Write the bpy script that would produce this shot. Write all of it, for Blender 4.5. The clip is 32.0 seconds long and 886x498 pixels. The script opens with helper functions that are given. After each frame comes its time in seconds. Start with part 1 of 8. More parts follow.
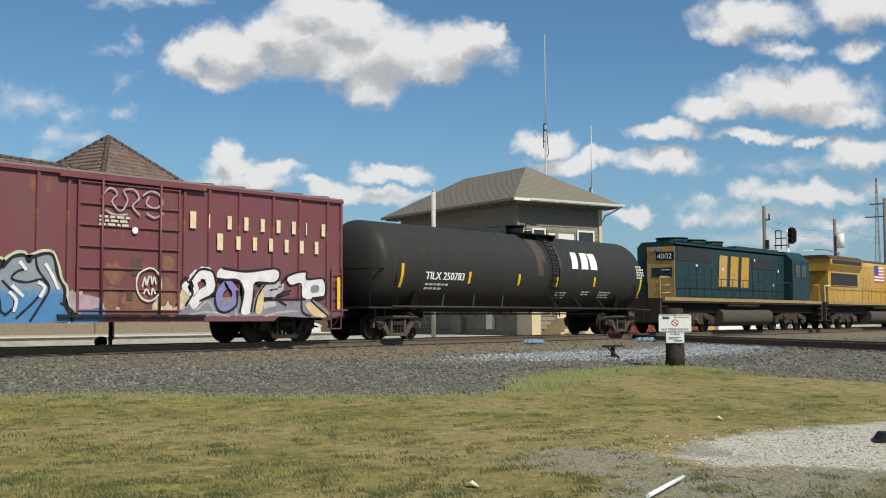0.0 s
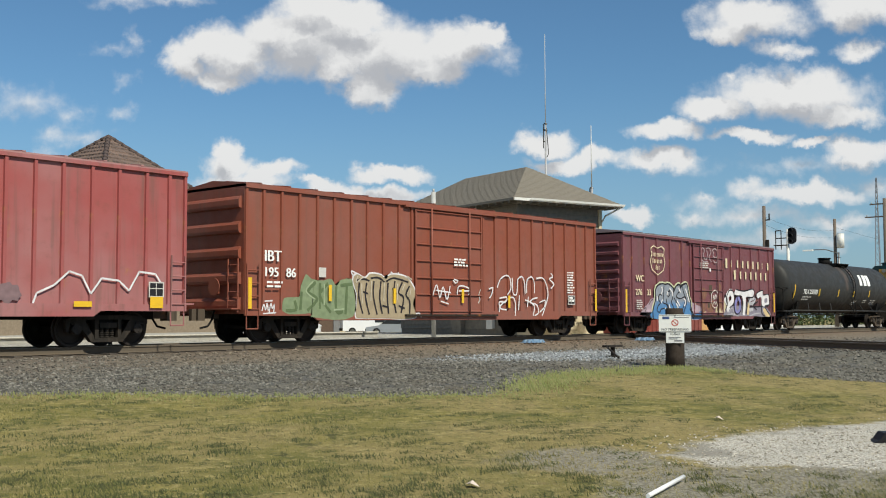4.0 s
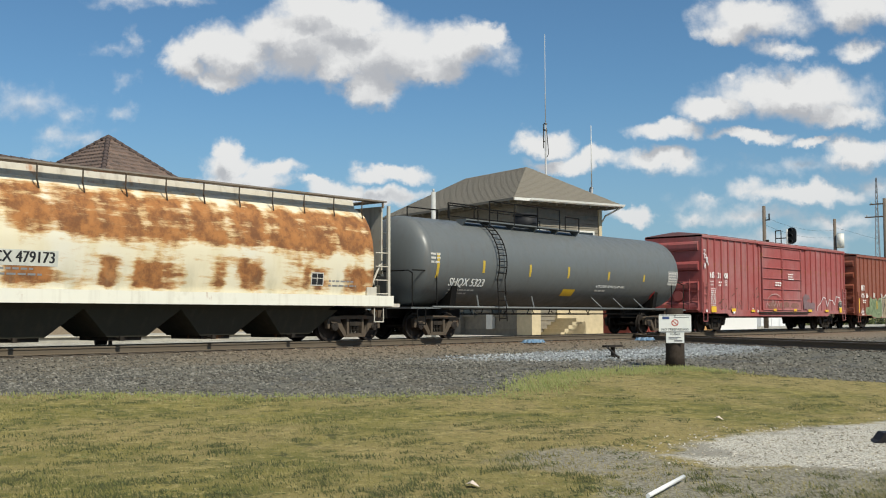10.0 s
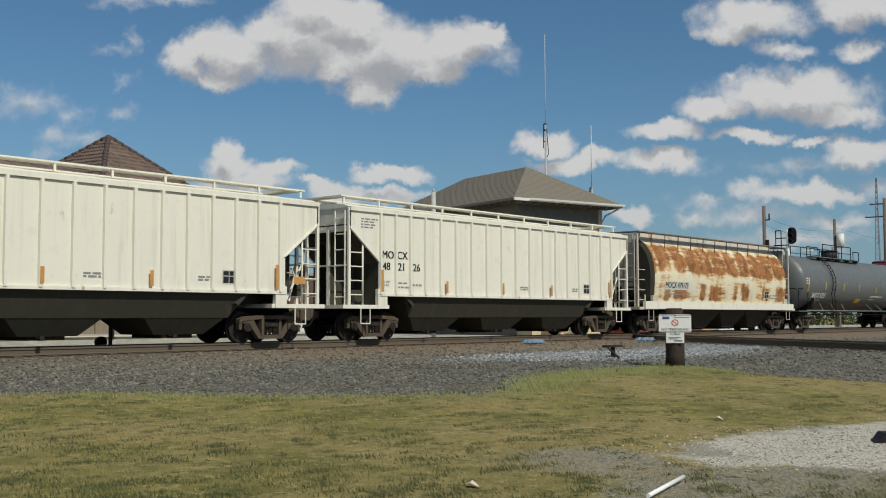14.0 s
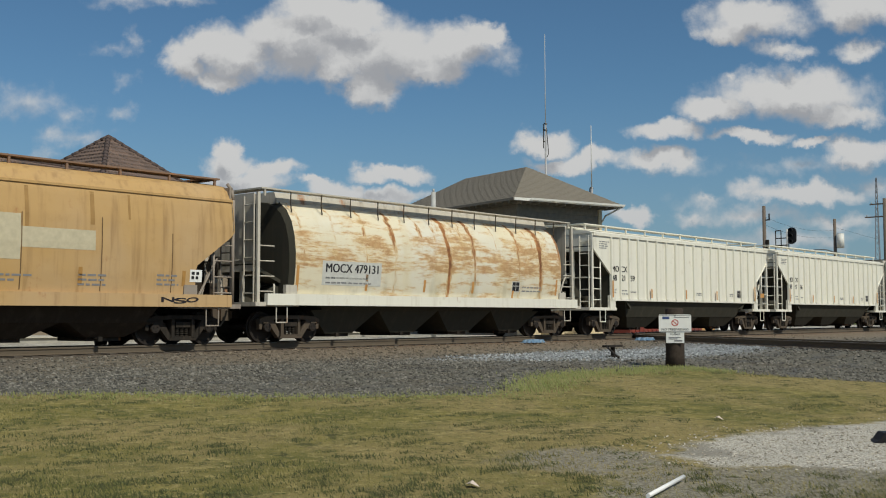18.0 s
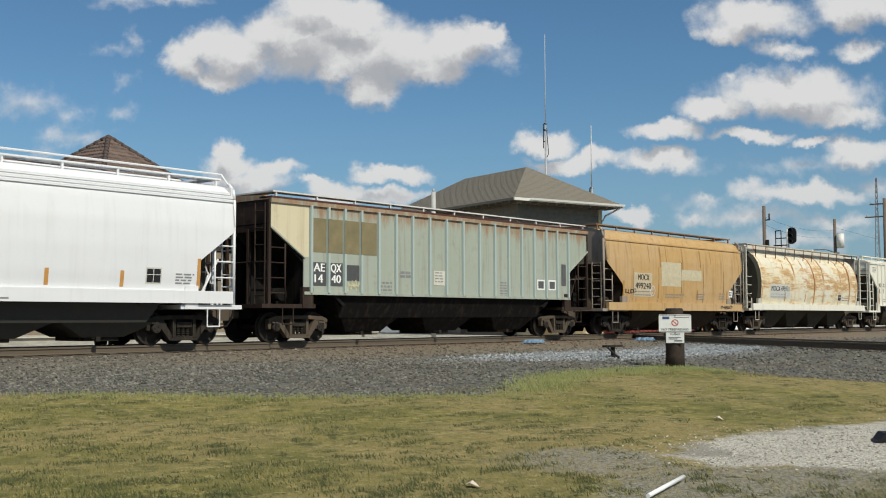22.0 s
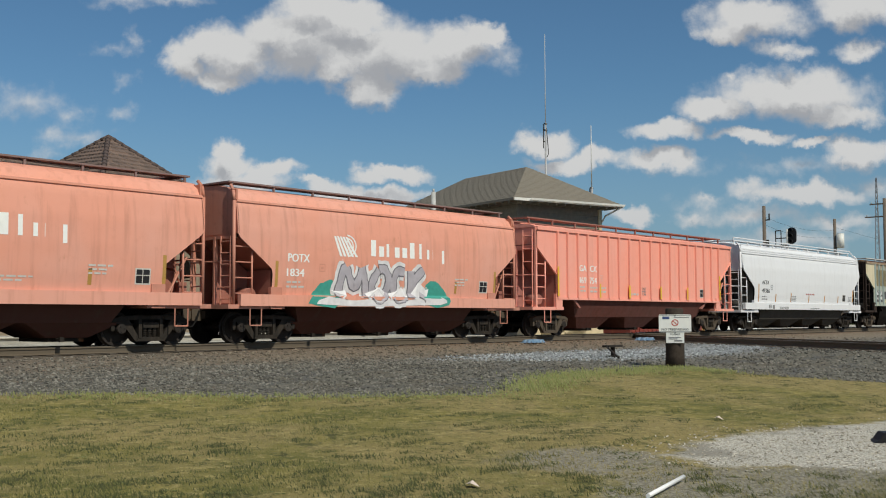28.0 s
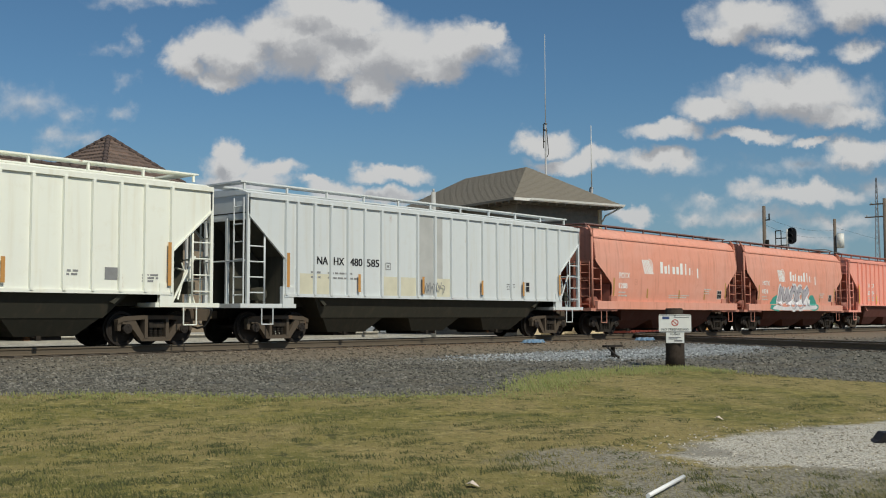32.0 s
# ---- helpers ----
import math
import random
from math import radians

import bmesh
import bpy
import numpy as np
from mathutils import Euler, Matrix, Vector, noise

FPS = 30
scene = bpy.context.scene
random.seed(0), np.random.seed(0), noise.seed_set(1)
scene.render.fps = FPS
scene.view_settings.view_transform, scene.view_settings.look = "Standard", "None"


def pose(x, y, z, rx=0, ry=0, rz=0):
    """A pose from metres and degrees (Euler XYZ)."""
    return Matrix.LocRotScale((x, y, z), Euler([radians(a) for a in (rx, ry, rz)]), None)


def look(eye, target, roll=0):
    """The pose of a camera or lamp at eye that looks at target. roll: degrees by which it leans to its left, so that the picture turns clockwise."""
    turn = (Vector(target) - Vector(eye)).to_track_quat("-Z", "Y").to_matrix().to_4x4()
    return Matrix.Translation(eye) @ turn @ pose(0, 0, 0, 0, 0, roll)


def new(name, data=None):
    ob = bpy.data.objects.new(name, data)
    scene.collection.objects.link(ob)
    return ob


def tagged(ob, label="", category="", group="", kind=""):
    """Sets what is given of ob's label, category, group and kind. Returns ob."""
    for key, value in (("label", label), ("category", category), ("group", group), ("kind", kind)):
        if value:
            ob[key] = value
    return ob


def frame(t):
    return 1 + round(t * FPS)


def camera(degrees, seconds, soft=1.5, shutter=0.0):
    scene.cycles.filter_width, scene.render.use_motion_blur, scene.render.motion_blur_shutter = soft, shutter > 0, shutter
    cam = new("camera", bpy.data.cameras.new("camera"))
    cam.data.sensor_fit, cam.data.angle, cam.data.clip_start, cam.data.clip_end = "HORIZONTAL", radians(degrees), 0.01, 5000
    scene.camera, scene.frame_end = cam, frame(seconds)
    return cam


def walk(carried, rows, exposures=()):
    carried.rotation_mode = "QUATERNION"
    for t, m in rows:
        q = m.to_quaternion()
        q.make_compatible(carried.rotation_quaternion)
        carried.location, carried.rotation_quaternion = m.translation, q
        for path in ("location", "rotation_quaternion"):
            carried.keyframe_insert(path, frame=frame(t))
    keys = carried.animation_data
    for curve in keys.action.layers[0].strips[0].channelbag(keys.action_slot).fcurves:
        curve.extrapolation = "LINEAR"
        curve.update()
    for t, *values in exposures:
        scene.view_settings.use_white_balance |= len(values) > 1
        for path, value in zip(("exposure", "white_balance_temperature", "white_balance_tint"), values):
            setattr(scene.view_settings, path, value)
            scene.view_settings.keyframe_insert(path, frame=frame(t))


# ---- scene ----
# ---- camera ----
cam = camera(44.73, 32.0, soft=1.05)
EYE = (0.0, -26.0, 0.707)
AZ, TILT = radians(40.82), radians(3.69)
VIEW = look(EYE, (EYE[0] + math.cos(AZ) * math.cos(TILT), EYE[1] + math.sin(AZ) * math.cos(TILT), EYE[2] + math.sin(TILT)), -0.15)
walk(cam, [(0.0, VIEW), (32.0, VIEW)], [(0.0, -0.05), (9.0, -0.02), (10.5, -0.07), (12.0, -0.33), (13.0, -0.43), (15.0, -0.45), (18.0, -0.50), (20.0, -0.20), (21.0, -0.18), (25.0, -0.46), (28.0, -0.40), (30.0, -0.47), (32.0, -0.48)])

# ---- light ----
SUN_AZ, SUN_EL = radians(-100), radians(47)
sun = new("sun", bpy.data.lights.new("sun", "SUN"))
sun.data.energy, sun.data.angle, sun.data.color = 5.0, radians(0.53), (0.975, 0.935, 0.80)
sun.matrix_world = look((math.cos(SUN_AZ) * 50, math.sin(SUN_AZ) * 50, 60), (math.cos(SUN_AZ) * 50 - math.cos(SUN_AZ) * math.cos(SUN_EL), math.sin(SUN_AZ) * 50 - math.sin(SUN_AZ) * math.cos(SUN_EL), 60 - math.sin(SUN_EL)))


# ---- node shorthand ----
class Nodes:
    def __init__(self, tree):
        self.t = tree

    def add(self, kind):
        return self.t.nodes.new(kind)

    def put(self, sock, v):
        if v is None:
            return
        if isinstance(v, bpy.types.NodeSocket):
            self.t.links.new(v, sock)
        else:
            if sock.type == "RGBA" and not isinstance(v, (int, float)) and len(v) == 3:
                v = (*v, 1.0)
            sock.default_value = v

    def math(self, op, a, b=None, c=None, clamp=False):
        n = self.add("ShaderNodeMath")
        n.operation, n.use_clamp = op, clamp
        for i, v in enumerate((a, b, c)):
            self.put(n.inputs[i], v)
        return n.outputs[0]

    def vec(self, op, a, b=None, c=None):
        n = self.add("ShaderNodeVectorMath")
        n.operation = op
        for i, v in enumerate((a, b, c)):
            if v is not None:
                self.put(n.inputs[i], v)
        return n.outputs["Value"] if op in ("DOT_PRODUCT", "LENGTH") else n.outputs[0]

    def mix(self, f, a, b, mode="MIX"):
        n = self.add("ShaderNodeMix")
        n.data_type, n.blend_type = "RGBA", mode
        self.put(n.inputs[0], f)
        self.put(n.inputs[6], a)
        self.put(n.inputs[7], b)
        return n.outputs[2]

    def ramp(self, f, lo, hi, a=0.0, b=1.0):
        n = self.add("ShaderNodeMapRange")
        n.interpolation_type = "SMOOTHSTEP"
        for i, v in enumerate((f, lo, hi, a, b)):
            self.put(n.inputs[i], v)
        return n.outputs[0]

    def obj(self):
        return self.add("ShaderNodeTexCoord").outputs["Object"]

    def world_pos(self):
        return self.add("ShaderNodeNewGeometry").outputs["Position"]

    def noise(self, v, scale=1.0, detail=4.0, stretch=None, rough=0.55):
        if stretch:
            v = self.vec("MULTIPLY", v, stretch)
        n = self.add("ShaderNodeTexNoise")
        self.put(n.inputs["Vector"], v)
        n.inputs["Scale"].default_value, n.inputs["Detail"].default_value, n.inputs["Roughness"].default_value = scale, detail, rough
        return n.outputs["Fac"]

    def rand(self):
        return self.add("ShaderNodeObjectInfo").outputs["Random"]


def material(name, rough=0.6, metal=0.0):
    m = bpy.data.materials.new(name)
    m.use_nodes = True
    n = Nodes(m.node_tree)
    b = m.node_tree.nodes["Principled BSDF"]
    b.inputs["Roughness"].default_value, b.inputs["Metallic"].default_value = rough, metal
    return m, n, b


def bump(n, b, height, strength=0.3, dist=0.02):
    k = n.add("ShaderNodeBump")
    k.inputs["Strength"].default_value, k.inputs["Distance"].default_value = strength, dist
    n.put(k.inputs["Height"], height)
    n.put(b.inputs["Normal"], k.outputs[0])


# ---- sky with cumulus clouds ----
CLOUDS = """330 108 56 42;372 82 52 34;420 92 80 54;480 60 60 40;545 70 120 74;620 40 70 44;690 95 150 62;655 152 62 36;600 120 60 34;800 88 84 48;855 66 40 24;390 142 56 24;560 16 80 30;760 120 90 32
215 2 50 13 0.23;315 1 60 11 0.23;200 86 30 11 0.21;206 199 27 13 0.23;40 178 70 30 0.23;90 172 34 16 0.18;105 240 40 15 0.21;150 238 40 12 0.18;240 65 12 14 0.18;214 142 18 11 0.15;140 200 22 14 0.16;85 276 30 10 0.18;408 262 32 24;415 290 62 28;485 298 48 20;430 318 92 22
600 338 60 24;692 304 72 15;690 342 78 18;560 325 40 12;965 252 52 26;1045 282 60 20;1160 286 76 22;990 292 60 16;1110 376 46 16
1335 35 95 42;1290 60 55 20;1392 96 50 16 .6;1520 88 46 20 .6;1520 15 100 40;1290 142 18 10 0.43;1410 165 150 44;1270 192 70 26;1180 232 70 20;1330 244 74 14;1490 205 70 28
1525 275 60 28;1420 342 100 22;1325 335 40 14 .42;1330 380 90 18 .42;1235 384 40 12 .42;1480 395 80 16 .42;1440 258 44 12;1250 350 36 10 .42;640 290 22 9 0.36;890 110 26 20 0.22;1250 356 50 16 0.29;1180 300 60 14 0.36;1390 300 90 14 0.22;1400 425 160 16 0.36;1545 330 40 20 0.36"""


def sky_uv(px, py):
    x, y = (px - 784) / 1905.6, (441 - py) / 1905.6
    h = math.cos(TILT) - math.sin(TILT) * y
    return x / h, (math.sin(TILT) + math.cos(TILT) * y) / h


def cloud_group():
    g = bpy.data.node_groups.new("cloud_field", "ShaderNodeTree")
    g.interface.new_socket("P", in_out="INPUT", socket_type="NodeSocketVector")
    g.interface.new_socket("F", in_out="OUTPUT", socket_type="NodeSocketFloat")
    n = Nodes(g)
    p = n.add("NodeGroupInput").outputs[0]
    f = None
    for row in CLOUDS.replace("\n", ";").split(";"):
        cx, cy, rx, ry, s = (*map(float, row.split()), 1.0)[:5]
        u, v = sky_uv(cx, cy)
        a, b = 1905.6 / rx / 1.12, 1905.6 / ry / 1.12
        d = n.vec("LENGTH", n.vec("MULTIPLY_ADD", p, (a, b, 0), (-u * a, -v * b, 0)))
        e = n.math("MULTIPLY_ADD", d, -s, s)
        f = e if f is None else n.math("SMOOTH_MAX", f, e, 0.18)
    n.put(n.add("NodeGroupOutput").inputs[0], f)
    return g


def make_world():
    w = bpy.data.worlds.new("sky")
    scene.world = w
    w.use_nodes = True
    n = Nodes(w.node_tree)
    bg = w.node_tree.nodes["Background"]
    sky = n.add("ShaderNodeTexSky")
    sky.sky_type, sky.sun_disc, sky.sun_elevation, sky.sun_rotation = "NISHITA", False, SUN_EL, math.pi / 2 - SUN_AZ
    sky.air_density, sky.dust_density, sky.ozone_density = 1.0, 0.3, 4.0
    d = n.add("ShaderNodeTexCoord").outputs["Generated"]
    h = n.math("MAXIMUM", n.vec("DOT_PRODUCT", d, (math.cos(AZ), math.sin(AZ), 0)), 0.08)
    u = n.math("DIVIDE", n.vec("DOT_PRODUCT", d, (math.sin(AZ), -math.cos(AZ), 0)), h)
    v = n.math("DIVIDE", n.vec("DOT_PRODUCT", d, (0, 0, 1)), h)
    c = n.add("ShaderNodeCombineXYZ")
    n.put(c.inputs[0], u)
    n.put(c.inputs[1], v)
    p = c.outputs[0]
    wob = n.add("ShaderNodeTexNoise")
    n.put(wob.inputs["Vector"], p)
    wob.inputs["Scale"].default_value, wob.inputs["Detail"].default_value, wob.inputs["Roughness"].default_value = 24, 8, 0.62
    off = n.vec("MULTIPLY", n.vec("SUBTRACT", wob.outputs["Color"], (0.5, 0.5, 0.5)), (0.060, 0.044, 0))
    pw = n.vec("ADD", p, off)
    g = cloud_group()

    def field(q):
        k = n.add("ShaderNodeGroup")
        k.node_tree = g
        n.put(k.inputs[0], q)
        return k.outputs[0]
    f0 = field(pw)
    f1 = field(n.vec("ADD", pw, (0.004, 0.021, 0)))
    fine = n.noise(p, 40, 6, rough=0.58)
    dens = n.math("ADD", f0, n.math("MULTIPLY", n.math("SUBTRACT", fine, 0.5), 0.62))
    # the same sort of broken cloud goes on all round the sky
    els = n.noise(d, 3.2, 7, stretch=(1, 1, 2.4), rough=0.6)
    side = n.ramp(n.vec("DOT_PRODUCT", d, (math.cos(AZ), math.sin(AZ), 0)), 0.80, 0.70)
    els = n.math("MULTIPLY", n.math("SUBTRACT", els, 0.52), n.math("MULTIPLY", side, 5.0))
    up = n.ramp(n.vec("DOT_PRODUCT", d, (0, 0, 1)), 0.0, 0.06)
    cover = n.math("MULTIPLY", n.math("MAXIMUM", n.ramp(dens, -0.10, 0.50), n.ramp(els, 0.0, 0.35)), up)
    # billows: sunlit tops, grey bases
    puff = n.noise(pw, 21, 8, rough=0.60)
    puff_up = n.noise(n.vec("ADD", pw, (0.003, 0.010, 0)), 21, 8, rough=0.60)
    relief = n.math("MULTIPLY", n.math("SUBTRACT", puff_up, puff), 1.5)
    t = n.math("ADD", n.math("MULTIPLY", f1, 0.55), n.math("MULTIPLY", n.math("SUBTRACT", f1, f0), 0.60))
    t = n.math("ADD", n.math("ADD", t, relief), n.math("MULTIPLY", n.math("SUBTRACT", puff, 0.5), 0.25))
    thick = n.ramp(t, -0.16, 0.74)
    body = n.mix(thick, (13.9, 13.9, 13.7), (7.9, 8.1, 8.5))
    low = n.ramp(n.vec("DOT_PRODUCT", d, (0, 0, 1)), 0.17, 0.03, 0.0, 0.55)
    body = n.mix(low, body, (10.6, 11.2, 11.7))
    haze = n.ramp(n.vec("DOT_PRODUCT", d, (0, 0, 1)), 0.22, 0.0, 0.0, 0.6)
    blue = n.mix(haze, n.mix(1.0, sky.outputs[0], (1.13, 1.5, 1.60), "MULTIPLY"), (4.2, 6.3, 8.5))
    col = n.mix(n.math("MULTIPLY", cover, 0.97), blue, body)
    n.put(bg.inputs["Color"], col)
    bg.inputs["Strength"].default_value = 0.060


make_world()


# ---- materials ----
def paint(name, col, rough=0.55, dirt=0.35, streak=0.3, rust=0.0, rust_band=None, dirt_col=(0.10, 0.075, 0.055), fade=0.12, patch=0.0):
    """Weathered railway paint: faded patches, vertical streaks, grime that climbs from the sill, rust blooms."""
    m, n, b = material(name, rough)
    if max(col) < 0.12:
        b.inputs["Specular IOR Level"].default_value = 0.15
    p = n.obj()
    base = n.mix(n.ramp(n.noise(p, 0.35, 3), 0.35, 0.7), col, tuple(min(1, c * (1 - fade) + fade * min(0.55, 0.15 * max(col) + 2.0 * max(col) ** 1.5)) for c in col))
    run = n.noise(p, 1.0, 5, stretch=(5.0, 5.0, 0.28))
    base = n.mix(n.math("MULTIPLY", n.ramp(run, 0.48, 0.75), streak), base, dirt_col)
    spots = n.noise(p, 2.6, 7, rough=0.68)
    base = n.mix(n.math("MULTIPLY", n.ramp(spots, 0.52, 0.78), dirt), base, dirt_col)
    if rust > 0:
        r = n.noise(p, 0.8, 8, stretch=(1.0, 1.0, 0.8), rough=0.66)
        r = n.math("ADD", r, n.math("MULTIPLY", n.math("SUBTRACT", n.noise(p, 1.0, 5, stretch=(3.2, 3.2, 0.22)), 0.5), 0.55))
        r = n.ramp(r, 0.66 - 0.24 * rust, 0.78 - 0.2 * rust)
        rc = n.mix(n.noise(p, 7, 5), (0.23, 0.075, 0.022), (0.42, 0.19, 0.07))
        base = n.mix(n.math("MULTIPLY", r, 0.9), base, rc)
    if rust_band:
        sep = n.add("ShaderNodeSeparateXYZ")
        n.put(sep.inputs[0], p)
        lo, hi, amt = rust_band
        k = n.math("ADD", n.ramp(sep.outputs[2], lo, hi, -0.25, 0.30), n.noise(p, 1.0, 6, stretch=(2.6, 2.6, 0.5), rough=0.65))
        base = n.mix(n.math("MULTIPLY", n.ramp(k, 0.58, 0.86), amt), base, n.mix(n.noise(p, 8, 5), (0.20, 0.075, 0.025), (0.38, 0.20, 0.08)))
    n.put(b.inputs["Base Color"], base)
    n.put(b.inputs["Roughness"], n.ramp(spots, 0.3, 0.8, rough - 0.1, min(1, rough + 0.2)))
    bump(n, b, n.math("ADD", n.noise(p, 1.6, 2), n.math("MULTIPLY", spots, 0.25)), 0.22, 0.02)
    return m


def plain(name, col, rough=0.6, metal=0.0, vary=0.25, scale=6.0, bumpy=0.0):
    m, n, b = material(name, rough, metal)
    if max(col) < 0.06:
        b.inputs["Specular IOR Level"].default_value = 0.2
    p = n.obj()
    f = n.noise(p, scale, 5)
    c = n.mix(f, tuple(x * (1 - vary) for x in col), tuple(min(1, x * (1 + vary)) for x in col))
    n.put(b.inputs["Base Color"], c)
    if bumpy:
        bump(n, b, f, bumpy)
    return m


IRON = paint("truck_iron", (0.026, 0.022, 0.018), 0.75, 0.4, 0.3, 0.15)
IRON2 = paint("truck_rusty", (0.088, 0.069, 0.051), 0.85, 0.55, 0.3, 0.25)
BLACK = paint("underframe_black", (0.007, 0.0065, 0.006), 0.75, 0.15, 0.1)
STEEL = plain("wheel_steel", (0.035, 0.029, 0.025), 0.6, 0.3)
TREAD = plain("bright_tread", (0.45, 0.44, 0.42), 0.3, 1.0)
WHITE = plain("white_lettering", (0.78, 0.78, 0.75), 0.6, vary=0.12, scale=9)
DIMW = plain("worn_lettering", (0.52, 0.50, 0.46), 0.65, vary=0.25, scale=9)
INK = plain("black_lettering", (0.02, 0.02, 0.022), 0.6)
GREYI = plain("grey_lettering", (0.22, 0.22, 0.22), 0.6)
REFL = plain("yellow_reflector", (0.72, 0.44, 0.02), 0.4, vary=0.15)
OCHRE = plain("ochre_reflector", (0.50, 0.25, 0.07), 0.5, vary=0.2)


# ---- geometry shorthand ----
class Geo:
    """Collects vertices and faces of one mesh."""

    def __init__(self):
        self.v, self.f, self.s = [], [], []

    def add(self, vs, fs, smooth=False):
        k = len(self.v)
        self.v += [tuple(p) for p in vs]
        self.f += [tuple(i + k for i in q) for q in fs]
        self.s += [smooth] * len(fs)
        return self

    def box(self, x0, y0, z0, x1, y1, z1):
        x0, x1, y0, y1, z0, z1 = min(x0, x1), max(x0, x1), min(y0, y1), max(y0, y1), min(z0, z1), max(z0, z1)
        return self.add([(x0, y0, z0), (x1, y0, z0), (x1, y1, z0), (x0, y1, z0), (x0, y0, z1), (x1, y0, z1), (x1, y1, z1), (x0, y1, z1)],
                        [(0, 3, 2, 1), (4, 5, 6, 7), (0, 1, 5, 4), (1, 2, 6, 5), (2, 3, 7, 6), (3, 0, 4, 7)])

    def prism(self, prof, a, b, axis="x", smooth=False):
        """Extrudes a closed outline along an axis: (y, z) along x, (x, z) along y, (x, y) along z."""
        n = len(prof)
        put = {"x": lambda p, t: (t, p[0], p[1]), "y": lambda p, t: (p[0], t, p[1]), "z": lambda p, t: (p[0], p[1], t)}[axis]
        k = len(self.v)
        self.v += [put(p, a) for p in prof] + [put(p, b) for p in prof]
        for i in range(n):
            j = (i + 1) % n
            self.f.append((k + i, k + j, k + n + j, k + n + i))
            self.s.append(smooth)
        self.f += [tuple(k + i for i in range(n))[::-1], tuple(k + n + i for i in range(n))]
        self.s += [False, False]
        return self

    def cyl(self, p, q, r, n=10, r2=None, caps=True):
        p, q = Vector(p), Vector(q)
        r2 = r if r2 is None else r2
        d = (q - p).normalized()
        a = d.orthogonal().normalized()
        b = d.cross(a)
        k = len(self.v)
        for c, rr in ((p, r), (q, r2)):
            for i in range(n):
                t = 2 * math.pi * i / n
                self.v.append(tuple(c + (a * math.cos(t) + b * math.sin(t)) * rr))
        for i in range(n):
            j = (i + 1) % n
            self.f.append((k + i, k + j, k + n + j, k + n + i))
            self.s.append(n > 7)
        if caps:
            self.f += [tuple(k + i for i in range(n))[::-1], tuple(k + n + i for i in range(n))]
            self.s += [False, False]
        return self

    def pipe(self, pts, r, n=6):
        for a, b in zip(pts, pts[1:]):
            self.cyl(a, b, r, n)
        return self

    def loft(self, rings, smooth=True, close=True, caps=True):
        """Skins rings of equal count."""
        n = len(rings[0])
        k = len(self.v)
        for r in rings:
            self.v += [tuple(p) for p in r]
        for i in range(len(rings) - 1):
            for j in range(n if close else n - 1):
                l = (j + 1) % n
                self.f.append((k + i * n + j, k + i * n + l, k + (i + 1) * n + l, k + (i + 1) * n + j))
                self.s.append(smooth)
        if caps:
            self.f += [tuple(k + j for j in range(n))[::-1], tuple(k + (len(rings) - 1) * n + j for j in range(n))]
            self.s += [False, False]
        return self

    def quad(self, a, b, c, d):
        return self.add([a, b, c, d], [(0, 1, 2, 3)])

    def mesh(self, name, mat=None):
        m = bpy.data.meshes.new(name)
        m.from_pydata(self.v, [], self.f)
        m.polygons.foreach_set("use_smooth", self.s)
        if mat:
            m.materials.append(mat)
        m.update()
        b = bmesh.new()
        b.from_mesh(m)
        if len(b.faces) < 20000:
            bmesh.ops.recalc_face_normals(b, faces=b.faces)
        b.to_mesh(m)
        b.free()
        return m


def part(name, geo, mat, parent=None, label=""):
    """Links a collected mesh (or a ready one) as one object under a thing or a part."""
    ob = new(name, geo.mesh(name, mat) if isinstance(geo, Geo) else geo)
    if parent:
        ob.parent = parent
    if label:
        ob["label"] = label
    return ob


def pieces(name, geo, mat, parent=None, label=""):
    """Links each separate body of a collected mesh as a part of its own; returns the parts."""
    lead = list(range(len(geo.v)))

    def top(i):
        while lead[i] != i:
            lead[i] = lead[lead[i]]
            i = lead[i]
        return i
    for f in geo.f:
        for i in f[1:]:
            lead[top(i)] = top(f[0])
    box = {}
    for i, p in enumerate(geo.v):
        q = box.setdefault(top(i), [list(p), list(p)])
        for k in range(3):
            q[0][k], q[1][k] = min(q[0][k], p[k]), max(q[1][k], p[k])
    keys = list(box)
    for i, a in enumerate(keys):
        for b in keys[:i]:
            if all(box[a][0][k] <= box[b][1][k] + .02 and box[b][0][k] <= box[a][1][k] + .02 for k in range(3)):
                lead[top(a)] = top(b)
    group = {}
    for f, s in zip(geo.f, geo.s):
        g, seen = group.setdefault(top(f[0]), (Geo(), {}))
        g.f.append(tuple(seen.setdefault(i, len(seen)) for i in f))
        g.s.append(s)
    out = []
    for g, seen in group.values():
        g.v = [geo.v[i] for i in seen]
        out.append(part(name, g, mat, parent, label))
    return out


def thing(name, label, category, x=0, y=0, z=0, rz=0, group=""):
    ob = new(name)
    ob.matrix_basis = pose(x, y, z, 0, 0, rz)
    return tagged(ob, label, category, group)


def structure(ob, label, category):
    return tagged(ob, label, category, kind="structure")


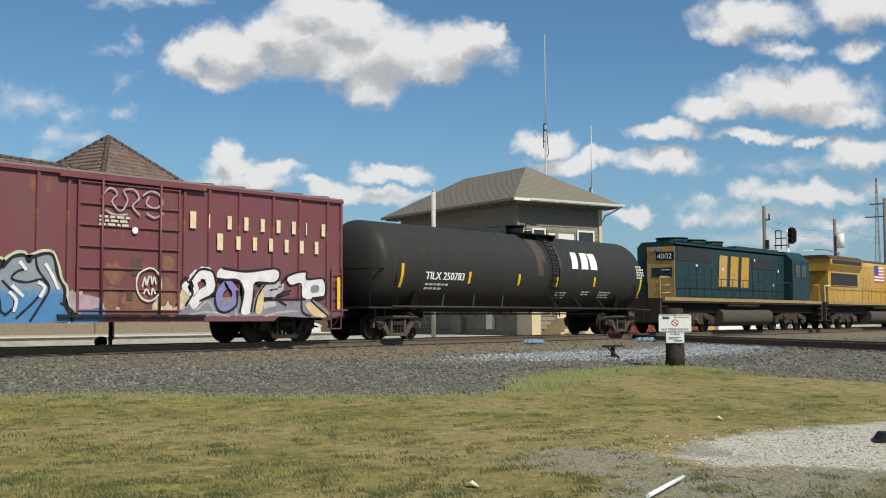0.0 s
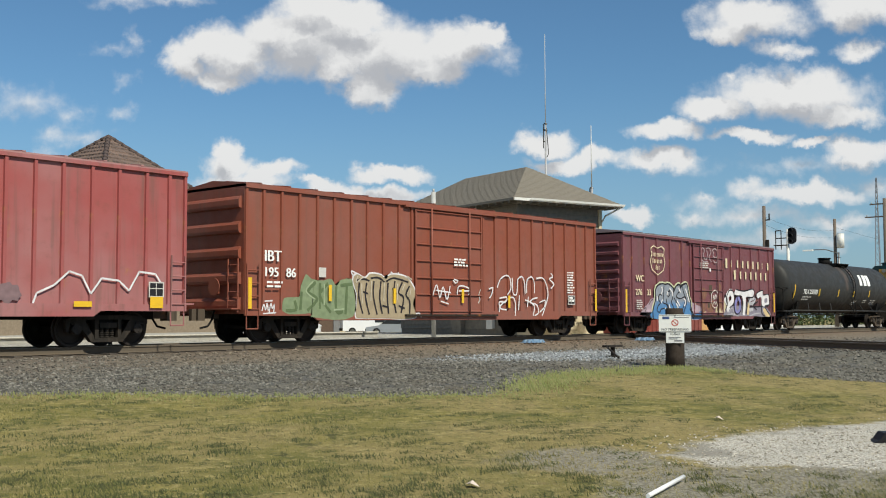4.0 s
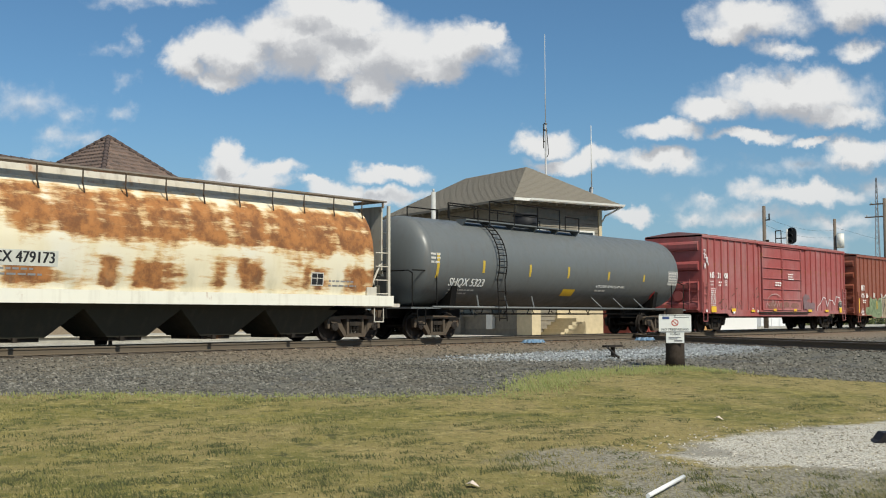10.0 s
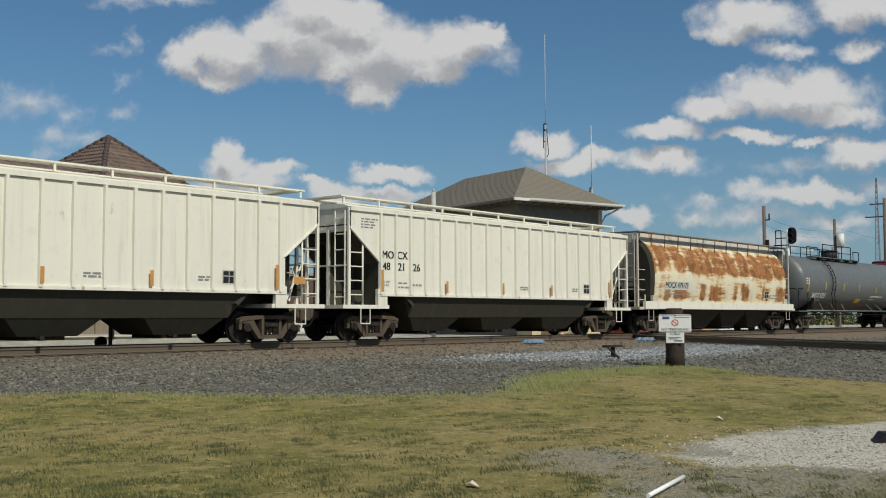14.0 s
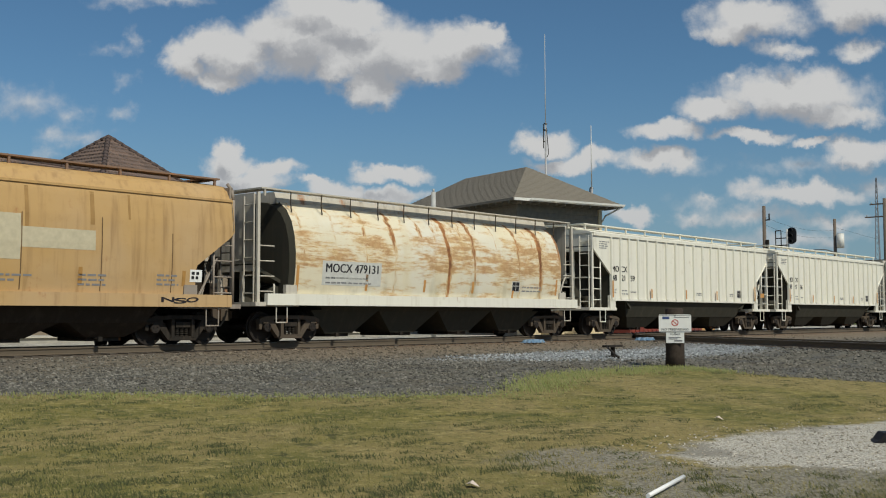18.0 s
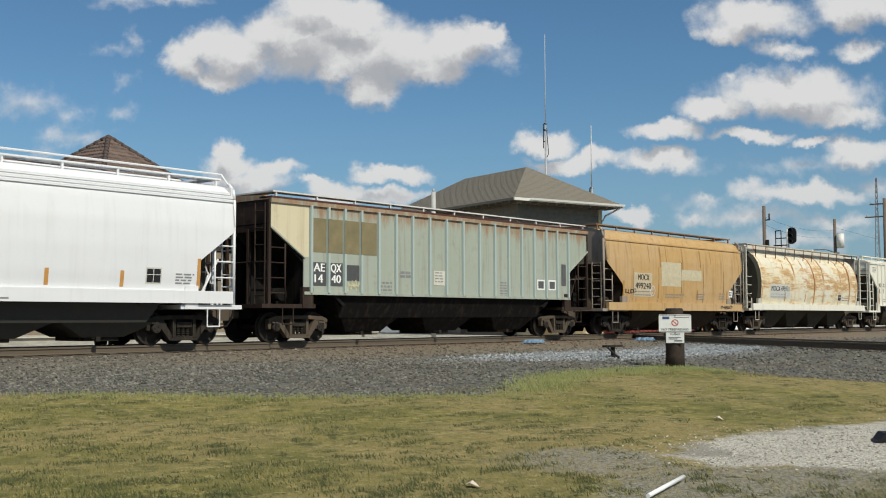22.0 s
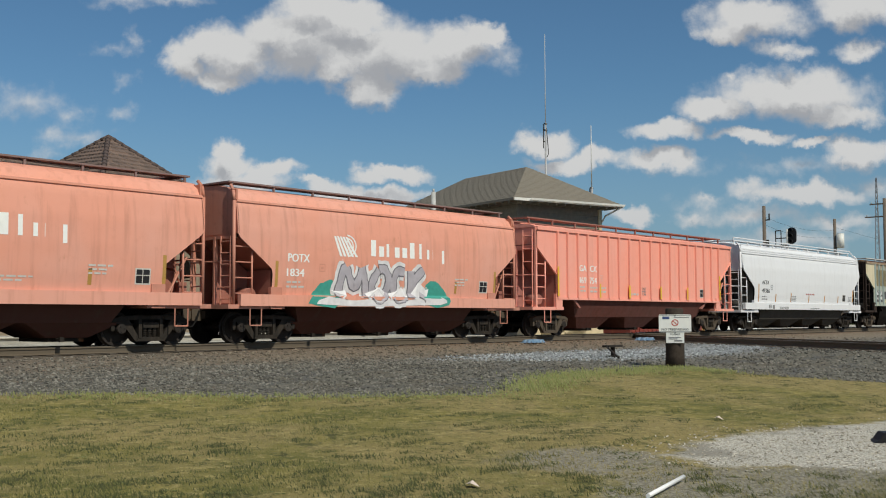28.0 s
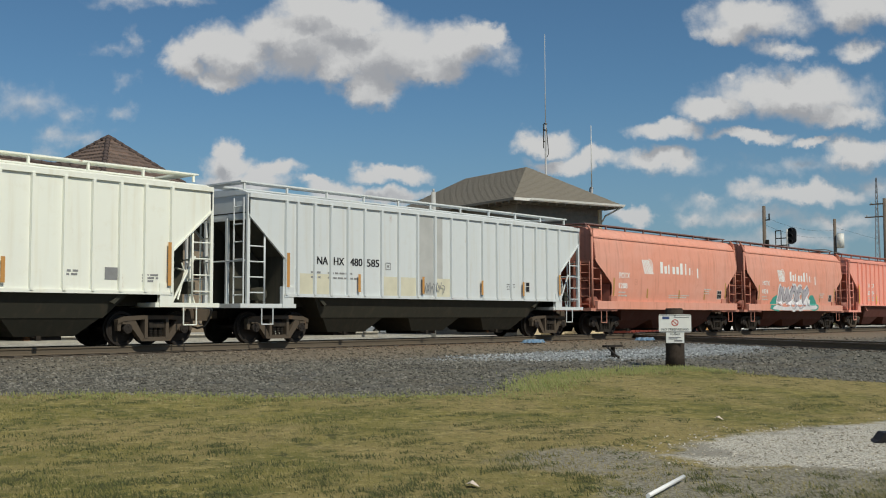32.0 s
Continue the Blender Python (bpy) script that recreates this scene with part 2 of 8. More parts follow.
# ---- ground ----
LAWN_EDGE = [(-30, 2), (-4, -4.5), (7.1, -12.0), (8.9, -13.3), (10.6, -14.9), (12.6, -15.8), (13.8, -15.5), (15.9, -14.6), (17.5, -14.05), (21.5, -14.2), (20.8, -15.9), (21.1, -17.0), (21.5, -18.8), (24, -27), (30, -60)]
PATCH = [(9.9, -20.5), (10.8, -20.4), (11.5, -20.35), (12.7, -20.55), (14.4, -21.1), (20, -23.0), (18, -25.5), (10.3, -22.45), (9.9, -21.75), (9.5, -21.25), (9.35, -20.85)]
CROSS_A, CROSS_D = (35.7, -8.7), (0.576, 0.817)


def seg_dist(x, y, pts):
    d = np.full(x.shape, 1e9)
    for (ax, ay), (bx, by) in zip(pts, pts[1:]):
        vx, vy = bx - ax, by - ay
        t = np.clip(((x - ax) * vx + (y - ay) * vy) / (vx * vx + vy * vy), 0, 1)
        d = np.minimum(d, np.hypot(x - ax - t * vx, y - ay - t * vy))
    return d


def inside(x, y, pts):
    r = np.zeros(x.shape, bool)
    for (ax, ay), (bx, by) in zip(pts, pts[1:] + pts[:1]):
        r ^= ((ay > y) != (by > y)) & (x < (bx - ax) * (y - ay) / (by - ay + 1e-12) + ax)
    return r


def lawn_sign(x, y):
    """Metres into the lawn (positive) or onto the ballast (negative)."""
    poly = LAWN_EDGE + [(-30, -60)]
    s = np.where(inside(x, y, poly), 1.0, -1.0)
    return s * seg_dist(x, y, LAWN_EDGE)


def patch_sign(x, y):
    return np.where(inside(x, y, PATCH), 1.0, -1.0) * seg_dist(x, y, PATCH + PATCH[:1])


def cross_dist(x, y):
    px, py = x - CROSS_A[0], y - CROSS_A[1]
    return np.abs(px * CROSS_D[1] - py * CROSS_D[0])


def sm(a, b, x):
    t = np.clip((x - a) / (b - a), 0, 1)
    return t * t * (3 - 2 * t)


def ground_z(x, y):
    x, y = np.asarray(x, float), np.asarray(y, float)
    z = -0.85 + 0.04 * (np.clip(y, -40, -12) + 26)
    z = np.where(y > -12, -0.29 - 0.05 * sm(-12, -6, y), z)
    bed = sm(-5.2, -2.4, y) * (1 - sm(6.5, 8.0, y))
    cr = (1 - sm(2.0, 4.2, cross_dist(x, y))) * (y < 3)
    z = z + (-0.21 - z) * np.maximum(bed, cr)
    z = np.where(y > 7.2, -0.24 - 0.5 * sm(27, 36, y), z)
    z = z + 0.02 * np.sin(x * 0.9 + 1.3 * np.sin(y * 0.7)) * np.sin(y * 1.1 + x * 0.3) * (1 - np.maximum(bed, cr)) * (y < 7)
    return z


def grid_lines(lo, hi, step, far_lo, far_hi):
    a = list(np.arange(lo, hi + step / 2, step))
    s, x = step, hi
    while x < far_hi:
        s *= 1.35
        x += s
        a.append(x)
    s, x = step, lo
    while x > far_lo:
        s *= 1.35
        x -= s
        a.insert(0, x)
    return np.array(a)


def lawn_colour(n, p):
    """Mown grass: green, olive and straw patches, darker tufts, worn soil. Returns colour and fine grain."""
    big, mid, fine = n.noise(p, 0.33, 4), n.noise(p, 1.5, 6, rough=0.65), n.noise(p, 30, 4, rough=0.75)
    g = n.mix(n.ramp(mid, 0.36, 0.64), (0.112, 0.109, 0.017), (0.228, 0.190, 0.046))
    g = n.mix(n.ramp(big, 0.38, 0.56, 0, 0.85), g, (0.268, 0.207, 0.075))
    g = n.mix(n.ramp(n.noise(p, 3.1, 5, rough=0.7), 0.55, 0.70, 0, 0.65), g, (0.205, 0.157, 0.066))
    g = n.mix(n.ramp(n.noise(p, 4.2, 7, rough=0.78), 0.51, 0.60, 0, 0.70), g, (0.072, 0.077, 0.011))
    g = n.mix(n.ramp(n.noise(p, 6.5, 6, rough=0.75), 0.52, 0.63, 0, 0.65), g, (0.40, 0.322, 0.130))
    g = n.mix(n.ramp(n.noise(p, 2.1, 6, rough=0.72), 0.58, 0.65, 0, 0.78), g, (0.046, 0.048, 0.009))
    g = n.mix(n.math("MULTIPLY", n.ramp(fine, 0.5, 0.72), 0.6), g, (0.055, 0.056, 0.015))
    return g, fine


def ground_material():
    m, n, b = material("lawn_and_ballast", 0.95)
    p = n.world_pos()
    zone = n.add("ShaderNodeAttribute")
    zone.attribute_name = "zone"
    sep = n.add("ShaderNodeSeparateColor")
    n.put(sep.inputs[0], zone.outputs["Color"])
    edge = n.math("MULTIPLY", n.math("SUBTRACT", n.noise(p, 2.2, 7, rough=0.7), 0.5), 0.55)
    lawn = n.ramp(n.math("ADD", sep.outputs[0], edge), 0.40, 0.60)
    gravel = n.ramp(n.math("ADD", sep.outputs[1], n.math("MULTIPLY", edge, 1.3)), 0.42, 0.58)
    # grass: green, olive and straw, worn soil
    g, fine = lawn_colour(n, p)
    soil = n.ramp(n.math("ADD", sep.outputs[2], n.math("MULTIPLY", edge, 1.6)), 0.30, 0.62, 0, 0.85)
    g = n.mix(soil, g, n.mix(n.ramp(n.noise(p, 24, 5, rough=0.7), 0.35, 0.65), (0.12, 0.11, 0.085), (0.33, 0.305, 0.25)))
    # ballast: grey crushed stone, darker in wheel ruts, bluish where fresh
    v = n.add("ShaderNodeTexVoronoi")
    n.put(v.inputs["Vector"], p)
    v.inputs["Scale"].default_value = 17
    st = n.math("MULTIPLY", n.add("ShaderNodeRGBToBW").outputs[0], 1.0)
    bw = n.t.nodes[-2]
    n.put(bw.inputs[0], v.outputs["Color"])
    s = n.mix(st, (0.056, 0.053, 0.041), (0.195, 0.182, 0.142))
    s = n.mix(n.ramp(n.noise(p, 0.7, 5), 0.42, 0.64, 0, 0.7), s, (0.105, 0.086, 0.058))
    s = n.mix(n.math("MULTIPLY", sep.outputs[2], n.ramp(n.noise(p, 1.2, 4), 0.3, 0.6, 0.6, 1.0)), s, n.mix(st, (0.15, 0.165, 0.175), (0.40, 0.425, 0.44)))
    rut = n.ramp(n.noise(p, 0.5, 4, stretch=(1.0, 2.2, 1.0)), 0.5, 0.62, 0, 0.6)
    s = n.mix(rut, s, (0.068, 0.070, 0.072))
    w = n.mix(n.ramp(n.noise(p, 38, 4, rough=0.8), 0.36, 0.64), (0.21, 0.195, 0.155), (0.62, 0.585, 0.505))
    w = n.mix(n.ramp(n.noise(p, 0.9, 5, rough=0.65), 0.46, 0.62, 0, 0.75), w, (0.20, 0.185, 0.15))
    # iron dust: tan towards the rails, orange-brown about the crossing
    at = n.add("ShaderNodeSeparateXYZ")
    n.put(at.inputs[0], p)
    tan = n.math("MULTIPLY", n.ramp(n.math("ADD", at.outputs[1], n.math("MULTIPLY", edge, 6.0)), -10.5, -4.2), n.ramp(n.math("ADD", at.outputs[0], n.math("MULTIPLY", edge, 9.0)), 13.0, 20.0, 0.30, 0.85))
    s = n.mix(tan, s, n.mix(st, (0.085, 0.068, 0.046), (0.240, 0.192, 0.134)))
    col = n.mix(lawn, s, g)
    col = n.mix(gravel, col, w)
    col = n.mix(n.math("MULTIPLY", zone.outputs["Alpha"], n.ramp(n.noise(p, 2.0, 5), 0.2, 0.55, 0.75, 1.0)), col, n.mix(n.ramp(at.outputs[0], 14.0, 30.0), n.mix(st, (0.060, 0.047, 0.034), (0.150, 0.118, 0.083)), n.mix(st, (0.085, 0.050, 0.028), (0.240, 0.150, 0.085))))
    n.put(b.inputs["Base Color"], col)
    bump(n, b, n.math("ADD", n.math("MULTIPLY", v.outputs["Distance"], -1.0), n.math("MULTIPLY", fine, 2.0)), 0.6, 0.018)
    return m


def make_ground():
    xs, ys = grid_lines(-2, 48, 0.22, -3000, 3600), grid_lines(-26, 9, 0.2, -3000, 3600)
    X, Y = np.meshgrid(xs, ys)
    Z = ground_z(X, Y)
    m = bpy.data.meshes.new("ground")
    nx, ny = len(xs), len(ys)
    idx = np.arange(nx * ny).reshape(ny, nx)
    quads = np.stack([idx[:-1, :-1], idx[:-1, 1:], idx[1:, 1:], idx[1:, :-1]], -1).reshape(-1, 4)
    m.from_pydata(np.stack([X, Y, Z], -1).reshape(-1, 3).tolist(), [], quads.tolist())
    a = m.color_attributes.new("zone", "FLOAT_COLOR", "POINT")
    L = np.clip(0.5 + lawn_sign(X, Y) / 1.4, 0, 1)
    L = np.where(Y > 30, 1.0, L)
    G = np.clip(0.5 + patch_sign(X, Y) / 1.6, 0, 1)
    worn = np.exp(-((X - 8.6) / 1.1) ** 2 - ((Y + 20.3) / .75) ** 2) * .9 + np.exp(-((X - 10.6) / 2.6) ** 2 - ((Y + 22.6) / 1.0) ** 2) * .9 + np.exp(-((X - 8.0) / 1.3) ** 2 - ((Y + 21.8) / .6) ** 2) * .95
    pale = (Y > 2.6) & (Y < 30)
    G = np.where(pale, 0.62, G)
    B = np.exp(-((X - 28) / 7.5) ** 4 - ((Y + 9.6) / 3.0) ** 4) * 1.0 + worn
    a.data.foreach_set("color", np.stack([L, G, np.clip(B, 0, 1), 0.95 * np.exp(-(Y / 1.9) ** 6) + .45 * np.exp(-((Y + 2.6) / 1.2) ** 2)], -1).ravel())
    m.materials.append(ground_material())
    m.polygons.foreach_set("use_smooth", [True] * len(m.polygons))
    ob = new("ground", m)
    structure(ob, "patchy mown lawn running into grey railway ballast", "ground")


make_ground()


# ---- tracks ----
RAIL = paint("rusty_rail", (0.118, 0.094, 0.068), 0.8, 0.3, 0.1)
RAILTOP = plain("worn_railhead", (0.38, 0.34, 0.30), 0.35, 0.9)
TIE = plain("weathered_tie", (0.085, 0.068, 0.052), 0.9, vary=0.4, scale=5, bumpy=0.4)


def rail_profile(s=1.0):
    return [(-.075, -.18), (.075, -.18), (.075, -.168), (.012, -.145), (.012, -.05), (.036, -.04), (.036, -.006), (.03, 0), (-.03, 0), (-.036, -.006), (-.036, -.04), (-.012, -.05), (-.012, -.145), (-.075, -.168)]


def track(name, pts, label, tie_range):
    """Two rails along a polyline, ties under them."""
    t = thing(name, label, "railway track")
    P = [Vector((x, y, 0)) for x, y in pts]
    for side in (-0.755, 0.755):
        rings = []
        for i, p in enumerate(P):
            d = (P[min(i + 1, len(P) - 1)] - P[max(i - 1, 0)]).normalized()
            nrm = Vector((-d.y, d.x, 0))
            rings.append([p + nrm * (side + a) + Vector((0, 0, z)) for a, z in rail_profile()])
        r = part("rail", Geo().loft(rings, smooth=False), RAIL, t)
        top = []
        for i, p in enumerate(P):
            d = (P[min(i + 1, len(P) - 1)] - P[max(i - 1, 0)]).normalized()
            nrm = Vector((-d.y, d.x, 0))
            top.append([p + nrm * (side + a) + Vector((0, 0, z)) for a, z in ((-.028, .0005), (.028, .0005), (.028, .003), (-.028, .003))])
        part("railhead", Geo().loft(top, smooth=False), RAILTOP, r, "polished running surface")
    tie = Geo().box(-.11, -1.3, -.36, .11, 1.3, -.178).mesh("tie", TIE)
    dist, i = 0.0, 0
    rest = Geo()
    total = 0
    for a, b in zip(P, P[1:]):
        seg = (b - a).length
        while dist < seg:
            p = a + (b - a) * (dist / seg)
            ang = math.atan2((b - a).y, (b - a).x)
            jig = random.uniform(-.03, .03)
            if tie_range[0] < p.x < tie_range[1]:
                o = part("tie", tie, None, t)
                o.matrix_basis = pose(p.x - math.sin(ang) * jig, p.y + math.cos(ang) * jig, random.uniform(-.012, .008), 0, 0, math.degrees(ang) + random.uniform(-1.5, 1.5))
            dist += 0.53
        dist -= seg
    return t


track("main_track", [(-260, 0), (-30, 0), (0, 0), (30, 0), (60, 0), (120, 0), (420, 0)], "rusty-sided main track the freight train runs on", (8, 78))
arc = []
for i in range(13):
    a = radians(54.8 * (1 - i / 12))
    R = 21.6
    ox, oy = 35.7 + 0.576 * 2 - R * math.sin(radians(54.8)), -8.7 + 0.817 * 2 + R * math.cos(radians(54.8))
    arc.append((ox + R * math.sin(radians(54.8)) + (R * math.sin(radians(54.8)) - R * math.sin(a)), oy - R * math.cos(radians(54.8)) + R * (math.cos(a) - math.cos(radians(54.8)))))
track("crossing_track", [(35.7 - 0.576 * s, -8.7 - 0.817 * s) for s in (60, 30, 15, 8, 4, 0)] + arc + [(arc[-1][0] + 40, arc[-1][1]), (arc[-1][0] + 300, arc[-1][1])], "dark rusty track that crosses the main line at an angle", (20, 60))


# ---- lettering ----
TEXTS = {}


def letter_meshes(items):
    """Flat meshes of (string, boldness), made in one go."""
    obs = []
    for s, off in items:
        c = bpy.data.curves.new("text", "FONT")
        c.body, c.offset, c.resolution_u = s, off, 3
        obs.append(((s, off), new("text", c)))
    dg = bpy.context.evaluated_depsgraph_get()
    for key, o in obs:
        me = bpy.data.meshes.new_from_object(o.evaluated_get(dg))
        vs = [(v.co.x, v.co.y) for v in me.vertices]
        TEXTS[key] = (vs, [tuple(p.vertices) for p in me.polygons])
        bpy.data.meshes.remove(me)
    for _, o in obs:
        c = o.data
        bpy.data.objects.remove(o)
        bpy.data.curves.remove(c)


BOLD = 0.0
WORDS = ["WC", "276", "33", "IBT", "195", "86", "HS", "31", "08", "SHQX 5323", "TILX 250783", "MOCX 479173", "MO", "CX", "48", "21", "26", "59", "MOCX 479131", "MOCX", "499240", "AE", "QX", "14", "40", "ACFX", "49366", "GA", "469", "754", "POTX", "1834", "1208", "NA", "HX", "480", "585", "4002", "LD LMT", "LT WT", "DO NOT", "HAMMER", "ON CAR", "NO TRESPASSING", "PLEASE", "LIQUEFIED PETROLEUM GAS"]
letter_meshes([(w, BOLD) for w in WORDS] + [(c, o) for c in "ERSL2OTKWMCSYIAJNUDB" for o in (0.02, 0.05, 0.085)])


def stick(g, key, x, z, h, side, squeeze=1.0, lift=0.006, width=None, tilt=0.0, flip=False):
    """Lays a flat text on a side: lower left corner at x, z; capitals h high. side(z) gives the half width there."""
    vs, fs = TEXTS[key]
    lo = min(v[0] for v in vs)
    wide = max(v[0] for v in vs) - lo
    k = h / 0.69
    kx = width / wide if width else k * squeeze
    ca, sa = math.cos(tilt), math.sin(tilt)
    pts = []
    for a, b in vs:
        a, b = (a - lo) * kx, b * k
        pts.append((a * ca - b * sa, a * sa + b * ca))
    if curved(side):
        b = bmesh.new()
        vv = [b.verts.new((p[0], 0, p[1])) for p in pts]
        for f in fs:
            try:
                b.faces.new([vv[i] for i in f])
            except ValueError:
                pass
        zz = min(p[1] for p in pts) + 0.07
        while zz < max(p[1] for p in pts):
            bmesh.ops.bisect_plane(b, geom=b.verts[:] + b.edges[:] + b.faces[:], plane_co=(0, 0, zz), plane_no=(0, 0, 1))
            zz += 0.07
        b.verts.index_update()
        pts = [(v.co.x, v.co.z) for v in b.verts]
        fs = [tuple(v.index for v in f.verts) for f in b.faces]
        b.free()
    g.add([(x + p[0], -side(z + p[1]) - lift, z + p[1]) for p in pts], fs)
    return g


def curved(side):
    return abs(side(1.8) - side(2.6)) > 0.004 or abs(side(2.6) - side(3.6)) > 0.004


def letters(car, rows, mat, side, name="lettering", label=""):
    for s, x, z, h, *w in rows:
        g = Geo()
        for k, d in enumerate((0, -.045 * h, .045 * h)):
            stick(g, (s, BOLD), x + d, z, h, side, width=w[0] if w else None, lift=.006 + .0006 * k)
        part(name, g, mat, car, label)


def slab(g, x, z, w, h, side, lift=0.006):
    n = max(1, int(h / 0.08)) if curved(side) else 1
    for i in range(n):
        a, b = z + h * i / n, z + h * (i + 1) / n
        g.quad((x, -side(a) - lift, a), (x + w, -side(a) - lift, a), (x + w, -side(b) - lift, b), (x, -side(b) - lift, b))
    return g


def bars(car, rows, mat, side, name="stencil", label="", lift=0.006):
    if name != "stencil":
        for x, z, w, h in rows:
            o = part(name, slab(Geo(), x, z, w, h, side, lift), mat, car, label)
            if name == "data_panel" and mat == INK:
                part("panel_border", slab(Geo(), x - .035, z - .035, w + .07, h + .07, side, lift - .002), DIMW, o, "white panel border")
                part("panel_line", slab(Geo(), x, z + h * .55, w, .022, side, lift + .002), DIMW, o)
                part("panel_line", slab(Geo(), x + w * .45, z, .022, h, side, lift + .003), DIMW, o)
        return None
    g = Geo()
    for x, z, w, h in rows:
        slab(g, x, z, w, h, side, lift)
    ob = part(name, g, mat, car, label)
    ob["kind"] = "stuff"
    return ob


def name_blocks(car, rows, mat, side, fill=.6, label=""):
    """Plain upright blocks where a name is painted. rows: x, z, width, height of each sign."""
    for x, z, w, h in rows:
        part("name_block", slab(Geo(), x + w * (1 - fill) / 2, z, w * fill, h, side), mat, car, label)


def small_print(x, z, w, lines, pitch=0.1, h=0.045, seed=1):
    """Rows of short bars where the data stencils are too small to read."""
    rnd = random.Random(seed)
    out = []
    for i in range(lines):
        a = x
        while a < x + w * rnd.uniform(0.7, 1.0):
            b = rnd.uniform(0.08, 0.25)
            out.append((a, z - i * pitch, min(b, x + w - a), h))
            a += b + 0.05
    return out


def tag_paint(car, chars, x0, x1, z0, z1, layers, side, seed=3, name="graffiti", label=""):
    """Fat spray-painted letters in layers from outline to fill."""
    obs = []
    for li, (mat, off, *shift) in enumerate(layers):
        sx, sz = shift or (0, 0)
        rnd = random.Random(seed)
        g = Geo()
        step = (x1 - x0) / len(chars)
        for i, c in enumerate(chars):
            hh, t, dz = (z1 - z0) * rnd.uniform(0.82, 1.0), rnd.uniform(-0.16, 0.16), rnd.uniform(0, 0.12)
            stick(g, (c, off), x0 + step * i + step * 0.1 * off + sx, z0 + dz + sz, hh, side, width=step * (1.0 + 2.2 * off), tilt=t, lift=0.006 + 0.005 * li + 0.0015 * i)
        obs.append(part(name, g, mat, car, label if li == 0 else ""))
    return obs


def blobs(car, rows, mat, side, lift=0.004, name="spray_cloud", label="", seed=5):
    rnd = random.Random(seed)
    for k, (x, z, rx, rz) in enumerate(rows):
        g = Geo()
        n = 22
        ring = []
        for i in range(n):
            t = 2 * math.pi * i / n
            q = rnd.uniform(0.78, 1.12)
            ring.append((x + rx * q * math.cos(t), z + rz * q * math.sin(t)))
        y = [-side(z + (b - z) * 0.0) if not curved(side) else -side(b) for a, b in ring]
        lf = lift + 0.0007 * k
        g.add([(x, -side(z) - lf, z)] + [(a, yy - lf, b) for (a, b), yy in zip(ring, y)], [(0, i + 1, (i + 1) % n + 1) for i in range(n)])
        part(name, g, mat, car, label)


def curve_points(text, close=False, per=5):
    """Smooth path through "x,z x,z ..." control points."""
    p = [tuple(map(float, q.split(","))) for q in text.split()]
    n = len(p)
    out = []
    for i in range(n if close else n - 1):
        a, b, c, d = (p[(i + k) % n] if close else p[min(max(i + k, 0), n - 1)] for k in (-1, 0, 1, 2))
        for j in range(per):
            t = j / per
            out.append(tuple(.5 * (2 * b[m] + (c[m] - a[m]) * t + (2 * a[m] - 5 * b[m] + 4 * c[m] - d[m]) * t * t + (3 * b[m] - a[m] - 3 * c[m] + d[m]) * t ** 3) for m in (0, 1)))
    return out if close else out + [p[-1]]


def scrawl(car, strokes, x0, z0, sx, sz, w, mat, side, lift=.008, name="graffiti", label="", seed=1):
    """Spray-can strokes: ribbons of uneven width along smooth paths drawn on a 100 by 100 field."""
    rnd = random.Random(seed)
    for k, text in enumerate(strokes.split("|")):
        g = Geo()
        pts = [(x0 + a * sx / 100, z0 + b * sz / 100) for a, b in curve_points(text)]
        lf = lift + .0006 * k
        vs = []
        for i, (a, b) in enumerate(pts):
            c, d = pts[max(i - 1, 0)], pts[min(i + 1, len(pts) - 1)]
            dx, dz = d[0] - c[0], d[1] - c[1]
            q = w / 2 * rnd.uniform(.8, 1.15) / max(1e-6, math.hypot(dx, dz))
            for s in (1, -1):
                x, z = a - s * dz * q, b + s * dx * q
                vs.append((x, -side(z) - lf, z))
        g.add(vs, [(2 * i, 2 * i + 1, 2 * i + 3, 2 * i + 2) for i in range(len(pts) - 1)])
        part(name, g, mat, car, label)


def fill_in(car, shapes, x0, z0, sx, sz, mat, side, lift=.006, name="graffiti", label="", rough=0.0, seed=2):
    """Filled spray shapes with smooth outlines on a 100 by 100 field."""
    rnd = random.Random(seed)
    for k, text in enumerate(shapes.split("|")):
        g = Geo()
        b = bmesh.new()
        vs = []
        for p, q in curve_points(text, True, 4):
            vs.append(b.verts.new((x0 + p * sx / 100 + rnd.uniform(-rough, rough), 0, z0 + q * sz / 100 + rnd.uniform(-rough, rough))))
        b.faces.new(vs)
        bmesh.ops.triangulate(b, faces=b.faces[:])
        if curved(side):
            zz = min(v.co.z for v in b.verts) + .07
            while zz < max(v.co.z for v in b.verts):
                bmesh.ops.bisect_plane(b, geom=b.verts[:] + b.edges[:] + b.faces[:], plane_co=(0, 0, zz), plane_no=(0, 0, 1))
                zz += .07
        b.verts.index_update()
        g.add([(v.co.x, -side(v.co.z) - lift - .0008 * k, v.co.z) for v in b.verts], [tuple(v.index for v in f.verts) for f in b.faces])
        b.free()
        part(name, g, mat, car, label)


# ---- running gear ----
WHEEL_R = 0.457


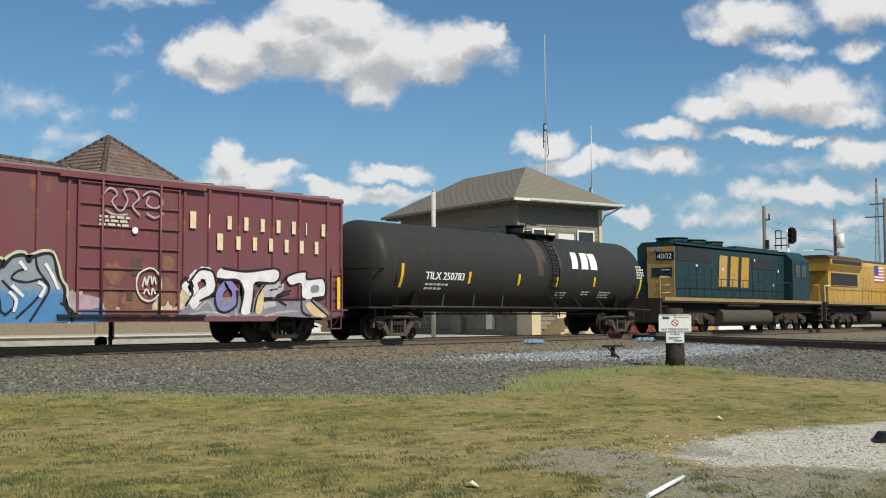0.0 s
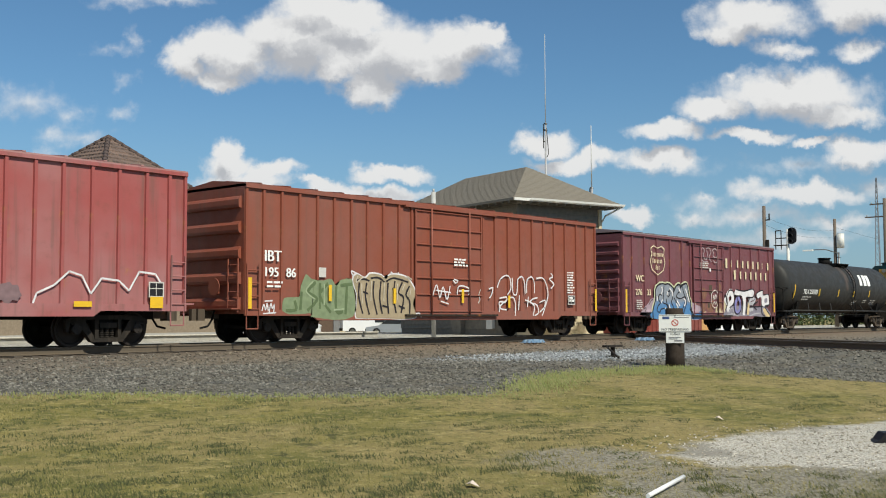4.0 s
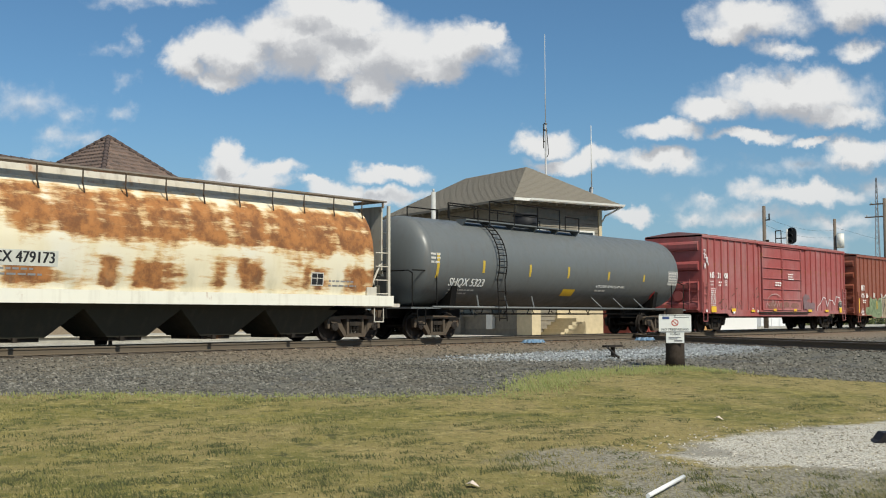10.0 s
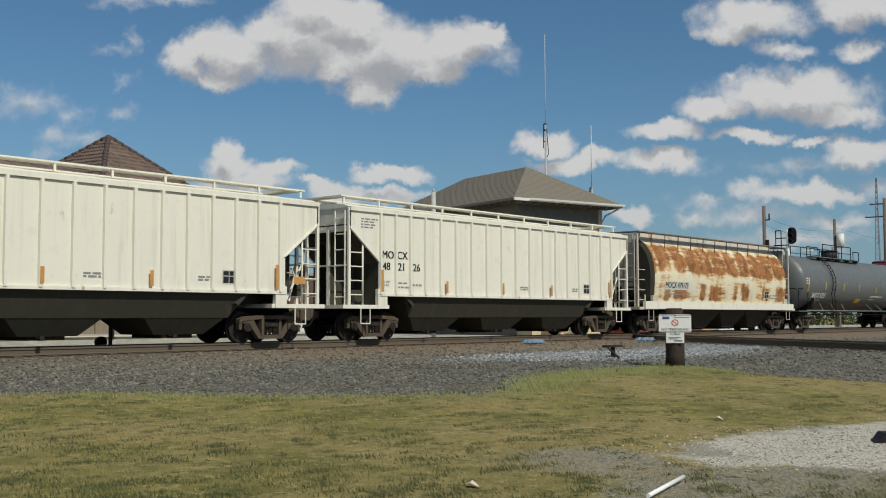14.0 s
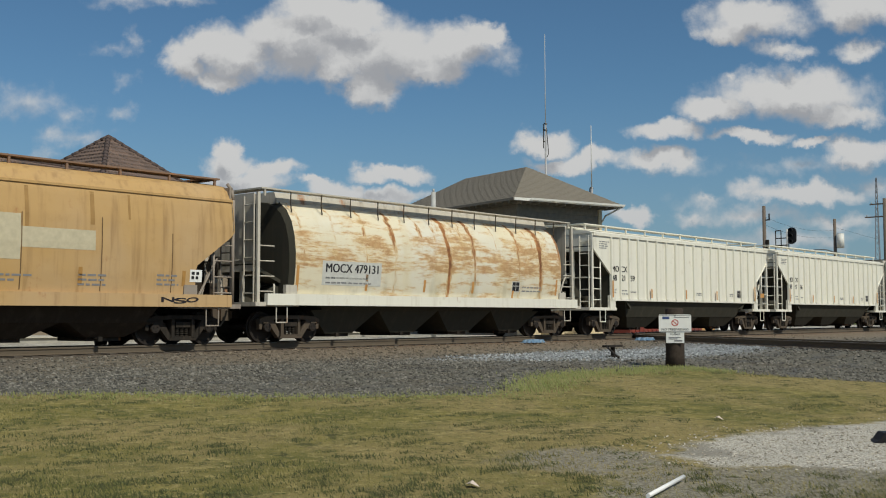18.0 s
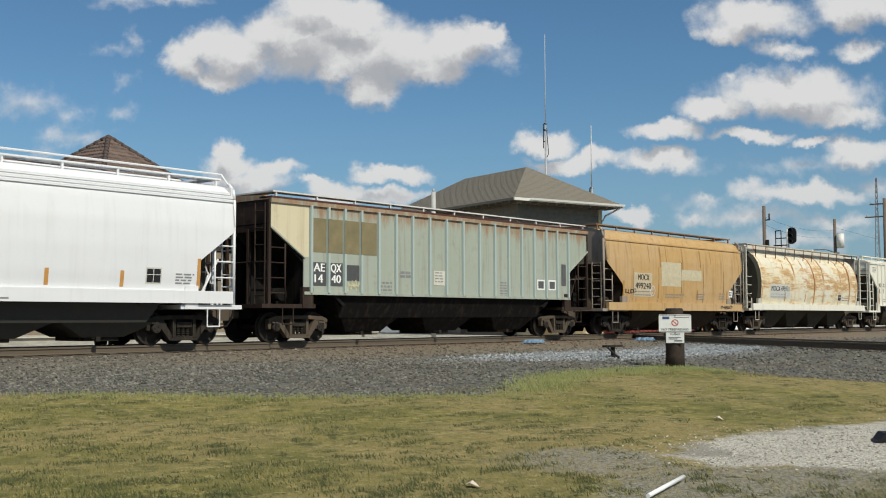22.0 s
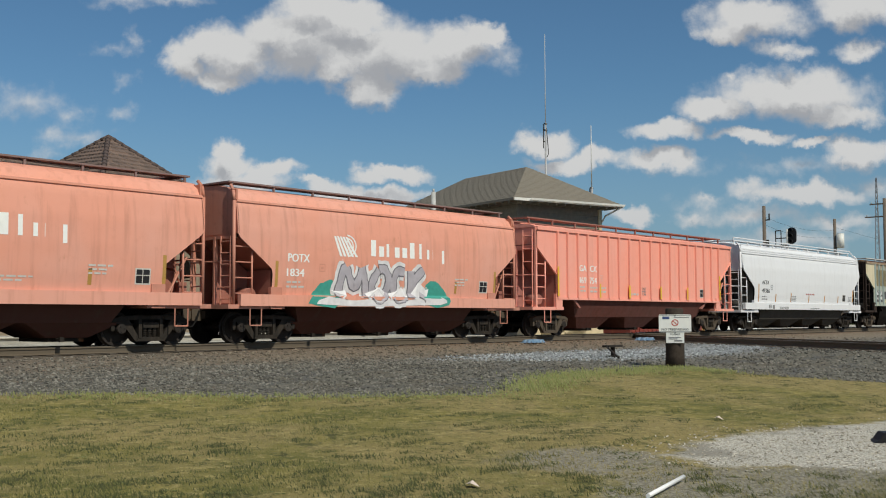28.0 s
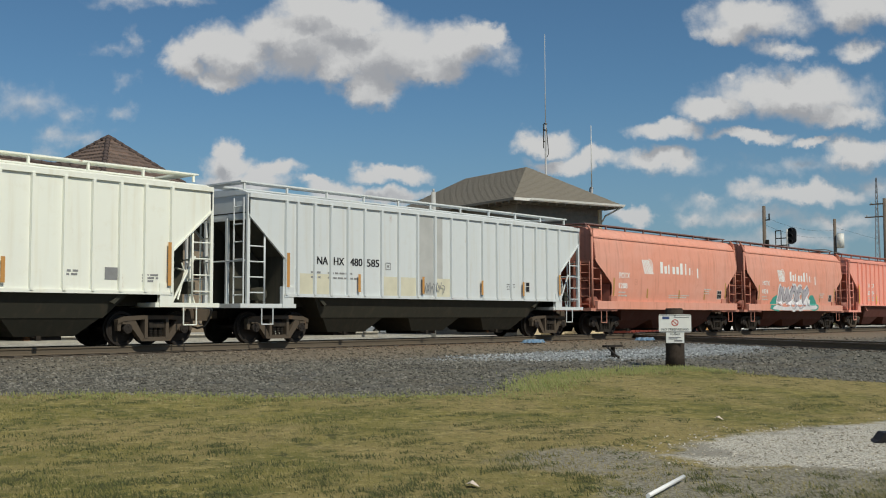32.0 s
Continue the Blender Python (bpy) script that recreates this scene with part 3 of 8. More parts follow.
def wheelset_mesh():
    g = Geo()
    for s in (-1, 1):
        prof = [(.06, .69), (.20, .69), (.36, .715), (.40, .67), (.445, .67), (.457, .675), (.457, .77), (.485, .785), (.485, .81), (.40, .81), (.36, .75), (.20, .74), (.06, .80)]
        rings = []
        for r, y in prof:
            yy = s * (1.48 - y)
            rings.append([(r * math.cos(2 * math.pi * i / 28), yy, r * math.sin(2 * math.pi * i / 28)) for i in range(28)])
        g.loft(rings, smooth=False, caps=False)
    g.cyl((0, -1.05, 0), (0, 1.05, 0), 0.08, 10)
    for s in (-1, 1):
        g.cyl((0, s * 0.92, 0), (0, s * 1.13, 0), 0.13, 12)
        for i in range(3):
            a = 2 * math.pi * i / 3
            g.cyl((0.07 * math.cos(a), s * 1.13, 0.07 * math.sin(a)), (0.07 * math.cos(a), s * 1.15, 0.07 * math.sin(a)), 0.022, 6)
    return g.mesh("wheelset", STEEL)


def sideframe_mesh(mat):
    """Cast side frame: arched top member, two raking legs, columns, bearing pedestals; open between them."""
    g = Geo().prism([(-1.18, .58), (-1.18, .70), (-.98, .78), (-.45, .81), (.45, .81), (.98, .78), (1.18, .70), (1.18, .58), (1.02, .65), (.45, .70), (-.45, .70), (-1.02, .65)], -.10, .10, "y")
    g.prism([(-.44, .12), (.44, .12), (.36, .235), (-.36, .235)], -.11, .11, "y")
    for s in (-1, 1):
        g.prism([(s * .66, .70), (s * .90, .66), (s * .46, .13), (s * .30, .13)], -.085, .085, "y")
        g.prism([(s * .28, .20), (s * .38, .20), (s * .38, .72), (s * .28, .72)], -.12, .12, "y")
        g.prism([(s * .74, .40), (s * .80, .40), (s * .82, .60), (s * 1.06, .60), (s * 1.08, .40), (s * 1.17, .40), (s * 1.19, .64), (s * 1.10, .72), (s * .76, .72)], -.07, .07, "y")
        g.box(s * .82, -.12, .575, s * 1.06, .12, .63)
    return g.mesh("sideframe", mat)


def spring_mesh():
    g = Geo()
    for x in (-.15, 0, .15):
        for k in range(5):
            g.cyl((x, 0, .24 + k * .05), (x, 0, .265 + k * .05), .065, 10)
        g.cyl((x, 0, .22), (x, 0, .49), .045, 8)
    g.box(-.24, -.09, .48, .24, .09, .62)
    return g.mesh("spring_nest", IRON)


WHEELSET, SPRING = wheelset_mesh(), spring_mesh()
FRAME_DARK, FRAME_RUST = sideframe_mesh(IRON), sideframe_mesh(IRON2)
BOLSTER = Geo().box(-.2, -1.0, .5, .2, 1.0, .72).cyl((0, 0, .7), (0, 0, .86), .3, 14).mesh("truck", BLACK)
BRAKE_BEAM = Geo().box(-.07, -.75, .36, .07, .75, .46).box(-.03, -.82, .30, .12, -.68, .60).box(-.03, .68, .30, .12, .82, .60).mesh("brake_beam", IRON)
AXLES = []


def truck(car, x, rusty=False, base=1.78):
    t = part("truck", BOLSTER, None, car, "cast steel freight truck with rusty brown dust" if rusty else "black grimy cast steel truck")
    t.location = (x, 0, 0)
    for y in (-1.0, 1.0):
        part("sideframe", FRAME_RUST if rusty else FRAME_DARK, None, t).location = (0, y, 0)
        part("spring_nest", SPRING, None, t).location = (0, y * 1.03, 0)
    for dx, turn in ((-.36, 180), (.36, 0)):
        part("brake_beam", BRAKE_BEAM, None, t).matrix_basis = pose(dx, 0, 0, 0, 0, turn)
    for dx in (-base / 2, base / 2):
        w = part("wheelset", WHEELSET, None, t, "steel wheels on one axle")
        w.location = (dx, 0, WHEEL_R)
        AXLES.append(w)
    return t


COUPLER = Geo().box(-.1, -.1, .72, .55, .1, .95).prism([(.5, -.16), (.72, -.2), (.86, -.12), (.86, .02), (.74, .06), (.74, .16), (.5, .16)], .66, 1.0, "z").mesh("coupler", IRON2)
AIR_HOSE = Geo().pipe([(.3, .35, .95), (.42, .38, .68), (.55, .37, .5), (.78, .3, .44)], .03).mesh("air_hose", BLACK)


def coupler(car, x, d):
    c = part("coupler", COUPLER, None, car, "rust-brown knuckle coupler")
    part("air_hose", AIR_HOSE, None, c, "black rubber air hose")
    c.matrix_basis = pose(x, 0, 0, 0, 0, 0 if d > 0 else 180)


def underframe(car, L, mat=BLACK, z0=.75, z1=1.05):
    part("center_sill", Geo().box(-L / 2 + .2, -.3, z0, L / 2 - .2, .3, z1), mat, car)
    for s in (-1, 1):
        coupler(car, s * (L / 2 - .15), s)


def ladder(car, x, y, z0, z1, w, rungs, mat, name="ladder", along="x", r=.02, stiles=True, label=""):
    g = Geo()
    q = (lambda t, z: (x + t, y, z)) if along == "x" else (lambda t, z: (x, y + t, z))
    if stiles:
        g.cyl(q(0, z0), q(0, z1), r * 1.3, 6)
        g.cyl(q(w, z0), q(w, z1), r * 1.3, 6)
    for i in range(rungs):
        z = z0 + (z1 - z0) * (i + .5) / rungs
        g.cyl(q(0, z), q(w, z), r, 6)
    return part(name, g, mat, car, label)


def stirrup(car, x, y, mat, z0=.45, z1=1.0, w=.42):
    part("step_stirrup", Geo().pipe([(x, y, z1), (x, y, z0), (x + w, y, z0), (x + w, y, z1)], .02), mat, car)


TRAIN = []


def train_car(name, rear, front, label, category):
    c = thing(name, label, category, (rear + front) / 2, 0, 0, group="cars of the freight train")
    TRAIN.append((c, (rear + front) / 2))
    return c, front - rear


# ---- boxcars ----
def boxcar(name, rear, front, label, mat, zb, zt, posts, door, ends=4, door_leaves=1, dark_roof=None, sill_dip=True, bogie=2.1):
    car, L = train_car(name, rear, front, label, "boxcar")
    h = L / 2
    part("body", Geo().prism([(-1.49, zb + .22), (1.49, zb + .22), (1.49, zt - .06), (-1.49, zt - .06)], -h + .04, h - .04), mat, car)
    part("roof", Geo().prism([(-1.56, zt - .1), (1.56, zt - .1), (1.56, zt), (0, zt + .17), (-1.56, zt)], -h, h), dark_roof or mat, car, "low-pitched steel roof")
    g = Geo()
    for i in range(int(L / 1.1)):
        x = -h + .5 + i * 1.1
        g.prism([(-1.57, zt + .0), (0, zt + .175), (1.57, zt + .0), (1.57, zt + .035), (0, zt + .215), (-1.57, zt + .035)], x, x + .09)
    pieces("roof_rib", g, dark_roof or mat, car)
    post = Geo().prism([(-.055, -1.49), (.055, -1.49), (.04, -1.55), (-.04, -1.55)], zb + .15, zt - .09, "z").mesh("side_post", mat)
    for far in (0, 1):
        for x in posts:
            o = part("side_post", post, None, car)
            o.matrix_basis = pose(x - h, 0, 0) if not far else pose(h - x, 0, 0, 0, 0, 180)
        s = -1 if not far else 1
        part("top_chord", Geo().box(-h, s * 1.49, zt - .14, h, s * 1.575, zt - .045), mat, car)
        sill = [(-h, zb), (h, zb), (h, zb + .26), (-h, zb + .26)]
        if sill_dip:
            sill = [(-h, zb + .1), (-h + 2.6, zb + .1), (-h + 2.8, zb - .04), (h - 2.8, zb - .04), (h - 2.6, zb + .1), (h, zb + .1), (h, zb + .28), (-h, zb + .28)]
        part("side_sill", Geo().prism(sill, s * 1.50, s * 1.56, "y"), mat, car)
    # corrugated ends
    for s in (-1, 1):
        e = part("car_end", Geo().box(s * h, -1.49, zb + .15, s * (h - .05), 1.49, zt - .02), mat, car)
        n = ends
        for i in range(n):
            z = zb + .45 + (zt - zb - 1.0) * i / (n - 1) if n > 1 else 2
            wid = (zt - zb) / n * .46
            part("end_corrugation", Geo().prism([(s * h, z - wid / 2), (s * (h + .09), z - wid / 2 + .03), (s * (h + .11), z - wid * .2), (s * (h + .11), z + wid * .2), (s * (h + .04), z + wid * .42), (s * h, z + wid / 2)], -1.36, 1.36, "y"), mat, e)
        ladder(car, s * (h + .1), -1.35, zb + .2, zb + 1.75, .45, 4, mat, along="y")
        xx = -h + .06 if s < 0 else h - .5
        ladder(car, xx, -1.575, zb + .1, zb + 1.6, .44, 4, mat, "side_ladder")
        stirrup(car, xx, -1.55, mat, zb - .28, zb + .1)
        part("crossover_step", Geo().box(s * (h + .08), -1.4, zb + .28, s * (h + .36), 1.4, zb + .32), mat, car)
        part("hand_brake", Geo().cyl((s * (h + .13), -.3, zb + .95), (s * (h + .16), -.3, zb + .95), .26, 14).box(s * (h + .03), -.45, zb + .75, s * (h + .13), -.15, zb + 1.15), mat, car) if s < 0 else None
    # door leaves with ribs and lock rods
    x0, x1, dz0, dz1 = door
    for far in (0, 1):
        for k in range(door_leaves):
            a, b = x0 + (x1 - x0) * k / door_leaves - h, x0 + (x1 - x0) * (k + 1) / door_leaves - h
            d = part("door", Geo().box(a + .03, -1.545, dz0, b - .03, -1.50, dz1), mat, car, "sliding door leaf with horizontal ribs")
            nr = 6
            for i in range(nr + 1):
                z = dz0 + (dz1 - dz0 - .06) * i / nr
                part("door_rib", Geo().prism([(-1.545, z), (-1.60, z + .02), (-1.60, z + .045), (-1.545, z + .065)], a + .05, b - .05), mat, d)
            if door_leaves == 1:
                for q in (.22, .78):
                    x = a + (b - a) * q
                    part("lock_rod", Geo().cyl((x, -1.635, dz0 - .15), (x, -1.635, dz1 + .1), .03, 8), mat, d)
            pieces("door_edge", Geo().box(a + .02, -1.585, dz0, a + .09, -1.545, dz1).box(b - .09, -1.585, dz0, b - .02, -1.545, dz1), mat, d)
            if far:
                d.matrix_basis = pose(0, 0, 0, 0, 0, 180)
        for o in pieces("door_track", Geo().box(x0 - h - .5, -1.66, dz0 - .14, x1 - h + .8, -1.54, dz0 - .07).box(x0 - h - .5, -1.63, dz1 + .05, x1 - h + .8, -1.54, dz1 + .12), mat, car):
            if far:
                o.matrix_basis = pose(0, 0, 0, 0, 0, 180)
            if min(v.co.z for v in o.data.vertices) < 1.2:
                o.data.materials[0] = IRON
    underframe(car, L, BLACK, .7, zb + .25)
    for i in range(7):
        x = -h + 3 + (L - 6) * i / 6
        part("cross_bearer", Geo().box(x - .08, -1.45, zb - .05, x + .08, 1.45, zb + .2), BLACK, car)
    truck(car, -h + bogie), truck(car, h - bogie)
    return car, h


def flat15(z):
    return 1.55


MAROON = paint("maroon_paint", (0.165, 0.050, 0.058), 0.5, 0.45, 0.4, 0.18)
BROWN = paint("oxide_brown_paint", (0.235, 0.062, 0.032), 0.55, 0.3, 0.3, 0.05)
RED = paint("faded_red_paint", (0.320, 0.070, 0.064), 0.6, 0.35, 0.45, 0.12, fade=0.22)
ROOFG = paint("dull_roof", (0.25, 0.185, 0.18), 0.5, 0.6, 0.2, 0.2)
BLUE_SP = plain("blue_spray", (0.06, 0.17, 0.36), 0.5)
WHITE_SP = plain("white_spray", (0.66, 0.64, 0.64), 0.5, vary=0.3, scale=4)
LILAC = plain("lilac_spray", (0.20, 0.19, 0.40), 0.5)
GREYSP = plain("grey_spray", (0.22, 0.20, 0.24), 0.5, vary=0.4)
GREEN_SP = plain("olive_green_spray", (0.19, 0.24, 0.13), 0.5, vary=0.4)
TAN_SP = plain("tan_spray", (0.34, 0.27, 0.17), 0.5, vary=0.35)
TEAL = plain("teal_spray", (0.05, 0.30, 0.24), 0.5, vary=0.3)
BLACKSP = plain("black_spray", (0.025, 0.022, 0.025), 0.5)
GOLD = plain("cream_lettering", (0.66, 0.56, 0.36), 0.6)


def make_boxcars():
    # maroon boxcar with name blocks and blue and white graffiti
    car, h = boxcar("boxcar", 8.0, 23.5, "maroon boxcar with ribbed door, cream lettering and blue graffiti", MAROON, .68, 4.46, [.06, .81, 1.86, 2.95, 4.16, 5.28, 6.1, 9.55, 10.38, 11.44, 12.69, 13.71, 14.86, 15.44], (6.3, 9.4, .9, 4.2), ends=8, dark_roof=ROOFG, bogie=1.95)
    S = flat15
    letters(car, [("WC", 1.05 - h, 2.32, .28), ("276", 1.02 - h, 1.72, .26), ("33", 2.0 - h, 1.72, .26)], GOLD, S)
    names = []
    for x0, z, n, step in ((9.72, 3.24, 9, .60), (10.64, 2.68, 7, .60)):
        for i in range(n):
            big = .09 if i == 0 else 0
            names.append((x0 + i * step - h - big, z - big / 2, .27 + big if (n, i) not in ((9, 1), (9, 7)) else .075, .38 + big))
    name_blocks(car, names, GOLD, S, .55, "cream block of the painted name")
    g = Geo()
    out = [(2.35, 3.85), (2.6, 3.98), (2.98, 3.88), (3.35, 3.98), (3.62, 3.85), (3.55, 3.6), (3.66, 3.2), (3.5, 2.85), (2.98, 2.62), (2.46, 2.85), (2.3, 3.2), (2.42, 3.6)]
    cx, cz = 2.98, 3.3
    inn = [(cx + (x - cx) * .92, cz + (z - cz) * .93) for x, z in out]
    n = len(out)
    g.add([(x - h, -1.556, z) for x, z in out] + [(x - h, -1.556, z) for x, z in inn], [(i, (i + 1) % n, n + (i + 1) % n, n + i) for i in range(n)])
    part("shield_emblem", g, GOLD, car, "cream shield outline")
    for x, z, n, w in ((2.42, 3.48, 9, .105), (2.5, 3.18, 7, .12), (2.78, 2.88, 3, .12)):
        name_blocks(car, [(x + i * (w + .012) - h, z, w - .02, .16 if i else .22) for i in range(n)], GOLD, S, .6)
    bars(car, small_print(1.0 - h, 1.45, .5, 5, .09, .05, 3) + small_print(6.9 - h, 3.3, .9, 3, .1, .06, 4), DIMW, flat15, lift=.062)
    bars(car, [(.1 - h, .95, .13, 1.0), (15.2 - h, 1.0, .13, 1.0)], REFL, lambda z: 1.60, "reflector")
    Q = lambda z: 1.556
    X, Z, W, H = 1.52 - h, .66, 5.98, 1.62
    haze = plain("pale_lilac_haze", (.36, .27, .31), .6, vary=.6, scale=2.5)
    fill_in(car, "-2,9 1,26 7,38 13,53 18,57 16,26 16,9|75,0 74,28 78,48 81,42 92,35 92,0", X, Z, W, H, haze, Q, .004, "graffiti_halo", "thin pale lilac spray haze", .02)
    lime = plain("pale_lime_spray", (.50, .52, .33), .6, vary=.35, scale=5)
    rim = "16,1 16,26 20,56 20,80 24,94 31,99 35,97 40,99 47,88 48,79 52,94 57,98 59,88 61,96 69,101 72,68 75,48 75,28 79,0"
    scrawl(car, rim, X, Z, W, H, .22, lime, Q, .006, label="pale lime outline")
    fade, n, b = material("blue_to_grey_spray", .5)
    sep = n.add("ShaderNodeSeparateXYZ")
    p = n.obj()
    n.put(sep.inputs[0], p)
    level = n.math("ADD", sep.outputs[2], n.math("MULTIPLY", n.math("SUBTRACT", n.noise(p, 2.5, 4), .5), .5))
    n.put(b.inputs["Base Color"], n.mix(n.ramp(level, 1.15, 1.62), n.mix(n.noise(p, 5, 4), (.045, .15, .33), (.09, .24, .46)), n.mix(n.noise(p, 5, 4), (.17, .19, .22), (.30, .33, .37))))
    fill_in(car, rim, X, Z, W, H, fade, Q, .009, label="grey letters fading to blue below")
    fill_in(car, "71,0 71,10 75,17 79,9 92,22 92,0", X, Z, W, H, BLUE_SP, Q, .010)
    scrawl(car, rim, X, Z, W, H, .085, BLACKSP, Q, .013)
    scrawl(car, "33,95 32,65 31,46 36,41 38,30 35,11 34,1|30,65 26,68 24,56 27,44 24,38 22,23 26,19 28,27 35,30|36,57 37,43 43,17 46,6|38,75 41,79 42,71 39,62 38,72|47,79 46,60 44,47 47,34 48,14 51,11|57,77 54,73 52,63 58,58 65,63 66,51 62,31 57,14 54,4|48,60 51,49 53,37 53,21 49,8|62,96 63,78 68,51 65,28 60,0|73,28 78,18 79,11", X, Z, W, H, .060, BLACKSP, Q, .015)
    scrawl(car, "29,90 30,79 28,69|38,77 37,66|41,87 45,76 46,65|22,63 22,49|30,54 28,45|34,31 36,20 35,9|40,41 42,24 44,17|51,44 54,31 53,14|55,89 58,76|52,53 57,37|63,59 66,51 64,36|66,87 69,71 72,48", X, Z, W, H, .085, WHITE_SP, Q, .024)
    scrawl(car, "0,6 3,10 7,7|7,20 8,2|7,18 9,14 7,11|10,19 10,2|12,20 11,11 14,2|16,54 13,50 10,38|2,26 6,31 5,20", X, Z, W, H, .04, BLACKSP, Q, .008)
    X, Z, W, H = 9.63 - h, .66, 5.8, 1.42
    fill_in(car, "-3,9 -2,23 5,38 16,45 32,48 47,42 72,45 81,41 90,9 47,9 22,9", X, Z, W, H, GREYSP, Q, .005, "graffiti_halo", "grey spray shading", .02)
    scrawl(car, "-1,75 3,57 4,81 9,93 13,86 13,64 7,46 2,29", X, Z, W, H, .34, WHITE_SP, Q, .010, label="white graffiti letters shaded grey below")
    fill_in(car, "17,83 20,104 35,97 54,105 54,80 41,79 39,57 38,17 32,16 34,57 30,82 23,82|62,90 74,103 75,87 86,88 87,54 78,46 72,49 71,79 64,75", X, Z, W, H, WHITE_SP, Q, .0125)
    scrawl(car, "48,73 43,49 42,18|47,67 57,74 55,57 46,54|46,30 54,36", X, Z, W, H, .20, plain("silver_grey_spray", (.40, .39, .41), .5, vary=.5, scale=3), Q, .011)
    scrawl(car, "23,73 19,56 18,32 23,21 27,34 28,57 25,72 22,69", X, Z, W, H, .22, LILAC, Q, .015, label="violet round letter")
    fill_in(car, "42,46 46,57 45,18 41,15|74,31 78,38 89,9 80,9", X, Z, W, H, plain("peach_spray", (.58, .44, .24), .5, vary=.4, scale=4), Q, .016)
    fill_in(car, "78,73 83,75 83,62 78,59", X, Z, W, H, GREYSP, Q, .017)
    scrawl(car, "-4,71 -1,83 1,75 7,99 14,97 16,82 16,56 7,38|1,75 3,53 -1,29|20,104 35,99 55,107 54,79 42,77|17,83 23,81 30,80 33,57 31,16|40,62 38,17|47,76 42,49 40,17|57,75 62,94 74,104 75,88 87,89 88,54 78,44 90,9|71,50 72,18 78,9|61,31 54,49 64,63|17,77 16,43 18,21 23,17 29,32 29,61|74,45 46,42", X, Z, W, H, .065, BLACKSP, Q, .0185)
    scrawl(car, "5,19 12,38 16,17|47,9 57,17 69,20|30,61 27,61 29,9|-1,9 12,17 25,9", X, Z, W, H, .06, plain("dull_white_spray", (.36, .35, .37), .5, vary=.5), Q, .009)
    chalk = plain("faded_chalk", (.36, .30, .30), .7, vary=.6, scale=5)
    white_chalk = plain("white_chalk", (.62, .57, .52), .7, vary=.3, scale=5)
    D = lambda z: 1.606
    scrawl(car, "50,100 10,80 2,40 24,6 62,0 94,26 98,66 74,94 50,100|24,40 34,70 40,46 50,76|58,76 62,50 70,72 78,50|30,20 40,34 54,18|60,16 64,36 76,20", 8.0 - h, 1.2, .78, .86, .045, white_chalk, D, .006, label="white chalk ring and scrawl on the door")
    scrawl(car, "0,60 12,96 24,80 16,50 30,20 40,60 34,92 50,98 58,70 48,40 60,10|64,80 76,98 90,90 96,60 84,40 70,52 74,80|6,20 20,6 40,10|70,20 84,6 98,24", 6.95 - h, 3.35, 1.9, .75, .05, chalk, D, .006, label="faded chalk scrawl on the door")
    part("emblem_dot", Geo().cyl((7.95 - h, -1.612, 3.02), (7.95 - h, -1.607, 3.02), .09, 16), WHITE, car)
    spatter = plain("pale_spatter", (.50, .42, .27), .7, vary=.6, scale=7)
    fill_in(car, "4,0 0,40 14,52 22,30 40,44 52,24 70,60 84,90 96,60 100,0", 8.55 - h, .72, 1.2, 1.0, spatter, lambda z: 1.552, .003, "paint_patch", "pale yellow spray spatter", .05)
    fill_in(car, "0,0 6,60 20,90 34,50 60,66 80,30 100,40 100,0", 6.2 - h, .72, 1.3, .75, spatter, lambda z: 1.552, .003, "paint_patch", "", .05)
    blobs(car, [(6.6 - h, 1.1, .35, .25), (7.4 - h, 1.9, .3, .3), (8.0 - h, 1.2, .4, .3), (9.0 - h, 1.3, .3, .5), (9.0 - h, 2.2, .2, .25), (7.3 - h, 1.25, .25, .3)], plain("rust_stain", (.20, .095, .06), .8, vary=.5, scale=5), lambda z: 1.548, name="rust_stain")
    bars(car, [(7.9 - h, 1.85, .3, .45), (7.75 - h, 1.2, .18, .3)], IRON2, lambda z: 1.56, "door_latch")
    # red-brown boxcar with green and tan graffiti
    car, h = boxcar("boxcar", -12.55, 5.88, "red-brown boxcar with single door and green, tan and white graffiti", BROWN, .70, 4.64, [.06, .7, 1.39, 2.09, 2.82, 3.53, 4.27, 4.99, 5.73, 6.47, 7.1, 10.95, 11.65, 12.44, 13.21, 13.97, 14.72, 15.44, 16.19, 17.0, 17.7, 18.38], (7.2, 10.85, .92, 4.4), ends=5)
    letters(car, [("IBT", .73 - h, 2.4, .32), ("195", .75 - h, 1.95, .27), ("86", 1.55 - h, 1.95, .27)], WHITE, S)
    bars(car, small_print(.75 - h, 1.75, .6, 2, .12, .06, 5) + small_print(9.2 - h, 2.75, .75, 3, .1, .06, 6) + small_print(16.2 - h, 2.5, .5, 9, .1, .05, 7), WHITE, lambda z: 1.612)
    bars(car, [(x - h, z, .13, hh) for x, z, hh in ((.06, 1.0, .9), (3.2, 1.25, .5), (6.1, 1.2, .5), (9.6, 1.25, .5), (12.3, 1.1, .45), (18.2, 1.0, .9))], REFL, lambda z: 1.62, "reflector")
    bars(car, [(16.3 - h, 1.28, .42, .3)], INK, lambda z: 1.6, "data_panel")
    bars(car, small_print(16.35 - h, 1.48, .34, 2, .12, .07, 8), WHITE, lambda z: 1.604)
    X, Z, W, H = 1.46 - h, .71, 2.86, 1.36
    fill_in(car, "1,12 0,45 20,48 23,72 30,98 38,88 55,86 66,90 74,76 80,88 92,92 99,84 100,4 42,2 36,12", X, Z, W, H, GREEN_SP, lambda z: 1.556, label="olive green graffiti", rough=.015)
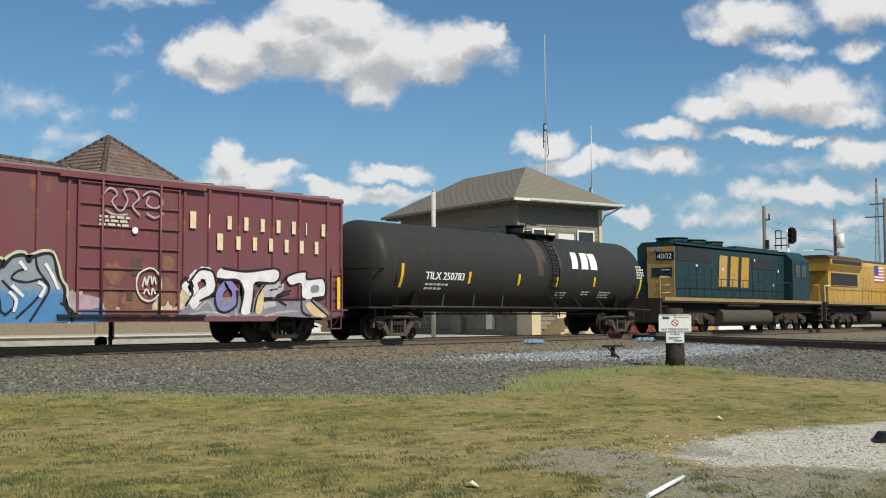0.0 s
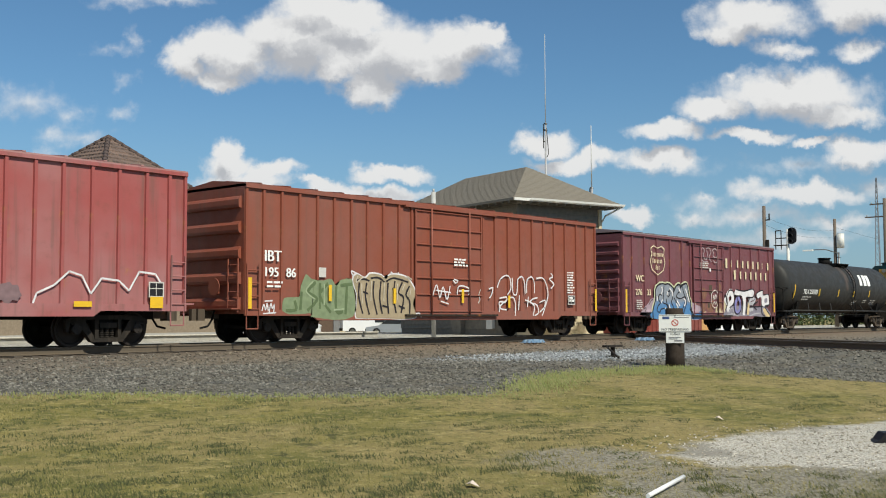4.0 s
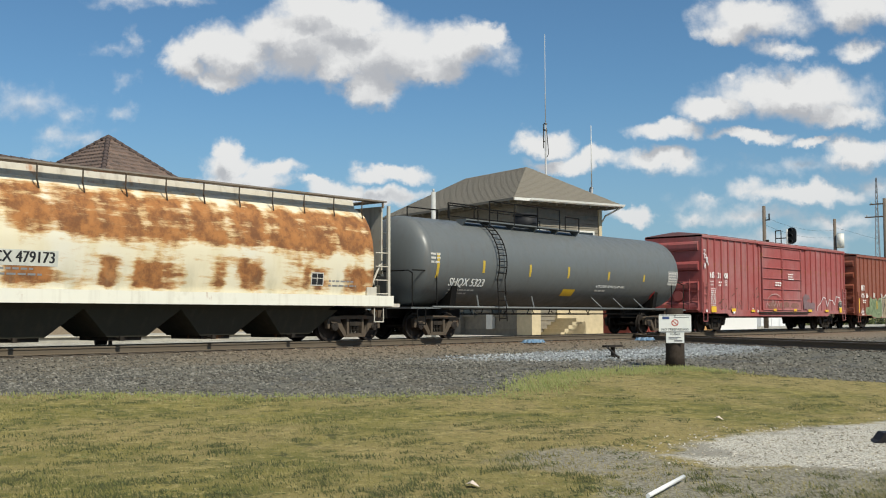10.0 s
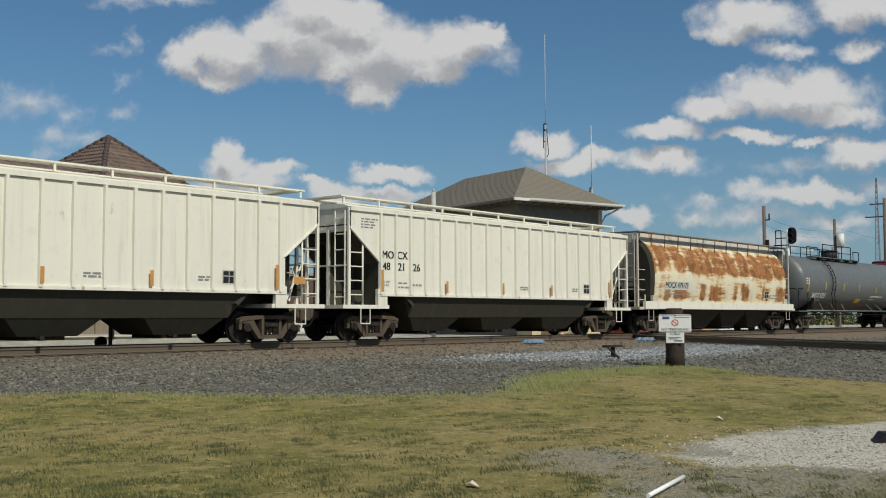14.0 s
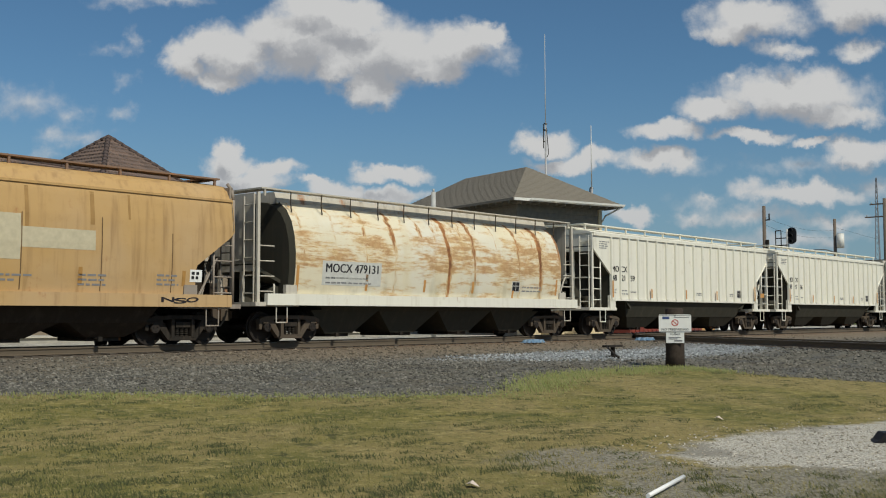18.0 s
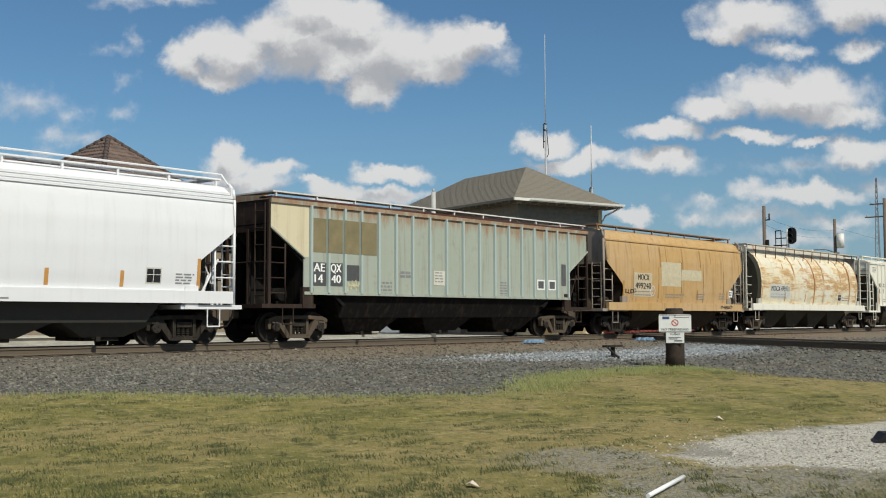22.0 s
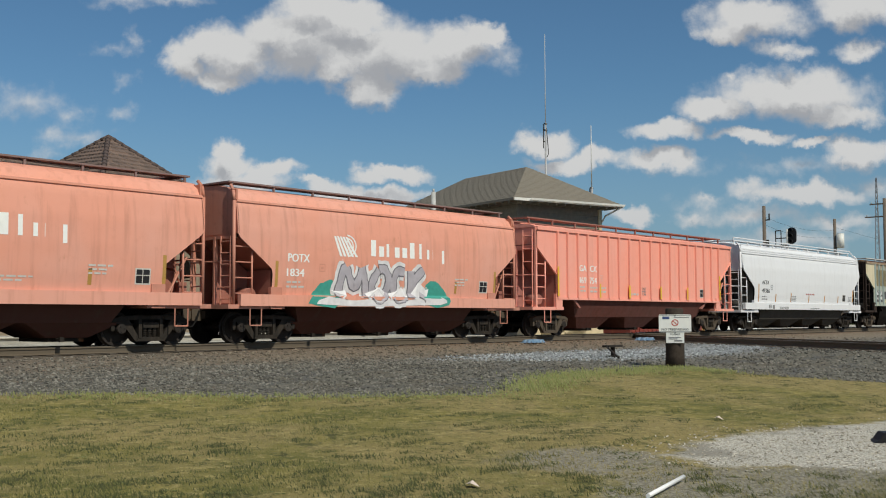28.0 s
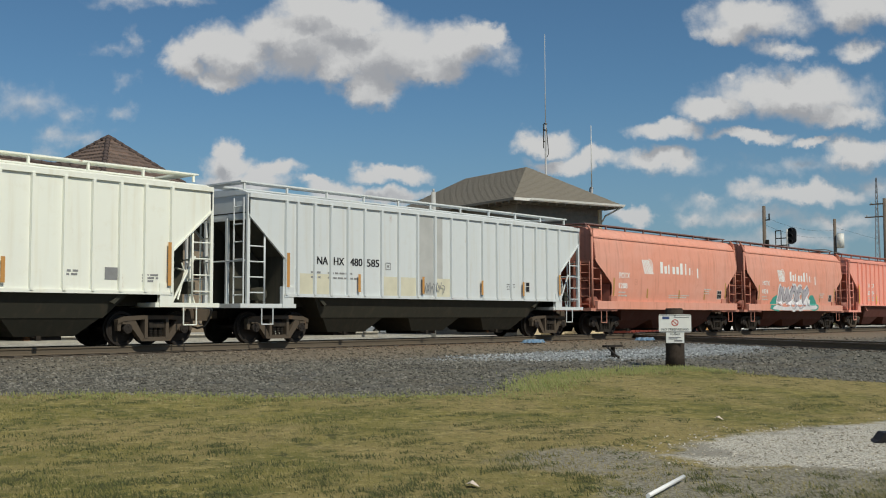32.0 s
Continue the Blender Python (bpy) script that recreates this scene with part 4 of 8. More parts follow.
    scrawl(car, "44,82 33,60 46,44 32,18|50,80 50,22|62,80 50,52 66,14|74,74 74,18 84,16|80,76 98,80|90,78 88,10|2,18 16,20 14,40|22,20 24,60", X, Z, W, H, .10, plain("dark_olive_spray", (.10, .14, .06), .5, vary=.3), lambda z: 1.558, .008)
    scrawl(car, "40,84 30,62 42,44|56,78 56,30|70,20 86,22", X, Z, W, H, .05, plain("pale_olive_spray", (.30, .36, .22), .5, vary=.3), lambda z: 1.558, .012)
    X, Z, W, H = 4.31 - h, .69, 2.98, 1.46
    T = "0,88 6,98 18,90 26,100 42,98 50,90 56,99 70,100 84,94 92,80 98,60 94,34 99,6 80,0 46,2 12,2 4,8 6,48 2,70"
    fill_in(car, T, X - .05, Z - .02, W + .1, H + .07, WHITE_SP, lambda z: 1.556, label="tan graffiti letters with white outline")
    fill_in(car, T, X, Z, W, H, TAN_SP, lambda z: 1.558, .011)
    scrawl(car, "9,80 8,50 14,12|20,80 18,50 24,10|31,84 30,52 36,10|42,84 40,46 44,12|53,82 52,48 54,12|64,86 62,50 66,14|76,84 70,60 78,48 74,14|88,76 82,56 88,40 88,12", X, Z, W, H, .07, BLACKSP, lambda z: 1.56, .015)
    scrawl(car, "4,84 16,88 24,84|26,90 38,92 48,82|50,84 60,92 72,90 86,84|14,60 22,56|44,30 54,26|70,30 80,24|60,70 66,56", X, Z, W, H, .06, BLACKSP, lambda z: 1.56, .019)
    scrawl(car, "12,78 13,34|27,84 26,40|47,82 46,40|68,80 68,44|80,80 76,66|90,70 88,54|6,94 4,80 14,92|84,98 92,90", X, Z, W, H, .045, plain("pale_tan_spray", (.48, .42, .32), .5), lambda z: 1.56, .022)
    scrawl(car, "58,106 66,98 70,106|96,8 104,14 108,4|0,94 -3,104 5,100", X, Z, W, H, .05, WHITE_SP, lambda z: 1.556, .008)
    scrawl(car, "0,68 6,90 17,100 24,92 25,68 19,52|28,95 29,58 36,55 38,92|38,92 46,99 51,83 52,55|55,58 56,90 65,99 70,83 70,58|74,96 87,97 95,77 97,52 91,22 85,0|4,43 17,46 15,34 4,34 6,18 17,15|4,9 6,25 26,46 33,34 33,0|52,40 63,34 70,22 67,0|76,46 67,43 61,34 74,28 78,9 70,0|80,34 91,40 89,22 80,9|-15,65 -8,68 -10,52 -14,43|103,111 107,102 100,96 109,83 103,71|41,52 39,14|58,48 56,22", 11.71 - h, .80, 3.32, 1.5, .055, WHITE_SP, lambda z: 1.557, .006, label="white outline graffiti")
    scrawl(car, "0,20 12,70 24,30 34,80 42,20|48,10 60,80 70,40 84,74 78,10|8,0 96,8|18,96 70,100", .62 - h, .86, .56, .38, .04, WHITE_SP, lambda z: 1.556, .006)
    scrawl(car, "0,30 10,90 18,20 26,80 36,10 44,86|8,60 46,50|20,0 40,-14|62,40 66,84 80,88 96,70 92,40|66,60 96,62|52,120 58,104 64,118 54,124", 8.06 - h, 1.3, 2.1, .62, .05, WHITE_SP, lambda z: 1.606, .006)
    scrawl(car, "0,0 40,30 10,60 60,100", 10.6 - h, 1.25, .25, .5, .04, DIMW, lambda z: 1.556, .006)
    bars(car, [(5.35 - 2.5 - h, 1.98, .3, .3)], DIMW, S, "stencil")
    # faded red boxcar with double door
    car, h = boxcar("boxcar", -33.05, -14.56, "faded red boxcar with double doors and rust scratches", RED, .82, 4.74, [.05, .66, 1.37, 2.1, 2.84, 3.59, 4.32, 5.07, 5.8, 6.38, 11.93, 12.57, 13.33, 14.08, 14.82, 15.62, 16.4, 17.22, 17.93, 18.44], (6.65, 11.8, 1.08, 4.52), ends=4, door_leaves=2, dark_roof=paint("pale_pink_roof", (0.36, 0.17, 0.16), 0.6, 0.4, 0.2, 0.1))
    letters(car, [("LD LMT", .82 - h, 2.44, .07), ("LT WT", .84 - h, 2.29, .07)], WHITE, S)
    letters(car, [("HS", .8 - h, 2.66, .27), ("31", 1.58 - h, 2.66, .27), ("08", 2.32 - h, 2.66, .27)], WHITE, S)
    bars(car, small_print(1.55 - h, 2.42, .35, 2, .14, .06, 3) + small_print(.72 - h, 2.1, .55, 9, .1, .04, 4) + small_print(8.2 - h, 2.55, .95, 2, .13, .07, 5) + small_print(9.9 - h, 3.05, .75, 3, .13, .06, 6), WHITE, lambda z: 1.612)
    bars(car, [(.75 - h, .98, .52, .28), (2.95 - h, 1.0, .45, .17), (5.2 - h, 1.0, .42, .12), (7.9 - h, 1.05, .4, .13), (10.6 - h, 1.05, .4, .13), (12.6 - h, 1.02, .5, .14), (15.1 - h, 1.02, .5, .14), (17.3 - h, 1.0, .4, .3)], REFL, lambda z: 1.615, "reflector")
    bars(car, [(17.3 - h, 1.32, .4, .34)], INK, lambda z: 1.6, "data_panel")
    bars(car, [(.2 - h, .98, .13, .12), (3.1 - h, .92, .2, .1), (5.9 - h, .98, .11, .12), (5.3 - h, 1.14, .12, .07)], WHITE, lambda z: 1.618, "white_patch")
    bars(car, [(2.02 - h, .92, .2, .2)], plain("red_sticker", (.55, .05, .05), .5), S, "sticker", "small red sticker")
    bars(car, [(2.36 - h, 2.28, .02, .28), (2.6 - h, 2.28, .02, .28), (2.38 - h, 2.28, .22, .02), (2.38 - h, 2.54, .22, .02), (2.43 - h, 2.44, .12, .04), (2.46 - h, 2.33, .06, .07)], WHITE, S)
    blobs(car, [(12.3 - h, 1.55, .28, .45), (12.8 - h, 1.35, .4, .3), (13.4 - h, 1.35, .4, .25), (12.5 - h, 1.85, .5, .16)], plain("grey_primer", (.19, .12, .125), .6, vary=.4), lambda z: 1.556, name="paint_patch", label="grey overpaint over old graffiti")
    g = Geo()
    pts = [(14.0, .95), (14.15, 1.35), (14.6, 1.55), (15.0, 1.9), (15.35, 1.8), (15.6, 1.35), (15.9, 1.75), (16.4, 1.7), (16.7, 1.45), (17.0, 1.95), (17.5, 1.9), (17.75, 1.55)]
    for a, b in zip(pts, pts[1:]):
        dx, dz = b[0] - a[0], b[1] - a[1]
        k = .025 / math.hypot(dx, dz)
        g.quad((a[0] - h - dz * k, -1.558, a[1] + dx * k), (b[0] - h - dz * k, -1.558, b[1] + dx * k), (b[0] - h + dz * k, -1.558, b[1] - dx * k), (a[0] - h + dz * k, -1.558, a[1] - dx * k))
    part("graffiti", g, WHITE_SP, car, "thin white scrawled line")
    scrape = plain("scraped_pale_paint", (.42, .28, .26), .8, vary=.5, scale=9)
    scrawl(car, "4,10 16,70 34,92 56,96 74,80|8,40 20,20|30,20 36,60 44,20 52,56|58,14 64,50 70,20", 6.9 - h, 1.15, 2.6, .85, .045, scrape, lambda z: 1.606, .004, "scratch", "pale scraped marks on the door")
    fill_in(car, "10,10 14,46 30,50 34,12|42,10 46,44 66,48 68,14|74,20 80,44 96,40 94,12", 6.9 - h, 1.15, 4.6, .8, plain("worn_red_brown", (.22, .10, .08), .8, vary=.5, scale=6), lambda z: 1.556, .003, "paint_patch", "worn brownish scrape", .03)
    scrawl(car, "10,98 40,100 30,86 24,78 6,80|40,76 20,68 34,58 60,64 50,76 40,76|62,62 64,40 84,44 78,52 66,52 90,56 70,62|96,42 80,36 98,28 84,20|20,30 40,8|42,28 18,10|30,34 30,4|14,18 48,20", .1 - h, 3.05, .52, .95, .05, WHITE_SP, lambda z: 1.56, .006, label="small white scrawled tag")
    rnd = random.Random(4)
    g = Geo()
    for i in range(26):
        x, z = rnd.uniform(1.6, 6.4) - h, rnd.uniform(1.1, 2.2)
        w, t = rnd.uniform(.08, .34), rnd.uniform(-1.2, .6)
        dx, dz = w * math.cos(t), w * math.sin(t)
        g.quad((x, -1.557, z), (x + dx, -1.557, z + dz), (x + dx - dz * .12, -1.557, z + dz + dx * .12), (x - dz * .12, -1.557, z + dx * .12))
    pieces("scratch", g, IRON2, car, "bare rusty scratches through the paint")


make_boxcars()


# ---- tank cars ----
def ring_x(x, r, zc, n=44):
    return [(x, r * math.cos(2 * math.pi * i / n), zc + r * math.sin(2 * math.pi * i / n)) for i in range(n)]


def tank_car(rear, front, label, mat, r, zc, band=None):
    car, L = train_car("tank_car", rear, front, label, "tank car")
    h = L / 2
    rings = [ring_x(-h + .6 - .6 * math.cos(a), r * math.sin(a), zc) for a in (radians(q) for q in (4, 12, 22, 32, 42, 52, 62, 72, 82, 90))]
    rings += [ring_x(x, r, zc) for x in np.linspace(-h + 1.6, h - 1.6, 12)]
    rings += [ring_x(h - .6 + .6 * math.cos(a), r * math.sin(a), zc) for a in (radians(q) for q in (90, 82, 72, 62, 52, 42, 32, 22, 12, 4))]
    part("tank", Geo().loft(rings), mat, car)
    for x in (-h + .78, -h / 3, h / 3, h - .78):
        part("weld_band", Geo().loft([ring_x(x - .03, r + .006, zc), ring_x(x + .03, r + .006, zc)], caps=False), mat, car)
    side = lambda z: math.sqrt(max(.01, r * r - (z - zc) ** 2))
    for s in (-1, 1):
        part("stub_sill", Geo().box(s * (h - 3.6), -.35, .72, s * (h + .35), .35, 1.1), BLACK, car)
        part("saddle", Geo().prism([(-1.2, 1.0), (1.2, 1.0), (1.35, zc - r * .55), (0.7, zc - r * .8), (-.7, zc - r * .8), (-1.35, zc - r * .55)], s * (h - 2.3), s * (h - 2.0)), BLACK, car)
        part("end_platform", Geo().box(s * (h - 1.2), -1.5, 1.04, s * (h + .3), 1.5, 1.1), mat, car)
        part("end_handrail", Geo().pipe([(s * (h + .2), -1.45, 1.1), (s * (h + .2), -1.45, 2.25), (s * (h + .12), -1.2, 2.35), (s * (h + .12), 1.2, 2.35), (s * (h + .2), 1.45, 2.25), (s * (h + .2), 1.45, 1.1)], .022).pipe([(s * (h - 1.0), -1.5, 1.1), (s * (h - 1.0), -1.5, 2.25), (s * (h - .95), -1.47, 2.35), (s * (h + .2), -1.45, 2.35)], .022), BLACK, car)
        coupler(car, s * (h + .2), s)
        stirrup(car, s * h - (.42 if s > 0 else 0), -1.5, BLACK, .5, 1.05)
        for k in range(3):
            x = s * (h - 3.4 - k * 1.7)
            part("shell_brace", Geo().cyl((x, -1.42, 1.12), (x - s * .3, -side(1.55) - .01, 1.55), .03, 6), mat, car)
    for y in (-1.48, 1.48):
        part("side_rail_pipe", Geo().cyl((-h + .8, y, 1.1), (h - .8, y, 1.1), .045, 8), mat, car)
        part("lower_pipe", Geo().cyl((-h + 3.5, y * .9, .88), (h - 3.5, y * .9, .88), .025, 6), BLACK, car)
        for i in range(9):
            x = -h + 3.6 + (L - 7.2) * i / 8
            part("pipe_hanger", Geo().cyl((x, y * .92, .86), (x, y, 1.1), .02, 6), BLACK, car)
    truck(car, -h + 1.5, True), truck(car, h - 1.5, True)
    return car, h, side


def curved_ladder(car, x, side, r, zc, z0, ztop, mat):
    g = Geo()
    ang = np.linspace(radians(200), radians(112), 13)
    for dx in (0, .45):
        pts = [(x + dx, -1.5, z0), (x + dx, -1.5 - .05, 1.9)] if r < 1.5 else [(x + dx, -r - .12, z0)]
        arc_pts = [(x + dx, (r + .13) * math.cos(a), zc + (r + .13) * math.sin(a)) for a in ang if zc + (r + .13) * math.sin(a) < ztop]
        g.pipe(pts + arc_pts, .022)
    for k in range(4):
        z = z0 + .1 + k * .33
        g.cyl((x, -r - .12, z), (x + .45, -r - .12, z), .017, 6)
    for a in ang[1:]:
        y, z = (r + .13) * math.cos(a), zc + (r + .13) * math.sin(a)
        if z < ztop:
            g.cyl((x, y, z), (x + .45, y, z), .017, 6)
    part("ladder", g, mat, car, "curved steel ladder up the tank")


def platform(car, x0, x1, zt, mat, loop=True):
    p, _ = pieces("top_platform", Geo().box(x0, -1.0, zt - .02, x1, -.55, zt + .03).box(x0, .55, zt - .02, x1, 1.0, zt + .03), mat, car, "walkway grating with handrail")
    n = 5
    for i in range(n + 1):
        x = x0 + (x1 - x0) * i / n
        part("platform_bracket", Geo().prism([(-1.0, zt - .02), (-.55, zt - .02), (-.8, zt - .25)], x - .04, x + .04), mat, p)
    return p


def make_tanks():
    black = paint("satin_black_tank", (0.034, 0.034, 0.032), 0.5, 0.12, 0.15)
    grey = paint("grey_tank_paint", (0.115, 0.125, 0.125), 0.45, 0.12, 0.25)
    car, h, side = tank_car(25.0, 42.2, "glossy black tank car with white lettering and yellow markers", black, 1.55, 2.5)
    letters(car, [("TILX 250783", 2.45 - h, 2.05, .26, 2.05)], WHITE, side)
    bars(car, small_print(2.5 - h, 1.85, 1.3, 2, .14, .07, 3) + small_print(10.4 - h, 1.7, .7, 3, .1, .05, 4) + small_print(12.2 - h, 1.75, .6, 2, .1, .05, 5) + small_print(13.5 - h, 1.75, .9, 3, .1, .05, 6) + small_print(16.3 - h, 2.9, .6, 5, .12, .08, 7), DIMW, side)
    bars(car, [(x - h, z, .13, hh) for x, z, hh in ((1.2, 1.75, .8), (4.75, 1.95, .42), (7.7, 1.95, .42), (10.2, 1.95, .42), (12.9, 2.0, .4), (16.6, 1.7, .7))], REFL, side, "reflector")
    # emblem: three slanted white blocks
    for k in range(3):
        x = 11.3 + k * .68 - h
        g = Geo()
        zs = [2.70 + .68 * i / 6 for i in range(7)]
        for za, zb in zip(zs, zs[1:]):
            la, lb = (za - 2.7) * (.25 if k < 2 else .1), (zb - 2.7) * (.25 if k < 2 else .1)
            w = .5 if k else .42
            g.add([(x + la, -side(za) - .007, za), (x + la + w, -side(za) - .007, za), (x + lb + w, -side(zb) - .007, zb), (x + lb, -side(zb) - .007, zb)], [(0, 1, 2, 3)])
        part("emblem_block", g, WHITE, car, "slanted white emblem block")
    for x, w, z0 in ((8.95, .34, 2.35), (9.32, .2, 2.9), (10.35, .22, 2.7)):
        part("spill_stain", slab(Geo(), x - h, z0, w, 3.85 - z0, side, .004), plain("dried_spill", (.060, .046, .040), .75, vary=.5, scale=7), car, "dull brown spill run below the manway")
    curved_ladder(car, 9.75 - h, side, 1.55, 2.5, .75, 4.12, BLACK)
    pieces("manway", Geo().cyl((9.5 - h, 0, 3.95), (9.5 - h, 0, 4.35), .35, 16).cyl((9.5 - h, 0, 4.35), (9.5 - h, 0, 4.42), .4, 16).cyl((10.4 - h, 0, 3.95), (10.4 - h, 0, 4.25), .16, 12), BLACK, car)
    platform(car, 8.9 - h, 10.9 - h, 4.02, BLACK)
    part("safety_rail", Geo().pipe([(8.9 - h, -1.0, 4.02), (8.9 - h, -1.0, 4.4), (9.6 - h, -1.0, 4.4)], .02), BLACK, car)
    # grey tank car
    car, h, side = tank_car(-53.45, -35.0, "long grey tank car with railed top platform and ladder", grey, 1.60, 2.74)
    letters(car, [("SHQX 5323", 1.75 - h, 1.86, .27, 1.95), ("LIQUEFIED PETROLEUM GAS", 11.2 - h, 1.98, .10, 2.2)], WHITE, side)
    bars(car, small_print(1.9 - h, 1.7, 1.5, 2, .12, .05, 3) + small_print(11.2 - h, 1.82, 1.0, 1, .12, .06, 5) + small_print(-.0 - h + .6, 2.9, .6, 3, .14, .07, 8), DIMW, side)
    bars(car, [(17.0 - h, 2.2, .85, .62)], GREYI, side, "data_panel", "stencilled data table")
    bars(car, small_print(17.05 - h, 2.7, .75, 5, .12, .06, 8) + [(17.0 - h, 2.2, .85, .02), (17.0 - h, 2.8, .85, .02), (17.0 - h, 2.2, .02, .62), (17.83 - h, 2.2, .02, .62), (17.0 - h, 2.46, .85, .02)], DIMW, side, lift=.009)
    bars(car, [(x - h, z, .13, hh) for x, z, hh in ((.92, 2.1, .85), (3.45, 2.35, .45), (6.3, 2.3, .45), (8.9, 2.3, .45), (11.9, 2.3, .35), (14.8, 2.3, .3))], plain("dull_yellow_strip", (.50, .34, .04), .5), side, "reflector")
    g = Geo()
    slab(g, 8.9 - h, 1.6, .85, .27, side)
    part("warning_panel", g, REFL, car, "yellow tilted warning panel")
    curved_ladder(car, 4.25 - h, side, 1.60, 2.74, .6, 4.25, BLACK)
    p = platform(car, 3.2 - h, 10.6 - h, 4.32, grey)
    g = Geo()
    for y in (-1.0, 1.0):
        for xa, xb, zz in ((2.2, 3.9, 4.85), (4.6, 9.2, 5.1), (9.6, 10.6, 4.85)):
            g.pipe([(xa - h, y, 4.3), (xa - h, y, zz), (xb - h, y, zz), (xb - h, y, 4.3)], .025)
            if xb - xa > 3:
                for k in range(1, 3):
                    x = xa + (xb - xa) * k / 3 - h
                    g.cyl((x, y, 4.3), (x, y, zz), .025, 6)
                g.pipe([(xa - h, y, 4.68), (xb - h, y, 4.68)], .018)
    pieces("handrail", g, BLACK, p, "black pipe handrail")
    part("valve_housing", Geo().cyl((8.2 - h, 0, 4.25), (8.2 - h, 0, 4.85), .48, 18).cyl((8.2 - h, 0, 4.85), (8.2 - h, 0, 4.92), .52, 18), INK, car, "black protective valve housing")
    g = Geo()
    x = 16.1 - h
    z = 1.72
    pts = [(x, z - .2), (x + .2, z), (x, z + .2), (x - .2, z)]
    g.add([(a, -side(b) - .03, b) for a, b in pts], [(0, 1, 2, 3)])
    part("placard", g, plain("red_placard", (.5, .04, .04), .5), car, "red diamond placard")


make_tanks()


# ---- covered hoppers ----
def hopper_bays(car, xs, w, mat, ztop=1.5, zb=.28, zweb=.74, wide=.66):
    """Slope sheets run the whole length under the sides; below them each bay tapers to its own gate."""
    # mat is darker than the sides: shade below the body is in its colour
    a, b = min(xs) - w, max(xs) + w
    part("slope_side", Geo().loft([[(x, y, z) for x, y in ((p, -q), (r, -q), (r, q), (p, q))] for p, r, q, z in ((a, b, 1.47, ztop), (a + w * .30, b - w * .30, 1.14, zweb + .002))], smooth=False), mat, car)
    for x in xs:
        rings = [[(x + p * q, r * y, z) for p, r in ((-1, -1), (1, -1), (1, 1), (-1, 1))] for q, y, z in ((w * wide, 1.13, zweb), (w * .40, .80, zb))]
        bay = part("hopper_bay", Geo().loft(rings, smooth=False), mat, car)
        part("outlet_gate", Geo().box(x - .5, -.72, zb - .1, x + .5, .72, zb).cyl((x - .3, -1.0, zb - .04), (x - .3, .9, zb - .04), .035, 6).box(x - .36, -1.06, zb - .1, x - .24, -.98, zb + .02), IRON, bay)


